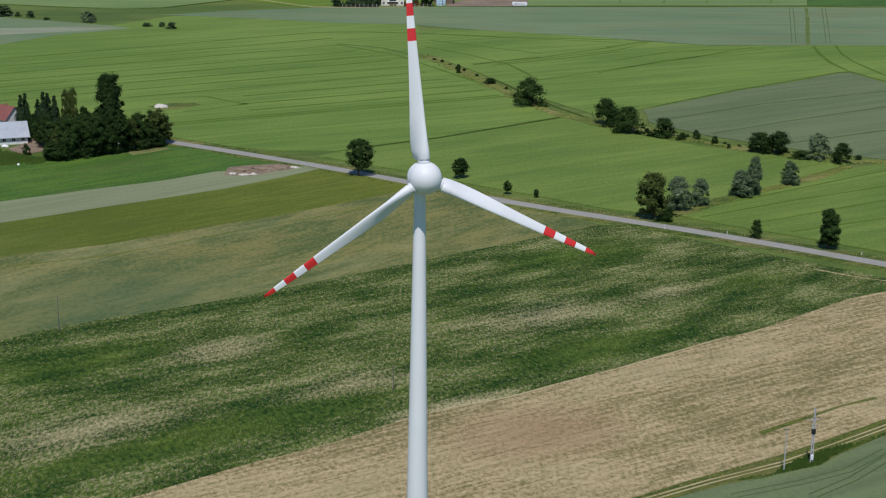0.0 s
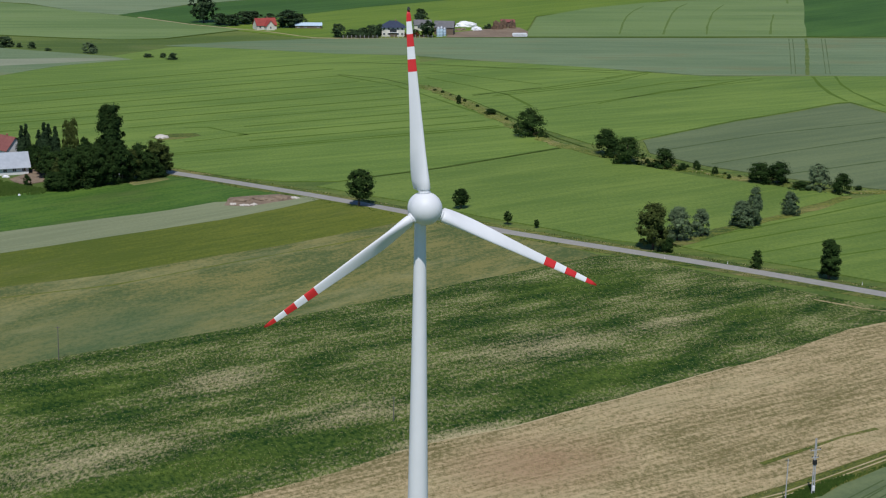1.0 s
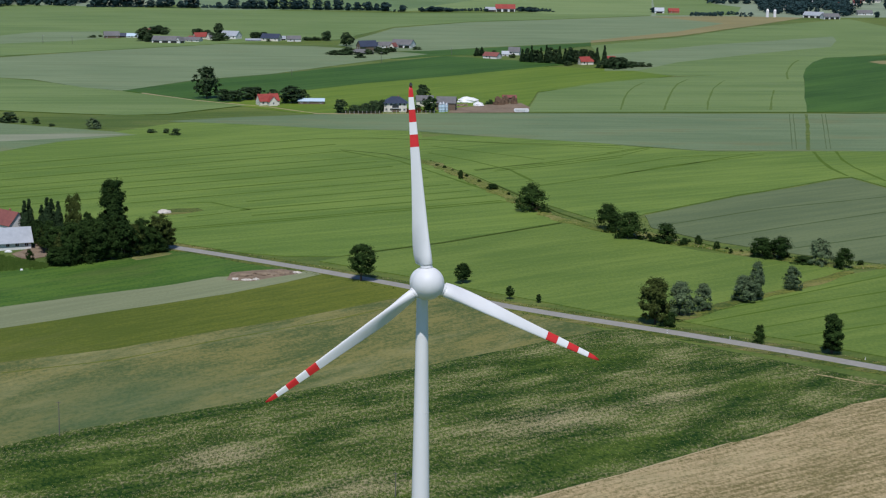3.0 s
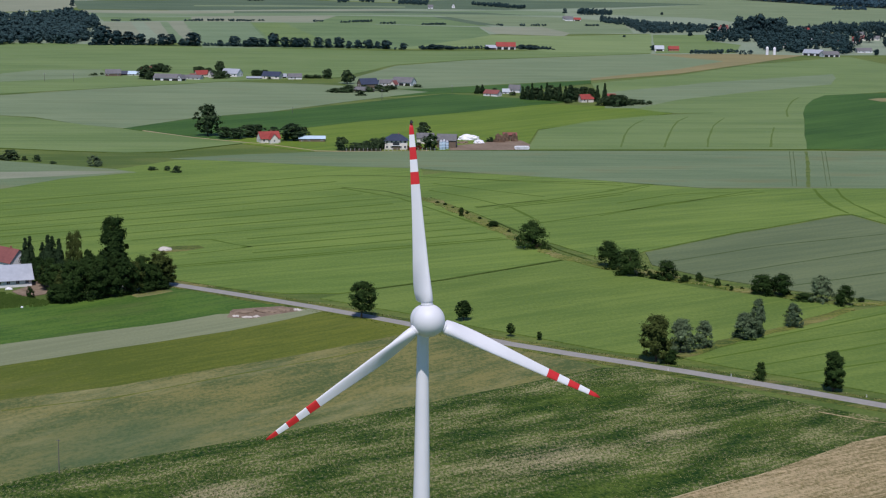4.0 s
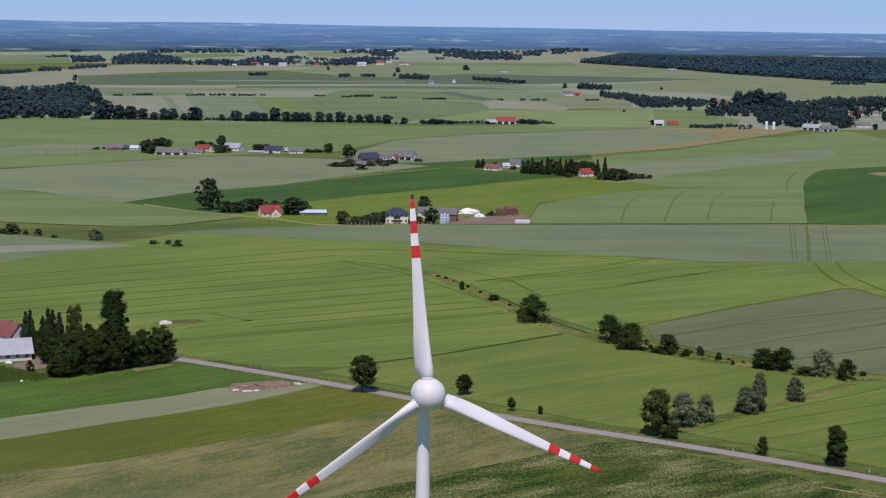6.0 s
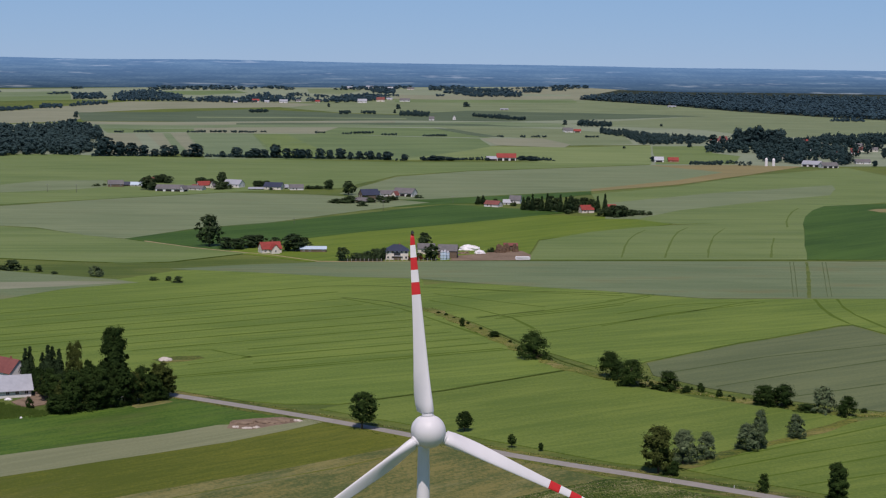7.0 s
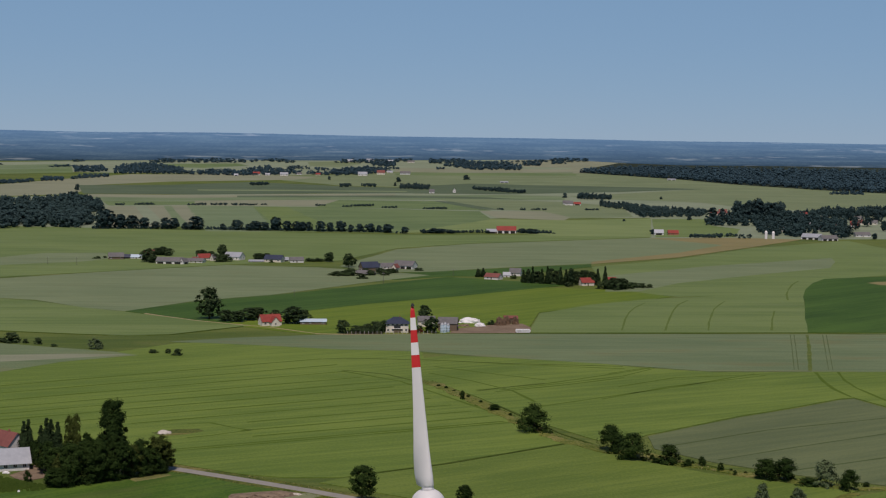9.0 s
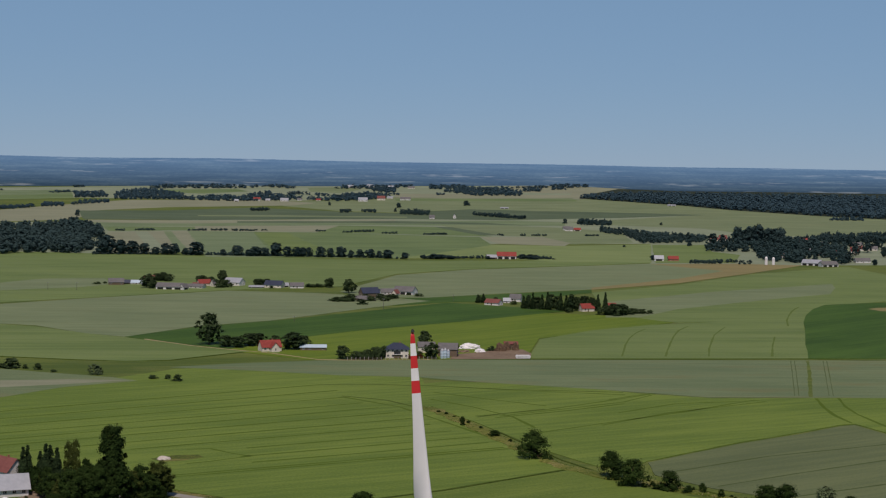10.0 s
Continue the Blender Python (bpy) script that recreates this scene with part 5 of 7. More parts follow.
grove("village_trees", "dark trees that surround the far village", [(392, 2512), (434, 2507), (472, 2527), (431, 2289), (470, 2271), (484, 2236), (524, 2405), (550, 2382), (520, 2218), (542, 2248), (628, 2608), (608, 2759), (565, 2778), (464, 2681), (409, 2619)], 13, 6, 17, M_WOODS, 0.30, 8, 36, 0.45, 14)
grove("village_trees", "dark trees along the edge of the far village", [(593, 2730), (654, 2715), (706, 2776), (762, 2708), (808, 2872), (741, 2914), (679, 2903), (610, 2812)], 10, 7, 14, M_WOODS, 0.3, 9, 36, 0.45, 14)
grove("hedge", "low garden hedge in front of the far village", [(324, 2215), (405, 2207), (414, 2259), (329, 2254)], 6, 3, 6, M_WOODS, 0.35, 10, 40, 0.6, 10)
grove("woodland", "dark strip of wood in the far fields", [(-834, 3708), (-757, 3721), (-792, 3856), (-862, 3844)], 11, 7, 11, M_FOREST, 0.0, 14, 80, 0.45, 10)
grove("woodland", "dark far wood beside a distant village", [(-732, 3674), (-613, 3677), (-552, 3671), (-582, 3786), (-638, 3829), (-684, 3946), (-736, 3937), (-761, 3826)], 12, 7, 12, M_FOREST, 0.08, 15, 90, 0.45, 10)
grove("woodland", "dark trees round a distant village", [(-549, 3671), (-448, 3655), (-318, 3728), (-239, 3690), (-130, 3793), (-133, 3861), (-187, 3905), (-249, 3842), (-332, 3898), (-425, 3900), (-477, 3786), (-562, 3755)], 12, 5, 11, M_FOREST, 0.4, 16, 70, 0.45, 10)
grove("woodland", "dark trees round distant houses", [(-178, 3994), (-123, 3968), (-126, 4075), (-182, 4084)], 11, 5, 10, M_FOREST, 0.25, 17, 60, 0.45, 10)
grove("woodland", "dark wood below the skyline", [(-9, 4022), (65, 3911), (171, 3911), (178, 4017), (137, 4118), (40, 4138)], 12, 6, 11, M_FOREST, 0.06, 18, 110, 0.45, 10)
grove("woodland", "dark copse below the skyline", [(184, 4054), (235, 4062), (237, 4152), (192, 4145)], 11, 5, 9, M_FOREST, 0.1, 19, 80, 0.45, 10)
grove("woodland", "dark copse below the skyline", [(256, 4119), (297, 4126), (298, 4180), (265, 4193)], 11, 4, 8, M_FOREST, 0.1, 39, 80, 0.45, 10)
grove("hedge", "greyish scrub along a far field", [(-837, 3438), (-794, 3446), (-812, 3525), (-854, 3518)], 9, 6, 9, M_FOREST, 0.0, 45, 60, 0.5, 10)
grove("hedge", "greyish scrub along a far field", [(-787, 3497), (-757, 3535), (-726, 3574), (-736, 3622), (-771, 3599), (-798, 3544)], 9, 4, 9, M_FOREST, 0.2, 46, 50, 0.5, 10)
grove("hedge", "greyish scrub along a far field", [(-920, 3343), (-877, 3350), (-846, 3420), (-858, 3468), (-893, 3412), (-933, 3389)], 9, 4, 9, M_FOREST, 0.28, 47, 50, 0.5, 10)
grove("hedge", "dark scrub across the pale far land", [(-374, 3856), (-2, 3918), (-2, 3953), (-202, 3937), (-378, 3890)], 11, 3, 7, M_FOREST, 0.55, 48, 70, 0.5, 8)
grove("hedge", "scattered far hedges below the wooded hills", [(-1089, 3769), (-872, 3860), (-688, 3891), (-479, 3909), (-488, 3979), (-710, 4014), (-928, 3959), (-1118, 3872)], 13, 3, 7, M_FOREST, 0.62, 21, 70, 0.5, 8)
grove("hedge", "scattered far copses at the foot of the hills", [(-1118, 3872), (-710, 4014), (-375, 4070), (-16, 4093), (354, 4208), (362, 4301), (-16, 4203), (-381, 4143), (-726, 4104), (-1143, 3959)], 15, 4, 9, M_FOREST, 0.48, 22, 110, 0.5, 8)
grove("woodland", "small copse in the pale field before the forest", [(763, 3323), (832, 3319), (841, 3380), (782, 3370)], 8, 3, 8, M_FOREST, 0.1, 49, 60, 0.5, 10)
field("forest_floor", "forest ground darkened for the shade under the crowns", [(306, 3865), (397, 3795), (513, 3699), (616, 3572), (769, 3443), (977, 3314), (1220, 4148), (858, 4162), (575, 4152), (430, 4183), (336, 3990)], M_SHADE, 0.7, "forest floor")
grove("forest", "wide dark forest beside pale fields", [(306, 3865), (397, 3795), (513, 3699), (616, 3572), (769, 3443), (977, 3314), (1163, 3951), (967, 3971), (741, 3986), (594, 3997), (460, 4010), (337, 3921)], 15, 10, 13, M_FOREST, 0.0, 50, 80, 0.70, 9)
plant("broad", [(-471, 2265, 24.9, 17.3), (-462, 2267, 27.3, 20.4), (-446, 2271, 21.7, 20.4), (-430, 2275, 19.3, 20.4), (-413, 2279, 16.0, 14.2), (-396, 2268, 11.2, 12.5), (-384, 2271, 16.8, 13.3), (-372, 2274, 16.0, 14.9), (-354, 2264, 10.3, 12.5), (-342, 2267, 19.1, 20.2), (-304, 2262, 9.5, 8.5), (-286, 2266, 15.0, 16.3), (-268, 2256, 10.2, 11.6), (-259, 2258, 14.2, 17.0)], "dark green tree in the long tree line", "far tree line")
plant("broad", [(-247, 2261, 12.6, 13.9), (-232, 2264, 20.5, 16.2), (-216, 2254, 14.9, 13.8), (-203, 2257, 14.1, 10.8), (-196, 2259, 14.1, 13.9), (-187, 2261, 13.4, 9.2), (-171, 2251, 15.6, 13.0), (-157, 2254, 13.3, 10.7), (-143, 2257, 16.5, 14.6), (-129, 2247, 11.7, 7.6), (-117, 2249, 12.5, 9.9), (-103, 2252, 13.3, 13.8), (-91, 2255, 10.2, 8.4), (-79, 2244, 13.2, 15.3)], "dark green tree in the long tree line", "far tree line")
plant("broad", [(-56, 2236, 9.3, 10.6), (-17, 2245, 7.8, 13.0), (-8, 2247, 7.0, 13.7), (-29, 2242, 4.7, 9.1), (8, 2250, 4.7, 12.2), (104, 2271, 7.1, 12.4), (114, 2260, 7.8, 10.8), (121, 2261, 7.1, 10.8), (56, 2261, 4.7, 7.7), (284, 2283, 8.0, 9.4)], "dark green tree in the low far hedge", "far tree line")
plant("broad", [(455, 2602, 34.8, 16.1), (475, 2631, 30.6, 16.3), (498, 2661, 32.8, 22.1), (515, 2638, 30.7, 20.1), (523, 2614, 25.9, 12.7), (386, 2746, 15.4, 9.4), (399, 2748, 16.3, 7.5), (424, 2648, 21.4, 16.4), (439, 2651, 19.5, 9.1), (639, 2635, 23.5, 12.9), (572, 2675, 16.1, 9.3)], "tall dark tree at the far village", "village trees")
plant("bush", [(42, 3621, 11.3, 14.7), (405, 3147, 5.5, 5.4), (224, 3160, 9.9, 8.6), (-711, 3207, 12.5, 8.9), (-106, 3421, 8.3, 5.8), (-103, 3532, 11.0, 9.6), (277, 2595, 3.6, 5.3), (385, 2641, 7.4, 8.2), (-252, 3572, 8.7, 6.1)], "single dark tree in the far fields", "far field trees")


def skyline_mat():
    """Distant woods and strips of pale land, with haze put in as blue colour and glow."""
    m, nt, b = base_mat("hazed_distant_country", 0.95)
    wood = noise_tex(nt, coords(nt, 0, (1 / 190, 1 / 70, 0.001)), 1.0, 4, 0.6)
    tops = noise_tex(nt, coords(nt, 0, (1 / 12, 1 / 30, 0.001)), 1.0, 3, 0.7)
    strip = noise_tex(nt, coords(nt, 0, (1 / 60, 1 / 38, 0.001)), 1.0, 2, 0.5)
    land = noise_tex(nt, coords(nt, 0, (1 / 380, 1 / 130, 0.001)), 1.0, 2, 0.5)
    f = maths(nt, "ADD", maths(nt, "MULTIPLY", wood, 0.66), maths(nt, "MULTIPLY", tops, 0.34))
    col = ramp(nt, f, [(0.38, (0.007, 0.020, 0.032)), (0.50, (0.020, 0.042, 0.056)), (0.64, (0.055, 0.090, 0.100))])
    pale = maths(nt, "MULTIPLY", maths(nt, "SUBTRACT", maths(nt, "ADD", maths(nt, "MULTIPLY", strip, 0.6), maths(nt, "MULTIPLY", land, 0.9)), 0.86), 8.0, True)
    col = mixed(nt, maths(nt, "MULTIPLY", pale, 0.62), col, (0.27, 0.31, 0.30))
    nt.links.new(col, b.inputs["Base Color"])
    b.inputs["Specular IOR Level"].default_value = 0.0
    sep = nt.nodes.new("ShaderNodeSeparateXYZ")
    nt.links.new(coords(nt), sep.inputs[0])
    # haze imitated by a blue emission that grows with distance
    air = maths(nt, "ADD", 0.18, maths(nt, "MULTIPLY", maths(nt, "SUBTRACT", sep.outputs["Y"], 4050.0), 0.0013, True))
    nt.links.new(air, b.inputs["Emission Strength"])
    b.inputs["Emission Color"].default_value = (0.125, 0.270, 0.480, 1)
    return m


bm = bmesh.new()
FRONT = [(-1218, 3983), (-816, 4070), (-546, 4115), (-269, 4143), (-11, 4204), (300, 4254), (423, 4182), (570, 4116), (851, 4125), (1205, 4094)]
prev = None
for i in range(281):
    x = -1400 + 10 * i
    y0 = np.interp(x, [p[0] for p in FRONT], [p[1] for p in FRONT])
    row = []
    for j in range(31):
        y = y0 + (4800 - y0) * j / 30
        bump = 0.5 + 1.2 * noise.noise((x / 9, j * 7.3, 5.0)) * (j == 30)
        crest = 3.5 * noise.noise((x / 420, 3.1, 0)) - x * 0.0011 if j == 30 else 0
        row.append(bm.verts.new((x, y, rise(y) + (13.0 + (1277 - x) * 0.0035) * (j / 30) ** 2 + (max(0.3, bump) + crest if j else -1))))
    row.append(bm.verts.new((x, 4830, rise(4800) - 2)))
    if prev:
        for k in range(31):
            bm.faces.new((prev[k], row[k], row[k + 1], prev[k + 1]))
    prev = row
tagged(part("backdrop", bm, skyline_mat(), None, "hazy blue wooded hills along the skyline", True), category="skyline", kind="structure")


# ---- weeds and straw tufts in the near fields ----
def tufts(name, label, poly, count, height, mat, seed, patch, share):
    """Upright tufts of two crossed blades, thicker where the growth is patchy."""
    rng = np.random.default_rng(seed)
    xs, ys = [p[0] for p in poly], [p[1] for p in poly]
    spots = []
    while len(spots) < count:
        x, y = rng.uniform(min(xs), max(xs)), rng.uniform(min(ys), max(ys))
        u, v = x * math.cos(ROW_E) + y * math.sin(ROW_E), y * math.cos(ROW_E) - x * math.sin(ROW_E)
        if noise.noise((u / patch, v / patch * 5, seed)) + rng.uniform(-0.25, 0.25) > share and inside(x, y, poly):
            spots.append((x, y))
    q = np.array(spots)
    n = len(q)
    a = rng.uniform(0, 3.14, n)
    h, w = height * rng.uniform(0.5, 1.3, n), height * rng.uniform(0.25, 0.6, n)
    quad = []
    for turn in (0, 1.57):
        dx, dy = np.cos(a + turn) * w, np.sin(a + turn) * w
        z0, z1 = np.full(n, 0.12), 0.16 + h
        quad.append(np.stack([np.stack([q[:, 0] - dx * 0.4, q[:, 1] - dy * 0.4, z0], 1), np.stack([q[:, 0] + dx * 0.4, q[:, 1] + dy * 0.4, z0], 1),
                              np.stack([q[:, 0] + dx, q[:, 1] + dy, z1], 1), np.stack([q[:, 0] - dx, q[:, 1] - dy, z1], 1)], 1))
    return tagged(new(name, quads(name, np.concatenate(quad).reshape(-1, 3), mat)), label, "weeds", kind="stuff")


M_DRY = leaf_mat("dry_weed_stalks", (0.260, 0.230, 0.105), (0.520, 0.455, 0.250))
M_GREEN = leaf_mat("green_weed_leaves", (0.020, 0.052, 0.006), (0.075, 0.115, 0.018))
M_NETTLE = leaf_mat("nettle_leaves", (0.036, 0.080, 0.014), (0.100, 0.160, 0.032))
M_OLIVEWEED = leaf_mat("olive_weed_leaves", (0.090, 0.105, 0.038), (0.190, 0.190, 0.085))
NEAR = [(-109.1, 390.8), (-76.9, 413.5), (-39.6, 440.0), (1.5, 472.2), (50.9, 512.1), (104.4, 475.4), (126.4, 456.4), (111.3, 433.1), (75.0, 400.2), (29.7, 363.4), (1.5, 344.1), (-20.2, 325.5), (-56.4, 296.5), (-84.4, 295.7)]
MOWN = [(-51.0, 296.6), (-20.2, 324.9), (1.5, 343.4), (29.6, 362.6), (74.7, 398.4), (110.8, 431.0), (123.7, 441.1), (99.9, 348.0), (72.5, 322.7), (50.0, 304.4), (44.8, 299.3)]
SIDE = [(59.6, 308.6), (70.7, 314.7), (83.5, 324.9), (96.7, 335.9), (96.2, 333.9), (86.7, 325.9), (78.5, 316.8), (62.8, 308.1)]
TALL = [(68.3, 311.7), (71.8, 313.6), (78.2, 316.7), (85.4, 325.5), (88.1, 328.1), (85.3, 327.4), (78.4, 322.8), (69.8, 314.7)]
tufts("dry_weeds", "dry straw-coloured weeds scattered through the green crop", NEAR, 9000, 0.17, M_DRY, 31, 30, 0.08)
tufts("green_weeds", "dark green tufts scattered through the crop", NEAR, 14000, 0.24, M_GREEN, 32, 24, -0.05)
tufts("dry_weeds", "pale tufts of dry straw in the mown field", MOWN, 12000, 0.18, M_DRY, 33, 22, -0.3)
tufts("green_weeds", "olive weeds scattered in the mown field", MOWN, 5000, 0.16, M_OLIVEWEED, 34, 20, 0.15)
tufts("tall_grass", "tall green grass along the sandy track", SIDE, 900, 0.25, M_NETTLE, 35, 9, -0.3)
ROUGH = [(-171.2, 621.5), (-163.0, 617.8), (-155.8, 610.9), (-145.0, 604.4), (-145.4, 597.4), (-154.0, 595.0), (-163.4, 591.6)]
tufts("tall_grass", "dark rank weeds below the farmyard", ROUGH, 1600, 0.7, M_NETTLE, 37, 12, -0.3)
tufts("tall_grass", "dark nettles round the feet of the power poles", TALL, 700, 0.6, M_NETTLE, 36, 6, -0.4)



def beside(line, a, b):
    """The outline of a strip that runs along a line, from a to b metres to the side of it."""
    out = []
    for off, order in ((a, 1), (b, -1)):
        row = []
        for i, p in enumerate(line):
            d = (Vector(line[min(i + 1, len(line) - 1)]) - Vector(line[max(i - 1, 0)])).normalized()
            row.append((p[0] - d.y * off, p[1] + d.x * off))
        out += row[::order]
    return out


tufts("tall_grass", "tall bleached grass on the ditch bank", beside(DITCH, -3.0, 3.0), 900, 0.42, M_DRY, 41, 14, 0.0)
tufts("tall_grass", "rank green grass on the ditch bank", beside(DITCH, -4.4, 4.4), 1000, 0.45, M_NETTLE, 42, 12, 0.0)
tufts("tall_grass", "dark unmown grass beside the country road", beside(ROAD, 4.2, 6.8), 900, 0.26, M_GREEN, 43, 16, 0.0)
tufts("tall_grass", "dark unmown grass beside the country road", beside(ROAD, -6.8, -4.2), 900, 0.26, M_GREEN, 44, 16, 0.0)
tufts("dry_weeds", "dry weeds beside the country road", beside(ROAD, -6.4, -3.6), 300, 0.26, M_DRY, 45, 10, 0.2)

# ---- buildings ----
M_DARKFRONT = plain_mat("dark_opening_panel", (0.012, 0.012, 0.014), (0.035, 0.033, 0.034), 2.0, 0.85)
M_PLASTER = plain_mat("cream_plaster", (0.62, 0.58, 0.50), (0.74, 0.70, 0.62), 0.6, 0.85)
M_LIMEWASH = plain_mat("white_limewash", (0.60, 0.595, 0.58), (0.76, 0.755, 0.74), 0.5, 0.85)
M_TILE = plain_mat("red_roof_tile", (0.20, 0.034, 0.028), (0.36, 0.066, 0.052), 0.8, 0.7)
M_OLDTILE = plain_mat("old_maroon_tile", (0.16, 0.055, 0.050), (0.26, 0.095, 0.080), 0.7, 0.8)
M_SLATE = plain_mat("dark_blue_roof", (0.025, 0.034, 0.062), (0.046, 0.060, 0.100), 0.8, 0.55)
M_TIN = plain_mat("grey_sheet_roof", (0.30, 0.33, 0.37), (0.44, 0.47, 0.51), 0.5, 0.45, 0.15)
M_ETERNIT = plain_mat("grey_fibre_roof", (0.100, 0.100, 0.104), (0.185, 0.182, 0.184), 0.6, 0.8)
M_BLUETIN = plain_mat("pale_blue_sheet_roof", (0.42, 0.55, 0.66), (0.54, 0.66, 0.75), 0.5, 0.45)
M_GLASS = plain_mat("window_glass", (0.020, 0.024, 0.030), (0.045, 0.050, 0.058), 0.8, 0.12, spec=0.5)
M_FRAME = plain_mat("window_frame_paint", (0.70, 0.70, 0.70), (0.80, 0.80, 0.80), 2, 0.6)
M_BOARD = plain_mat("weathered_boards", (0.10, 0.075, 0.055), (0.20, 0.150, 0.105), 1.5, 0.85)
M_BRICK = plain_mat("rough_brick", (0.26, 0.115, 0.075), (0.38, 0.180, 0.120), 1.2, 0.9)
M_FILM = plain_mat("white_plastic_film", (0.72, 0.72, 0.73), (0.84, 0.84, 0.85), 0.6, 0.4, bump=0.4, dist=0.15, spec=0.5)
M_PILE = plain_mat("mixed_bricks_and_timber", (0.028, 0.020, 0.014), (0.210, 0.135, 0.085), 0.55, 0.9)
M_STONE = plain_mat("pale_rubble", (0.42, 0.38, 0.33), (0.62, 0.58, 0.52), 1.5, 0.9)


def house(spot, turn, depth, roof_mat, wall_mat, label, name="house", hip=False, eave=0.58, windows=3, storeys=1, door=True, chimney=True, over=0.45, dark_fronts=0):
    """Ridge along local x. spot: place, full height and length in metres."""
    x, y, h, w = spot
    root = tagged(new(name), label, "house" if name == "house" else name.replace("_", " "))
    root.matrix_basis = pose(x, y, rise(y), 0, 0, turn)
    e, a, b = h * eave, w / 2, depth / 2
    bm = bmesh.new()
    vs = [bm.verts.new(p) for p in ((-a, -b, -0.3), (a, -b, -0.3), (a, b, -0.3), (-a, b, -0.3), (-a, -b, e), (a, -b, e), (a, b, e), (-a, b, e))]
    for f in ((3, 2, 1, 0), (0, 1, 5, 4), (2, 3, 7, 6)):
        bm.faces.new([vs[i] for i in f])
    if hip:
        for f in ((1, 2, 6, 5), (3, 0, 4, 7), (4, 5, 6, 7)):
            bm.faces.new([vs[i] for i in f])
    else:
        g1, g2 = bm.verts.new((-a, 0, h - 0.12)), bm.verts.new((a, 0, h - 0.12))
        bm.faces.new((vs[1], vs[2], vs[6], g2, vs[5]))
        bm.faces.new((vs[3], vs[0], vs[4], g1, vs[7]))
    part("wall", bm, wall_mat, root)
    slope = (h - e) / b
    ridge = a - (b * 0.9 if hip else -over)
    ze, t = e - slope * over, 0.16
    if hip:
        bm = bmesh.new()
        rim = [bm.verts.new(p) for p in ((-a - over, -b - over, ze), (a + over, -b - over, ze), (a + over, b + over, ze), (-a - over, b + over, ze))]
        r1, r2 = bm.verts.new((-max(ridge, 0.3), 0, h)), bm.verts.new((max(ridge, 0.3), 0, h))
        for f in ((rim[0], rim[1], r2, r1), (rim[1], rim[2], r2), (rim[2], rim[3], r1, r2), (rim[3], rim[0], r1)):
            bm.faces.new(f)
        base = [bm.verts.new(v.co - Vector((0, 0, t))) for v in rim]
        for i in range(4):
            bm.faces.new((rim[i], base[i], base[(i + 1) % 4], rim[(i + 1) % 4]))
        bm.faces.new(base[::-1])
        part("roof", bm, roof_mat, root)
    else:
        for sgn in (-1, 1):
            bm = bmesh.new()
            q = [(-ridge, 0, h), (ridge, 0, h), (ridge, sgn * (b + over), ze), (-ridge, sgn * (b + over), ze)]
            up = [bm.verts.new(p) for p in q]
            dn = [bm.verts.new((p[0], p[1], p[2] - t)) for p in q]
            bm.faces.new(up)
            bm.faces.new(dn[::-1])
            for i in range(4):
                bm.faces.new((up[i], dn[i], dn[(i + 1) % 4], up[(i + 1) % 4]))
            bmesh.ops.recalc_face_normals(bm, faces=bm.faces[:])
            part("roof_slope", bm, roof_mat, root)
    # windows on the two long walls, one on each end
    wh = min(1.6, e / storeys * 0.5)
    for st in range(storeys):
        z = e / storeys * (st + 0.58)
        for sgn in (-1, 1):
            for i in range(windows):
                if sgn < 0 and st == 0 and door and i == windows // 2:
                    continue
                wx = -a + w * (i + 0.5) / windows
                opening(root, (wx, sgn * b, z), 1.5, wh, 0)
        for sgn in (-1, 1):
            opening(root, (sgn * a, 0 if depth < 7 else -b * 0.4, z), 1.1, wh, 90)
            if depth >= 7:
                opening(root, (sgn * a, b * 0.4, z), 1.1, wh, 90)
    if door:
        bm = bmesh.new()
        box(bm, (-0.55, -b - 0.06, 0), (0.55, -b + 0.02, min(2.1, e * 0.8)), 0.02)
        part("door", bm, M_BOARD, root, "dark wooden door")
    # near-black panels on the wall stand for the dark inside open fronts
    for i in range(dark_fronts):
        gx, gw = -a + w * (i + 0.5) / dark_fronts, w / dark_fronts * 0.34
        bm = bmesh.new()
        box(bm, (gx - gw, -b - 0.05, 0.0), (gx + gw, -b + 0.02, e * 0.72), 0.02)
        part("dark_front", bm, M_DARKFRONT, root, "dark panel that stands for an open front")
    if chimney:
        bm = bmesh.new()
        box(bm, (a * 0.2, -0.35, h - 1.0), (a * 0.2 + 0.6, 0.35, h + 0.8), 0.04)
        part("chimney", bm, M_BRICK, root, "brick chimney")
    return root


PANES = {}


def opening(root, at, w, h, turn):
    """A framed window, a few centimetres proud of the wall."""
    key = (round(w, 2), round(h, 2))
    if key not in PANES:
        bm = bmesh.new()
        for lo, hi in (((-w / 2, -0.06, -h / 2), (-w / 2 + 0.1, 0.06, h / 2)), ((w / 2 - 0.1, -0.06, -h / 2), (w / 2, 0.06, h / 2)),
                       ((-w / 2, -0.06, -h / 2), (w / 2, 0.06, -h / 2 + 0.1)), ((-w / 2, -0.06, h / 2 - 0.1), (w / 2, 0.06, h / 2)), ((-0.04, -0.05, -h / 2), (0.04, 0.05, h / 2))):
            box(bm, lo, hi)
        fr = mesh_of("window", bm, M_FRAME)
        bm = bmesh.new()
        box(bm, (-w / 2 + 0.05, -0.03, -h / 2 + 0.05), (w / 2 - 0.05, 0.03, h / 2 - 0.05))
        PANES[key] = fr, mesh_of("pane", bm, M_GLASS)
    f = new("window", PANES[key][0])
    f.parent = root
    f.matrix_basis = pose(*at, 0, 0, turn)
    p = new("pane", PANES[key][1])
    p.parent = f


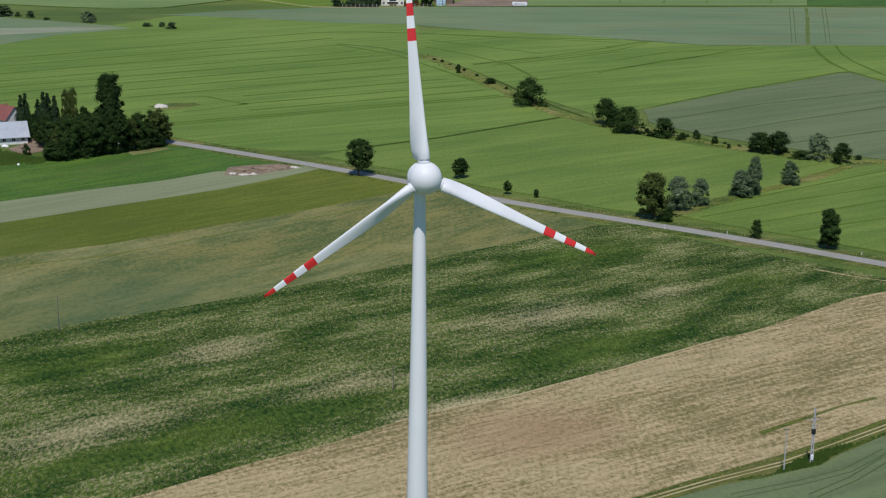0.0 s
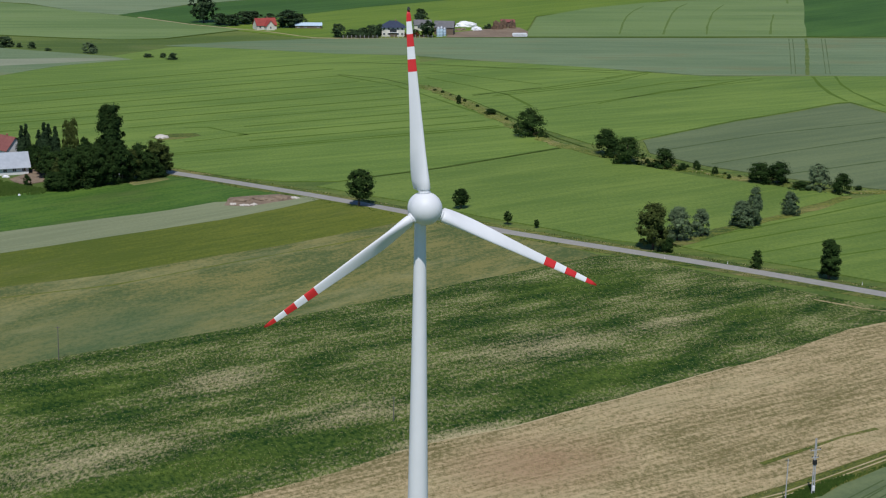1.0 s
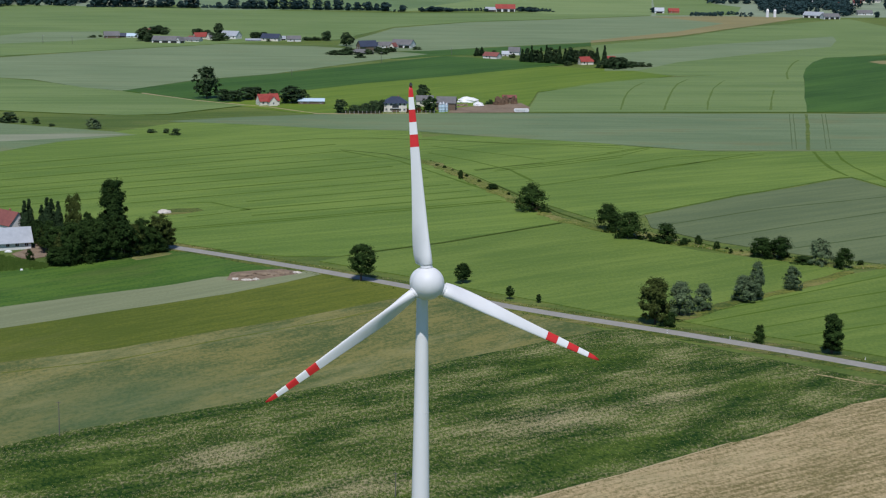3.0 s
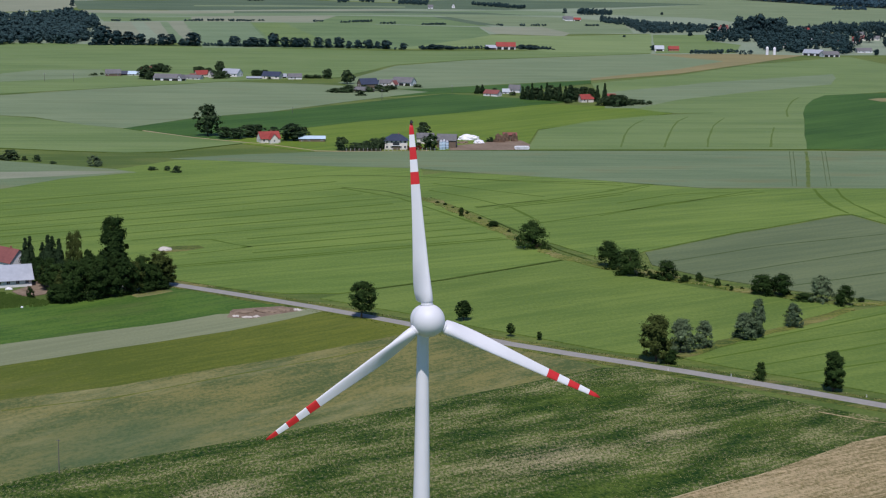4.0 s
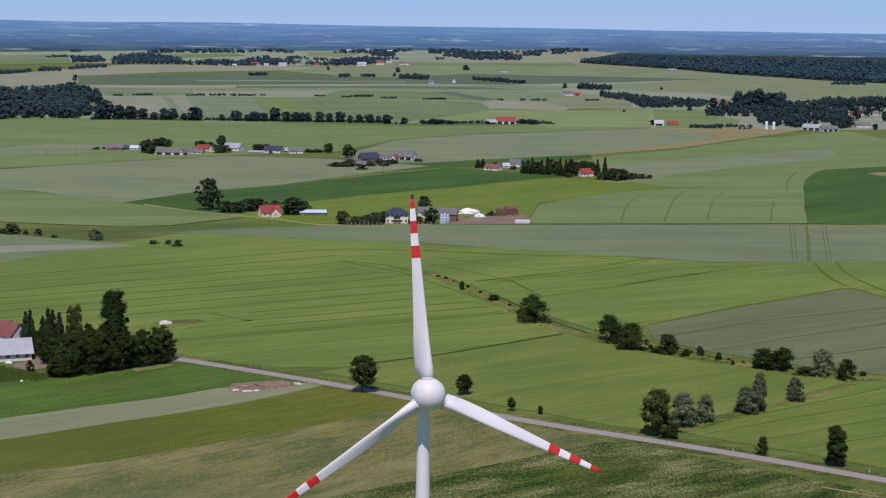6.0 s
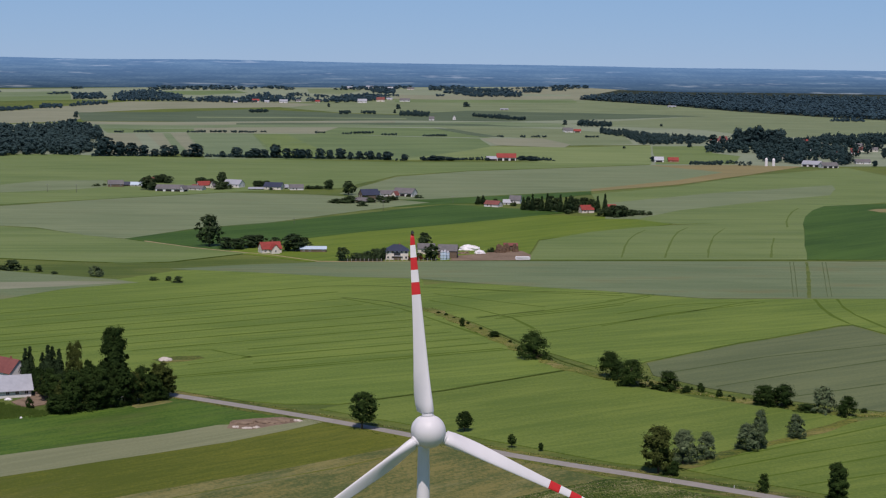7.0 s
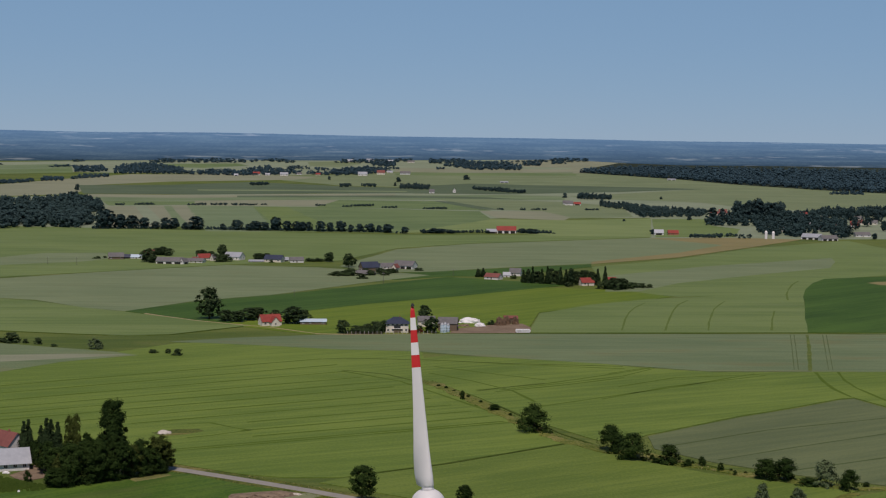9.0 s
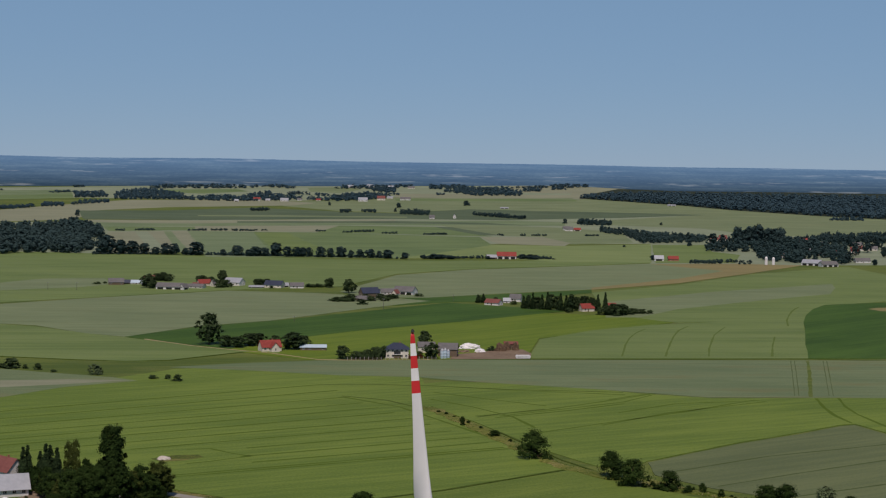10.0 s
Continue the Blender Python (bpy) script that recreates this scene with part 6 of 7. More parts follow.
def heap(name, label, x, y, rx, ry, h, mat, seed, category, turn=0, lumps=0.35, z=0.0):
    """A rounded uneven heap."""
    bm = bmesh.new()
    bmesh.ops.create_icosphere(bm, subdivisions=4, radius=1)
    for v in bm.verts:
        d = 1 + lumps * noise.fractal(v.co * 1.7 + Vector((seed, 0, 0)), 0.6, 2.0, 4)
        v.co = Vector((v.co.x * rx * d, v.co.y * ry * d, max(-0.15, v.co.z) * h * d))
    ob = tagged(part(name, bm, mat, None, label), category=category)
    ob.matrix_basis = pose(x, y, rise(y) + z, 0, 0, turn)
    return ob


def at(spots):
    return spots[0]


# roadside farm
x, y, h, w = at([(-158.9, 636.4, 3.8, 0.9)])
house((x - 17.6, y - 2.5, 8.0, 32), 22, 11, M_TIN, M_LIMEWASH, "long white farm building with a grey sheet roof", "farm_building", eave=0.44, windows=9, chimney=False, over=0.9)
x, y, h, w = at([(-168.9, 652.9, 8.7, 0.9)])
house((x - 6.5, y + 9, 10.4, 14), -40, 9, M_OLDTILE, M_LIMEWASH, "white farmhouse with a maroon tile roof", eave=0.55, windows=4)
for i, (x, y, h, w) in enumerate([(-157.4, 637.6, 1.1, 8.9), (-157.9, 626.6, 0.9, 7.9), (-151.9, 627.0, 1.3, 3.1)]):
    heap("mound", "low heap of bare reddish earth in the farmyard", x, y, w / 2, w / 3, 0.5, M_SOIL, i, "heap")
for i, (x, y, h, w) in enumerate([(-166.9, 628.2, 0.7, 2.6), (-153.5, 595.0, 0.6, 1.0), (-160.7, 613.8, 0.4, 1.3)]):
    heap("stone_mound", "small pale heap in the farmyard grass", x, y, w / 2, w / 3, 0.7, M_FILM, 4 + i, "heap")
field("farmyard", "bare reddish earth of the farmyard", [(-164.6, 624.1), (-161.2, 633.0), (-160.1, 643.1), (-155.9, 647.9), (-153.0, 641.2), (-153.7, 631.2), (-150.0, 620.7), (-153.7, 616.2), (-159.1, 615.9)], M_SOIL, 0.40, "yard")
x, y, h, w = at([(-124.2, 637.4, 1.6, 3.5)])
heap("wrapped_bale", "white plastic-wrapped bale below the farm trees", x - 1, y - 1, 1.8, 1.0, 1.5, M_FILM, 8, "bale")
x, y, h, w = at([(-121.2, 715.7, 2.0, 6.4)])
heap("silage_clamp", "pale silage clamp at the field edge", x, y, w / 2, 2.6, 1.7, M_STONE, 9, "clamp", 0, 0.14)
field("bare_patch", "bare earthy patch round the silage clamp", [(-127.0, 716.7), (-119.0, 725.6), (-108.2, 727.8), (-104.9, 722.3), (-112.2, 713.5), (-121.2, 708.8)], M_VERGE, 0.72, "patch")
field("bare_patch", "dry thin grass at the foot of the farm wood", [(-119.1, 620.4), (-111.8, 628.2), (-105.8, 630.8), (-103.5, 627.7), (-108.9, 620.9), (-115.2, 615.3)], M_WILD, 0.19, "patch")
# rubble heap beside the road
field("bare_patch", "bare reddish earth beside the country road", [(-77.1, 582.1), (-76.7, 595.4), (-69.9, 598.7), (-59.9, 602.2), (-57.7, 601.4), (-51.2, 597.8), (-52.9, 593.8), (-60.5, 587.7), (-67.9, 580.7)], M_SOIL, 0.45, "patch")
for i, (x, y, h, w) in enumerate([(-72.1, 590.8, 1.3, 10.1), (-64.1, 593.2, 1.5, 12.1), (-59.3, 596.4, 1.0, 8.1)]):
    heap("mound", "low heap of reddish dumped earth", x, y, w / 2, 3.2, 1.2, M_SOIL, 12 + i, "heap", -20, 0.2)
for i, (x, y, h, w) in enumerate([(-73.9, 584.1, 0.8, 2.8), (-69.7, 582.5, 0.8, 4.0), (-66.6, 583.6, 0.6, 2.4), (-53.1, 595.8, 0.4, 3.6)]):
    heap("stone_mound", "pale rubble dumped on bare earth", x, y, w / 2, 1.2, 0.7, M_STONE, 20 + i, "heap")

# red-roofed house and shed
s = at([(-120, 1129, 7.7, 13.9)])
house((s[0], s[1] + 5, s[2], s[3]), 25, 9, M_TILE, M_PLASTER, "cream house with a bright red tile roof", eave=0.45, windows=3)
house((s[0] + 3.4, s[1] + 0.5, s[2] * 0.88, 7), -65, 6, M_TILE, M_PLASTER, "cream gabled wing with a bright red tile roof", eave=0.5, windows=1, chimney=False, door=False)
s = at([(-91, 1139, 3.9, 17.8)])
house((s[0], s[1] + 5, s[2], s[3]), 4, 9, M_BLUETIN, M_BOARD, "long low shed with a pale blue sheet roof", "shed", eave=0.62, windows=4, chimney=False)
# two-storey house
s = at([(-32, 1098, 10.2, 14.9)])
porch_house = house((s[0], s[1] + 6, s[2], s[3]), 3, 11, M_SLATE, M_PLASTER, "cream two-storey house with a dark blue hipped roof", hip=True, eave=0.66, windows=5, storeys=2, over=0.8)
# dark panel, proud of the wall, in place of a shaded recess
bm = bmesh.new()
box(bm, (-2.4, -5.9, 0.0), (2.4, -5.45, 2.7), 0.03)
part("recess_panel", bm, M_BOARD, porch_house, "dark panel that stands for the shaded entrance recess")
bm = bmesh.new()
box(bm, (-2.8, -6.6, 2.85), (2.8, -5.4, 3.05), 0.03)
part("balcony", bm, M_FRAME, porch_house, "white balcony slab")
bm = bmesh.new()
box(bm, (-2.2, -5.75, 3.1), (2.2, -5.45, 5.3), 0.03)
part("balcony_door", bm, M_GLASS, porch_house, "dark glazed balcony door")
s = at([(-13, 1130, 7.4, 11.5)])
house((s[0], s[1] + 8, s[2], s[3]), 5, 8, M_ETERNIT, M_PLASTER, "farm outbuilding with a grey fibre roof", "barn", eave=0.6, windows=2, chimney=False)
s = at([(1, 1108, 9.1, 12.8)])
house((s[0] + 1, s[1] + 9, s[2], s[3]), -6, 10, M_ETERNIT, M_BOARD, "dark barn with a grey fibre roof", "barn", eave=0.6, windows=2, chimney=False)
for i, (x, y, h, w) in enumerate([(-2, 1102, 6.8, 2.6), (0, 1102, 7.2, 2.2), (2, 1105, 6.1, 2.2)]):
    root = tagged(new("silo"), "pale blue sheet-metal grain silo in the yard", "silo", "grain silos")
    root.matrix_basis = pose(x, y, 0)
    bm = bmesh.new()
    revolve(bm, [(w / 2, -0.1), (w / 2, h * 0.25), (w / 2 + 0.04, h * 0.26), (w / 2, h * 0.27), (w / 2, h * 0.52), (w / 2 + 0.04, h * 0.53), (w / 2, h * 0.54), (w / 2, h * 0.8)], 24)
    part("shell", bm, M_BLUETIN, root, "", True)
    bm = bmesh.new()
    revolve(bm, [(w / 2 + 0.15, h * 0.8), (w * 0.12, h), (0, h)], 24)
    part("cone_roof", bm, M_TIN, root)
field("farmyard", "bare brownish farmyard with wheel ruts", [(3, 1099), (6, 1125), (24, 1141), (36, 1156), (54, 1161), (59, 1137), (57, 1107), (42, 1103)], M_SOIL, 0.62, "yard")
for (x, y, h, w), label in zip([(17, 1161, 4.8, 15.7), (24, 1141, 2.3, 7.0)], ("long silage heap covered with white plastic film", "small silage heap covered with white plastic film")):
    heap("silage_heap", label, x, y + 2, w / 2, 3.6, min(h, 3.6), M_FILM, w, "heap", 3, 0.22, 0.2)
x, y, h, w = at([(52, 1107, 3.0, 9.0)])
bales = tagged(new("bale_row"), "row of white plastic-wrapped bales at the yard's edge", "bales")
bales.matrix_basis = pose(x, y, 0.25, 0, 0, 4)
for k in range(7):
    bm = bmesh.new()
    ox = (k - 3) * w / 7
    tube(bm, (ox, -1.3, 1.2), (ox, 1.5, 1.2), 1.2, 1.2, 14)
    bmesh.ops.bevel(bm, geom=bm.edges[:], offset=0.1, segments=1, affect="EDGES")
    part("bale", bm, M_FILM, bales)
for i, (x, y, h, w) in enumerate([(38, 1149, 5.9, 7.0), (43, 1156, 5.5, 5.5), (49, 1157, 5.2, 4.7), (13, 1140, 1.6, 7.7)]):
    heap("timber_mound" if i < 3 else "mound", "rough pile of bricks and timber in the yard" if i < 3 else "heap of brown earth in the yard", x, y, w / 2, 2.2, min(h, 5.5), M_PILE if i < 3 else M_SOIL, 30 + i, "pile", 0, 0.3)
house((lambda q: (q[0], q[1] + 4, q[2], q[3]))(at([(46, 1160, 5.6, 9.4)])), 0, 6, M_OLDTILE, M_BOARD, "small open timber shed with a brown roof", "shed", eave=0.75, windows=2, chimney=False)
M_RUST = leaf_mat("copper_leaves", (0.060, 0.018, 0.010), (0.190, 0.060, 0.030))
for x, y, h, w in [(-23, 1096, 3.8, 3.0), (-19, 1097, 3.0, 3.0), (-16, 1097, 4.1, 3.0), (-13, 1100, 2.6, 2.6), (-21, 1100, 2.3, 2.2)]:
    root = tagged(new("shrub"), "coppery red garden shrub beside the farmhouse", "shrub", "garden shrubs")
    root.matrix_basis = Matrix.LocRotScale((x, y, 0), Euler((0, 0, x)), (w * 0.9, w * 0.9, h))
    rng = np.random.default_rng(int(abs(x * 10)))
    spots = [(0.35 * math.cos(k), 0.35 * math.sin(k), 0.2 + 0.6 * k / 9, 0.22) for k in range(9)]
    crown = new("crown", quads("crown", leaf_cloud(rng, spots, 40, 0.07, 0.9), M_RUST))
    crown.parent = root
    bm = bmesh.new()
    tube(bm, (0, 0, -0.05), (0, 0, 0.5), 0.05, 0.02, 6)
    part("stem", bm, M_BARK, root)
# fence along the lane
fence = tagged(new("fence"), "low pale fence with concrete posts along the lane", "fence")
fx0, fx1 = [(-64, 1086, 1.1, 1.1), (-6, 1095, 1.1, 1.1)]
bm = bmesh.new()
box(bm, (-0.12, -0.12, -0.2), (0.12, 0.12, 1.7), 0.02)
post = mesh_of("post", bm, M_CONC)
N_POST = 22
for i in range(N_POST):
    p = new("post", post)
    p.parent = fence
    p.matrix_basis = pose(fx0[0] + (fx1[0] - fx0[0]) * i / (N_POST - 1), fx0[1] + (fx1[1] - fx0[1]) * i / (N_POST - 1), 0.5)
for z in (0.9, 1.5):
    bm = bmesh.new()
    tube(bm, (fx0[0], fx0[1], z), (fx1[0], fx1[1], z), 0.05, 0.05, 6)
    part("rail", bm, M_BOARD, fence)

# far hamlets
def settle(houses):
    """Far houses: place and size, turn, roof, wall, label."""
    for spots, turn, roof, wall, label in houses:
        x, y, h, w = at(spots)
        barn = "barn" in label or "shed" in label
        house((x, y + 3, h, w), turn, max(5.0, min(12.0, w * 0.62)), roof, wall, label, "house", eave=0.46, windows=0 if barn else max(2, int(w / 5)), chimney=False, door=not barn, dark_fronts=max(1, int(w / 7)) if barn else 0)


settle([
    ([(-341, 1714, 7.0, 15.4)], 14, M_ETERNIT, M_BOARD, "low dark far house with a grey roof"),
    ([(-332, 1724, 4.7, 7.7)], 0, M_SLATE, M_BOARD, "small dark far shed beside a house"),
    ([(-322, 1733, 4.1, 15.5)], -6, M_TIN, M_LIMEWASH, "long white far shed with grey roof"),
    ([(-313, 1785, 5.5, 13.5)], 20, M_OLDTILE, M_PLASTER, "far barn with a dull maroon roof"),
    ([(-276, 1663, 6.8, 27.0)], -9, M_ETERNIT, M_LIMEWASH, "long far barn with a grey roof and dark open fronts"),
    ([(-262, 1659, 6.2, 8.0)], 62, M_ETERNIT, M_LIMEWASH, "far barn wing with a white gable"),
    ([(-252, 1682, 4.6, 15.0)], -16, M_ETERNIT, M_LIMEWASH, "low white far outbuilding"),
    ([(-250, 1713, 7.0, 12.9)], 28, M_TILE, M_PLASTER, "far house with a bright red roof"),
    ([(-238, 1707, 7.0, 8.2)], 50, M_ETERNIT, M_PLASTER, "small far house with a grey roof"),
    ([(-220, 1725, 8.2, 18.9)], -24, M_TIN, M_LIMEWASH, "white far farm building with a pale sheet roof"),
    ([(-194, 1698, 2.6, 15.1)], 4, M_TIN, M_BOARD, "low far greenhouse with a pale roof"),
])
settle([
    ([(-176, 1701, 7.5, 18.5)], -14, M_SLATE, M_PLASTER, "far house with a dark blue roof"),
    ([(-166, 1710, 4.7, 7.0)], 30, M_TIN, M_LIMEWASH, "small white far shed with grey roof"),
    ([(-153, 1700, 5.8, 13.9)], 10, M_ETERNIT, M_LIMEWASH, "white far cottage with a grey roof"),
    ([(-74, 1600, 9.3, 17.4)], 26, M_SLATE, M_BOARD, "far house with a steep dark blue roof"),
    ([(-78, 1560, 4.3, 12.7)], -8, M_ETERNIT, M_BOARD, "low dark far shed with grey roof"),
    ([(-57, 1630, 6.1, 14.4)], 12, M_ETERNIT, M_LIMEWASH, "far farm building with a grey roof"),
    ([(-49, 1618, 6.1, 7.7)], 64, M_OLDTILE, M_PLASTER, "far gabled house with a dull red roof"),
    ([(-40, 1633, 8.3, 21.0)], -24, M_ETERNIT, M_LIMEWASH, "far barn with a white gable and grey roof"),
    ([(44, 1525, 5.7, 14.5)], -30, M_OLDTILE, M_LIMEWASH, "white cottage with a maroon roof"),
    ([(57, 1552, 4.7, 6.3)], 0, M_TIN, M_LIMEWASH, "small white outbuilding between two houses"),
    ([(66, 1566, 7.4, 10.6)], -15, M_ETERNIT, M_LIMEWASH, "white house with a grey roof"),
])
settle([
    ([(125, 1472, 7.0, 12.0)], 22, M_TILE, M_PLASTER, "house with a bright red roof beside the windbreak"),
    ([(150, 1498, 5.6, 7.1)], 0, M_TILE, M_PLASTER, "small house with a red roof among trees"),
    ([(82, 2267, 9.9, 26.1)], 0, M_TILE, M_LIMEWASH, "long far barn with a red roof"),
    ([(62, 2263, 6.1, 13.8)], 0, M_TIN, M_BOARD, "far shed beside the red barn"),
    ([(218, 2966, 8.0, 14.1)], 0, M_ETERNIT, M_LIMEWASH, "white far farmhouse in open fields"),
    ([(233, 2969, 6.0, 12.1)], 0, M_TILE, M_LIMEWASH, "far farm shed with a red roof"),
    ([(290, 2268, 7.7, 12.4)], 0, M_TIN, M_LIMEWASH, "white far shed beside a red-roofed house"),
    ([(310, 2272, 6.9, 14.0)], 0, M_TILE, M_BRICK, "far house with an orange-red roof"),
    ([(486, 2206, 8.0, 26.0)], -35, M_TIN, M_LIMEWASH, "large white village barn with a pale roof"),
    ([(502, 2184, 7.4, 22.8)], 15, M_ETERNIT, M_LIMEWASH, "long low village shed with grey roof"),
    ([(571, 2284, 6.8, 21.0)], 5, M_ETERNIT, M_LIMEWASH, "long village house with a grey roof"),
])
settle([
    ([(660, 2679, 7.0, 19.0)], 0, M_ETERNIT, M_PLASTER, "village house with a grey roof"),
    ([(614, 2506, 10.1, 10.5)], 0, M_TILE, M_LIMEWASH, "village house with a red roof"),
    ([(577, 2692, 11.8, 13.1)], 0, M_TILE, M_PLASTER, "village house with a red roof among trees"),
    ([(553, 2430, 7.4, 15.2)], 12, M_ETERNIT, M_LIMEWASH, "village house with a grey roof among trees"),
    ([(662, 2590, 7.0, 18.1)], -20, M_ETERNIT, M_PLASTER, "village house with a grey roof beside a garden"),
    ([(490, 2390, 6.4, 13.2)], 30, M_OLDTILE, M_LIMEWASH, "white village cottage with a dull red roof"),
    ([(447, 2761, 7.4, 19.0)], 0, M_OLDTILE, M_PLASTER, "village house with a dull red roof"),
    ([(-187, 3702, 8.7, 20.1)], 0, M_TIN, M_LIMEWASH, "white house in a distant village"),
    ([(-148, 3741, 10.0, 17.8)], 0, M_OLDTILE, M_PLASTER, "house in a distant village"),
    ([(-94, 3750, 7.5, 22.9)], 0, M_ETERNIT, M_LIMEWASH, "house in a distant village"),
    ([(-359, 3676, 7.4, 17.5)], 0, M_TIN, M_LIMEWASH, "white house in a distant village"),
])
settle([
    ([(-421, 3683, 7.4, 15.1)], 0, M_TILE, M_LIMEWASH, "house with a red roof in a distant village"),
    ([(122, 3540, 3.6, 16.8)], 0, M_TIN, M_LIMEWASH, "distant white shed in pale fields"),
    ([(495, 3675, 3.7, 17.6)], 0, M_TIN, M_LIMEWASH, "distant white shed beside the forest"),
])
settle([
    ([(-322, 1726, 4.3, 11.9)], 5, M_BLUETIN, M_LIMEWASH, "low white far workshop with a pale blue roof"),
    ([(-344, 1730, 4.3, 8.4)], -20, M_SLATE, M_BOARD, "dark far shed beside a house"),
    ([(-321, 1776, 5.0, 6.1)], 40, M_OLDTILE, M_PLASTER, "small far cottage with a dull red roof"),
    ([(-278, 1671, 4.1, 9.2)], 0, M_TIN, M_LIMEWASH, "low white far shed with a sheet roof"),
    ([(-261, 1688, 4.1, 8.1)], 12, M_ETERNIT, M_PLASTER, "small far cottage with a grey roof"),
    ([(-257, 1704, 4.2, 7.0)], -30, M_OLDTILE, M_LIMEWASH, "white far cottage with a dull red roof"),
    ([(-243, 1730, 4.2, 8.3)], 20, M_ETERNIT, M_BOARD, "dark far shed with a grey roof"),
])
settle([
    ([(-170, 1710, 4.2, 7.0)], -12, M_SLATE, M_PLASTER, "small far house with a dark roof"),
    ([(-154, 1705, 3.6, 8.2)], 8, M_TIN, M_LIMEWASH, "long white far shed with pale roof"),
    ([(-70, 1651, 4.0, 9.0)], -14, M_SLATE, M_PLASTER, "far house with a dark blue roof"),
    ([(-61, 1583, 3.8, 9.7)], 6, M_ETERNIT, M_BOARD, "low dark far barn with a grey roof"),
    ([(-55, 1639, 4.6, 10.0)], 20, M_ETERNIT, M_LIMEWASH, "white far house with a grey roof"),
    ([(-72, 1555, 3.2, 11.7)], 4, M_ETERNIT, M_BOARD, "long dark far shed beside bushes"),
])
settle([
    ([(215, 2987, 7.3, 12.2)], 8, M_ETERNIT, M_LIMEWASH, "white farmhouse in open far fields"),
    ([(458, 2759, 10.7, 13.3)], 10, M_OLDTILE, M_PLASTER, "village house with a dull red roof among trees"),
    ([(432, 2702, 6.6, 9.3)], -20, M_ETERNIT, M_LIMEWASH, "white village shed among trees"),
    ([(581, 2728, 8.7, 11.4)], 14, M_OLDTILE, M_PLASTER, "village house with a maroon roof among trees"),
    ([(546, 2515, 7.1, 8.7)], -24, M_TIN, M_LIMEWASH, "white village shed among trees"),
    ([(609, 2681, 6.7, 11.2)], 0, M_ETERNIT, M_LIMEWASH, "low white village house"),
    ([(580, 2470, 7.0, 8.6)], 20, M_TILE, M_LIMEWASH, "small village house with a red roof"),
    ([(640, 2584, 7.4, 14.5)], 12, M_OLDTILE, M_PLASTER, "village house with a dull red roof"),
])
settle([
    ([(-396, 3680, 5.1, 10.0)], 0, M_TIN, M_LIMEWASH, "white house in a distant village"),
    ([(-462, 3652, 5.1, 8.7)], 0, M_TIN, M_LIMEWASH, "white shed in a distant village"),
    ([(-329, 3709, 5.2, 10.1)], 0, M_ETERNIT, M_LIMEWASH, "white house in a distant village"),
    ([(-286, 3699, 5.1, 10.1)], 0, M_TILE, M_PLASTER, "house with a red roof in a distant village"),
    ([(-130, 3793, 5.3, 12.9)], 0, M_TIN, M_LIMEWASH, "white house in a distant village"),
    ([(-239, 4111, 7.1, 14.0)], 0, M_TIN, M_LIMEWASH, "white house below the wooded hills"),
    ([(-191, 4137, 7.2, 16.9)], 0, M_TIN, M_LIMEWASH, "long white house below the wooded hills"),
    ([(-139, 4109, 7.1, 12.6)], 0, M_TIN, M_LIMEWASH, "white house below the wooded hills"),
    ([(-89, 4117, 5.7, 16.8)], 0, M_ETERNIT, M_PLASTER, "cream house below the wooded hills"),
    ([(-29, 3234, 7.8, 9.9)], 0, M_ETERNIT, M_LIMEWASH, "distant white farmhouse beside dark scrub"),
    ([(15, 3257, 9.0, 9.9)], 90, M_ETERNIT, M_LIMEWASH, "distant farmhouse with a white gable"),
])
for x, y, h, w in [(424, 2206, 11.2, 3.8), (434, 2208, 10.4, 3.8)]:
    root = tagged(new("silo"), "tall white silo at the edge of the village", "silo", "village silos")
    root.matrix_basis = pose(x, y, rise(y))
    bm = bmesh.new()
    revolve(bm, [(w / 2, -0.3), (w / 2, h * 0.85), (w * 0.2, h), (0, h)], 20)
    part("shell", bm, M_FILM, root)

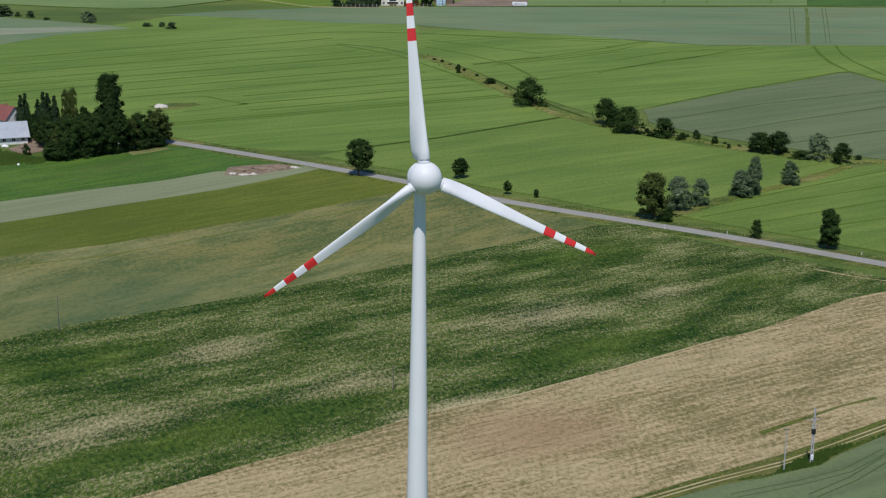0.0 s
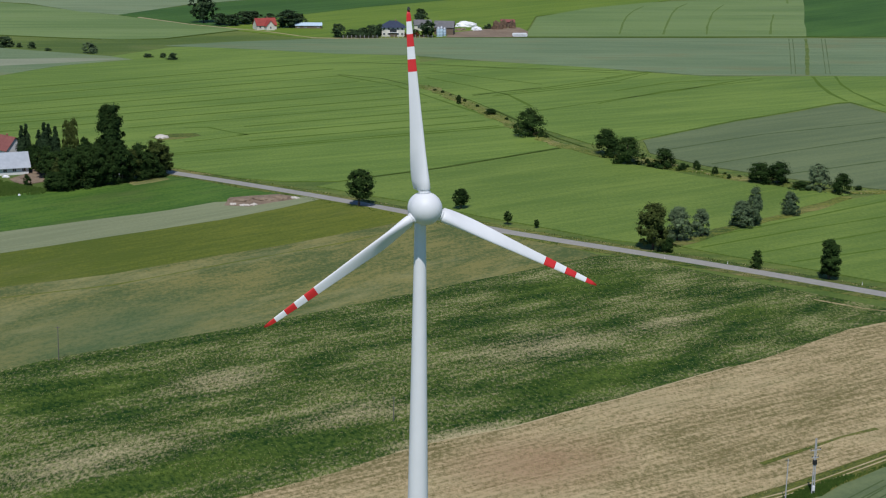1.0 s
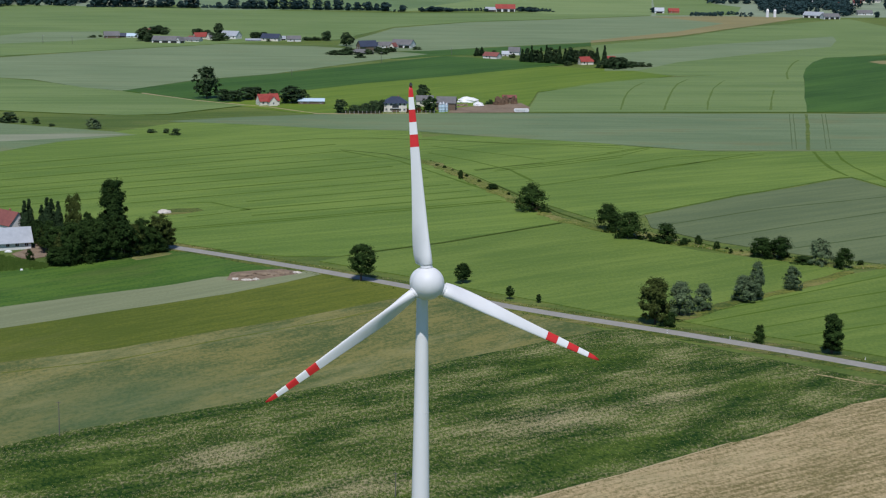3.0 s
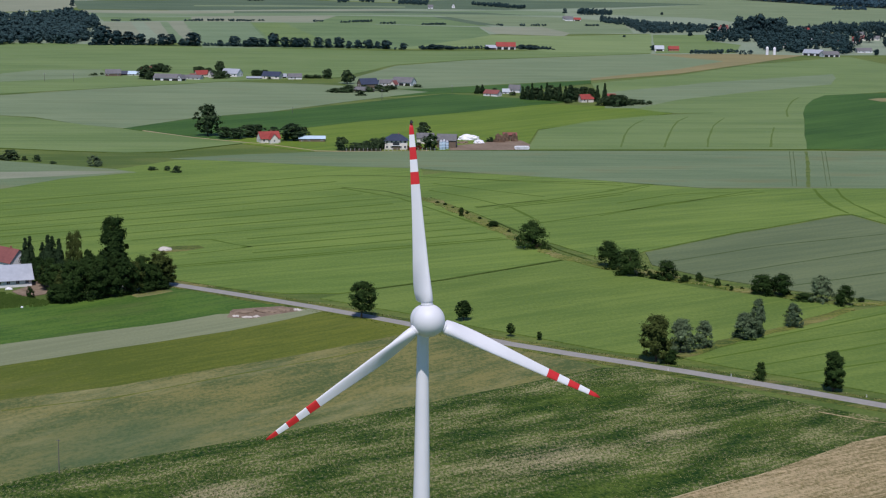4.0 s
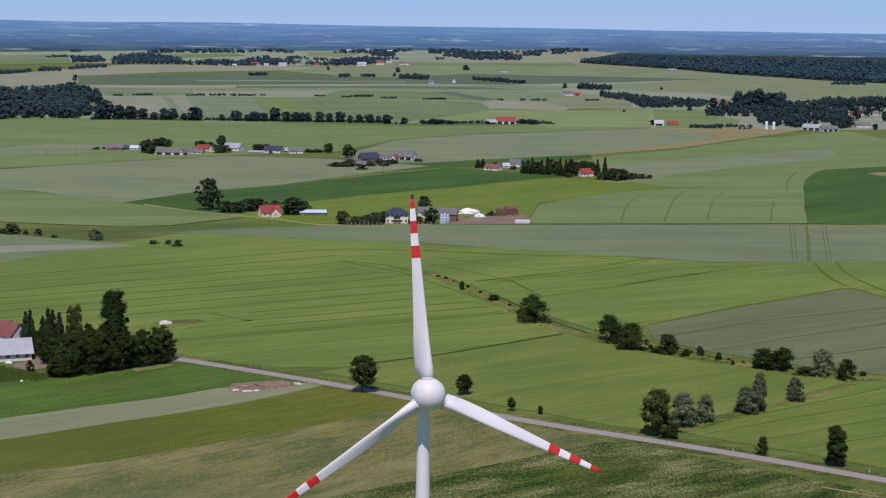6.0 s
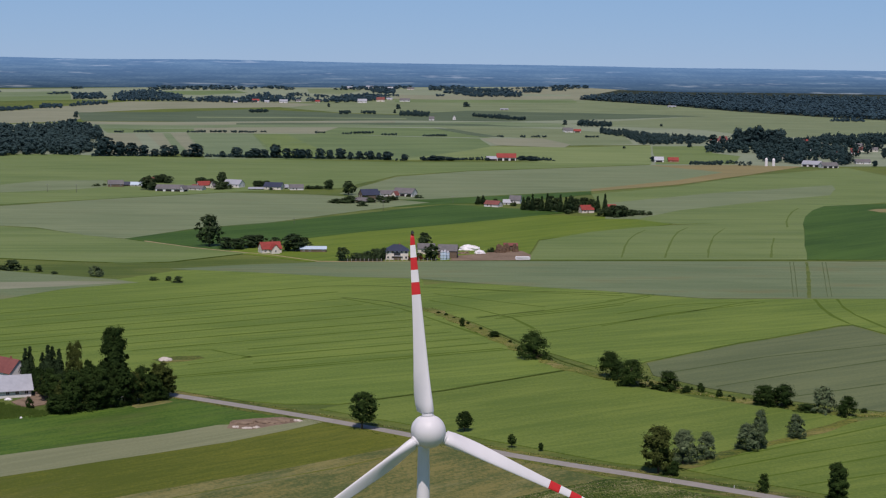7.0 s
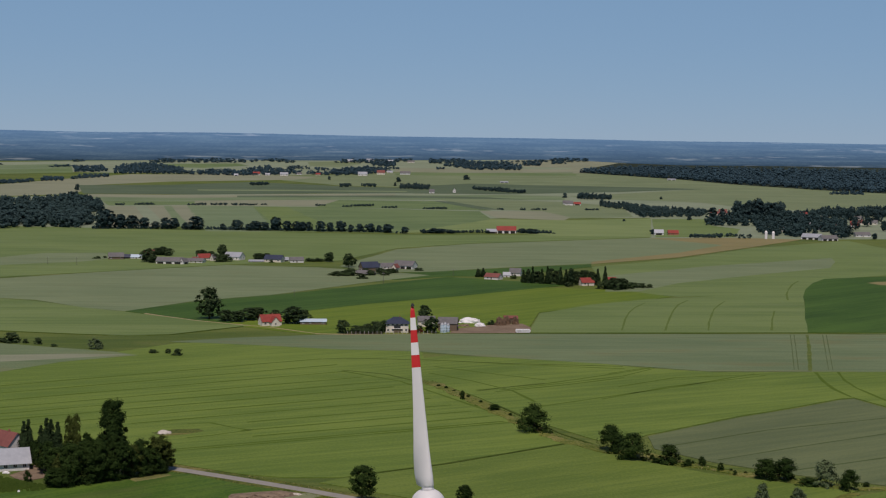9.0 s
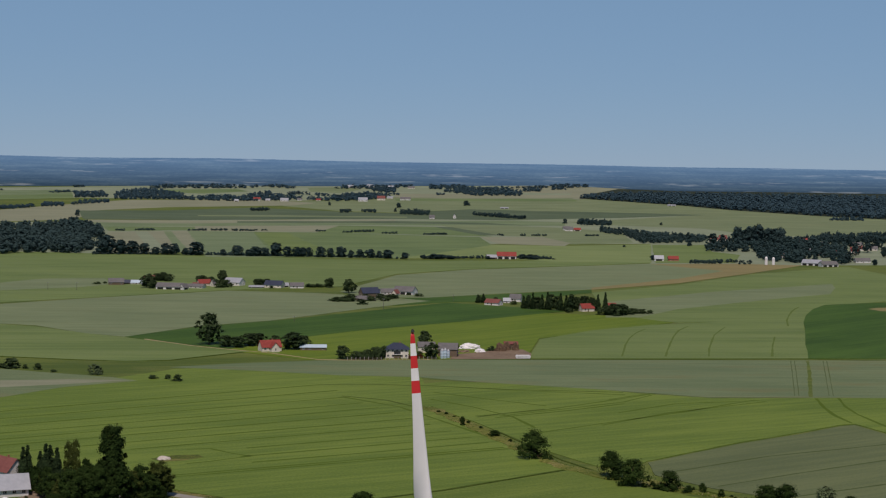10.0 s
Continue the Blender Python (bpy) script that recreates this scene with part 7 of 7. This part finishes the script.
# ---- power poles, posts ----
def power_pole():
    x, y, h, _ = at([(76.7, 317.3, 12.5, 0.6)])
    root = tagged(new("power_pole"), "grey concrete power pole with crossarms and insulators", "pole")
    root.matrix_basis = pose(x, y, 0, 0, 0, 20)
    for sx in (-0.22, 0.22):
        bm = bmesh.new()
        tube(bm, (sx * 1.3, 0, -0.3), (sx * 0.5, 0, h), 0.15, 0.09, 10)
        part("shaft", bm, M_CONC, root)
    for z, half in ((h - 2.6, 1.2), (h - 4.2, 0.8)):
        bm = bmesh.new()
        box(bm, (-half, -0.08, z), (half, 0.08, z + 0.16), 0.02)
        part("crossarm", bm, M_CONC, root)
        for ix in (-half * 0.9, 0, half * 0.9):
            bm = bmesh.new()
            revolve(bm, [(0.05, 0), (0.12, 0.05), (0.06, 0.12), (0.12, 0.2), (0.05, 0.32), (0, 0.34)], 10, Matrix.Translation((ix, 0, z + 0.16)))
            part("insulator", bm, M_DARK, root)
    bm = bmesh.new()
    box(bm, (-0.38, -0.30, h - 5.6), (0.38, 0.30, h - 4.6), 0.05)
    part("switch_box", bm, M_DARK, root, "dark switch gear")
    bm = bmesh.new()
    box(bm, (-0.3, -0.27, 1.2), (0.3, 0.18, 2.3), 0.04)
    part("meter_cabinet", bm, M_FRAME, root, "white cabinet")
    for z in (3.4, 5.0, 6.6):
        bm = bmesh.new()
        box(bm, (-0.4, -0.1, z), (0.4, 0.1, z + 0.12))
        part("brace", bm, M_CONC, root)


power_pole()
for (x, y, h, w), label in zip([(70.3, 313.3, 9.6, 0.3), (-9.9, 358.6, 6.1, 0.2), (-95.4, 400.4, 9.2, 0.3)], ("slender grey pole beside the farm track", "thin weathered pole standing in the crop", "thin weathered pole standing in the meadow")):
    root = tagged(new("pole"), label, "pole")
    root.matrix_basis = pose(x, y, 0)
    bm = bmesh.new()
    tube(bm, (0, 0, -0.3), (0.1, 0, h), 0.14, 0.08, 10)
    part("shaft", bm, M_OLDWOOD if label.startswith("thin") else M_CONC, root)
    bm = bmesh.new()
    box(bm, (-0.5, -0.05, h - 0.4), (0.6, 0.05, h - 0.28), 0.01)
    part("crossarm", bm, M_OLDWOOD, root)
for x, y, h, w in [(-55, 1465, 10.0, 1.0), (7, 1558, 6.9, 1.1), (-392, 1635, 8.3, 1.1), (-363, 1633, 8.3, 1.1), (-122, 1338, 5.5, 0.9)]:
    root = tagged(new("power_pole"), "slender grey power pole in the far fields", "pole", "far power poles")
    root.matrix_basis = pose(x, y, rise(y))
    bm = bmesh.new()
    tube(bm, (0, 0, -0.3), (0, 0, h), 0.2, 0.13, 8)
    part("shaft", bm, M_OLDWOOD, root)
    bm = bmesh.new()
    box(bm, (-1.1, -0.08, h - 0.7), (1.1, 0.08, h - 0.5), 0.02)
    part("crossarm", bm, M_CONC, root)
for x, y, h, w in [(90.6, 506.1, 1.1, 0.5), (71.7, 512.4, 0.9, 0.5), (127.2, 482.8, 0.9, 0.5)]:
    root = tagged(new("marker_post"), "short white roadside marker post", "post", "marker posts")
    root.matrix_basis = pose(x, y, 0)
    bm = bmesh.new()
    box(bm, (-0.09, -0.07, -0.1), (0.09, 0.07, 1.0), 0.02)
    part("shaft", bm, M_FRAME, root)
    bm = bmesh.new()
    box(bm, (-0.095, -0.075, 0.72), (0.095, 0.075, 0.86))
    part("reflector_band", bm, M_DARK, root, "black band")
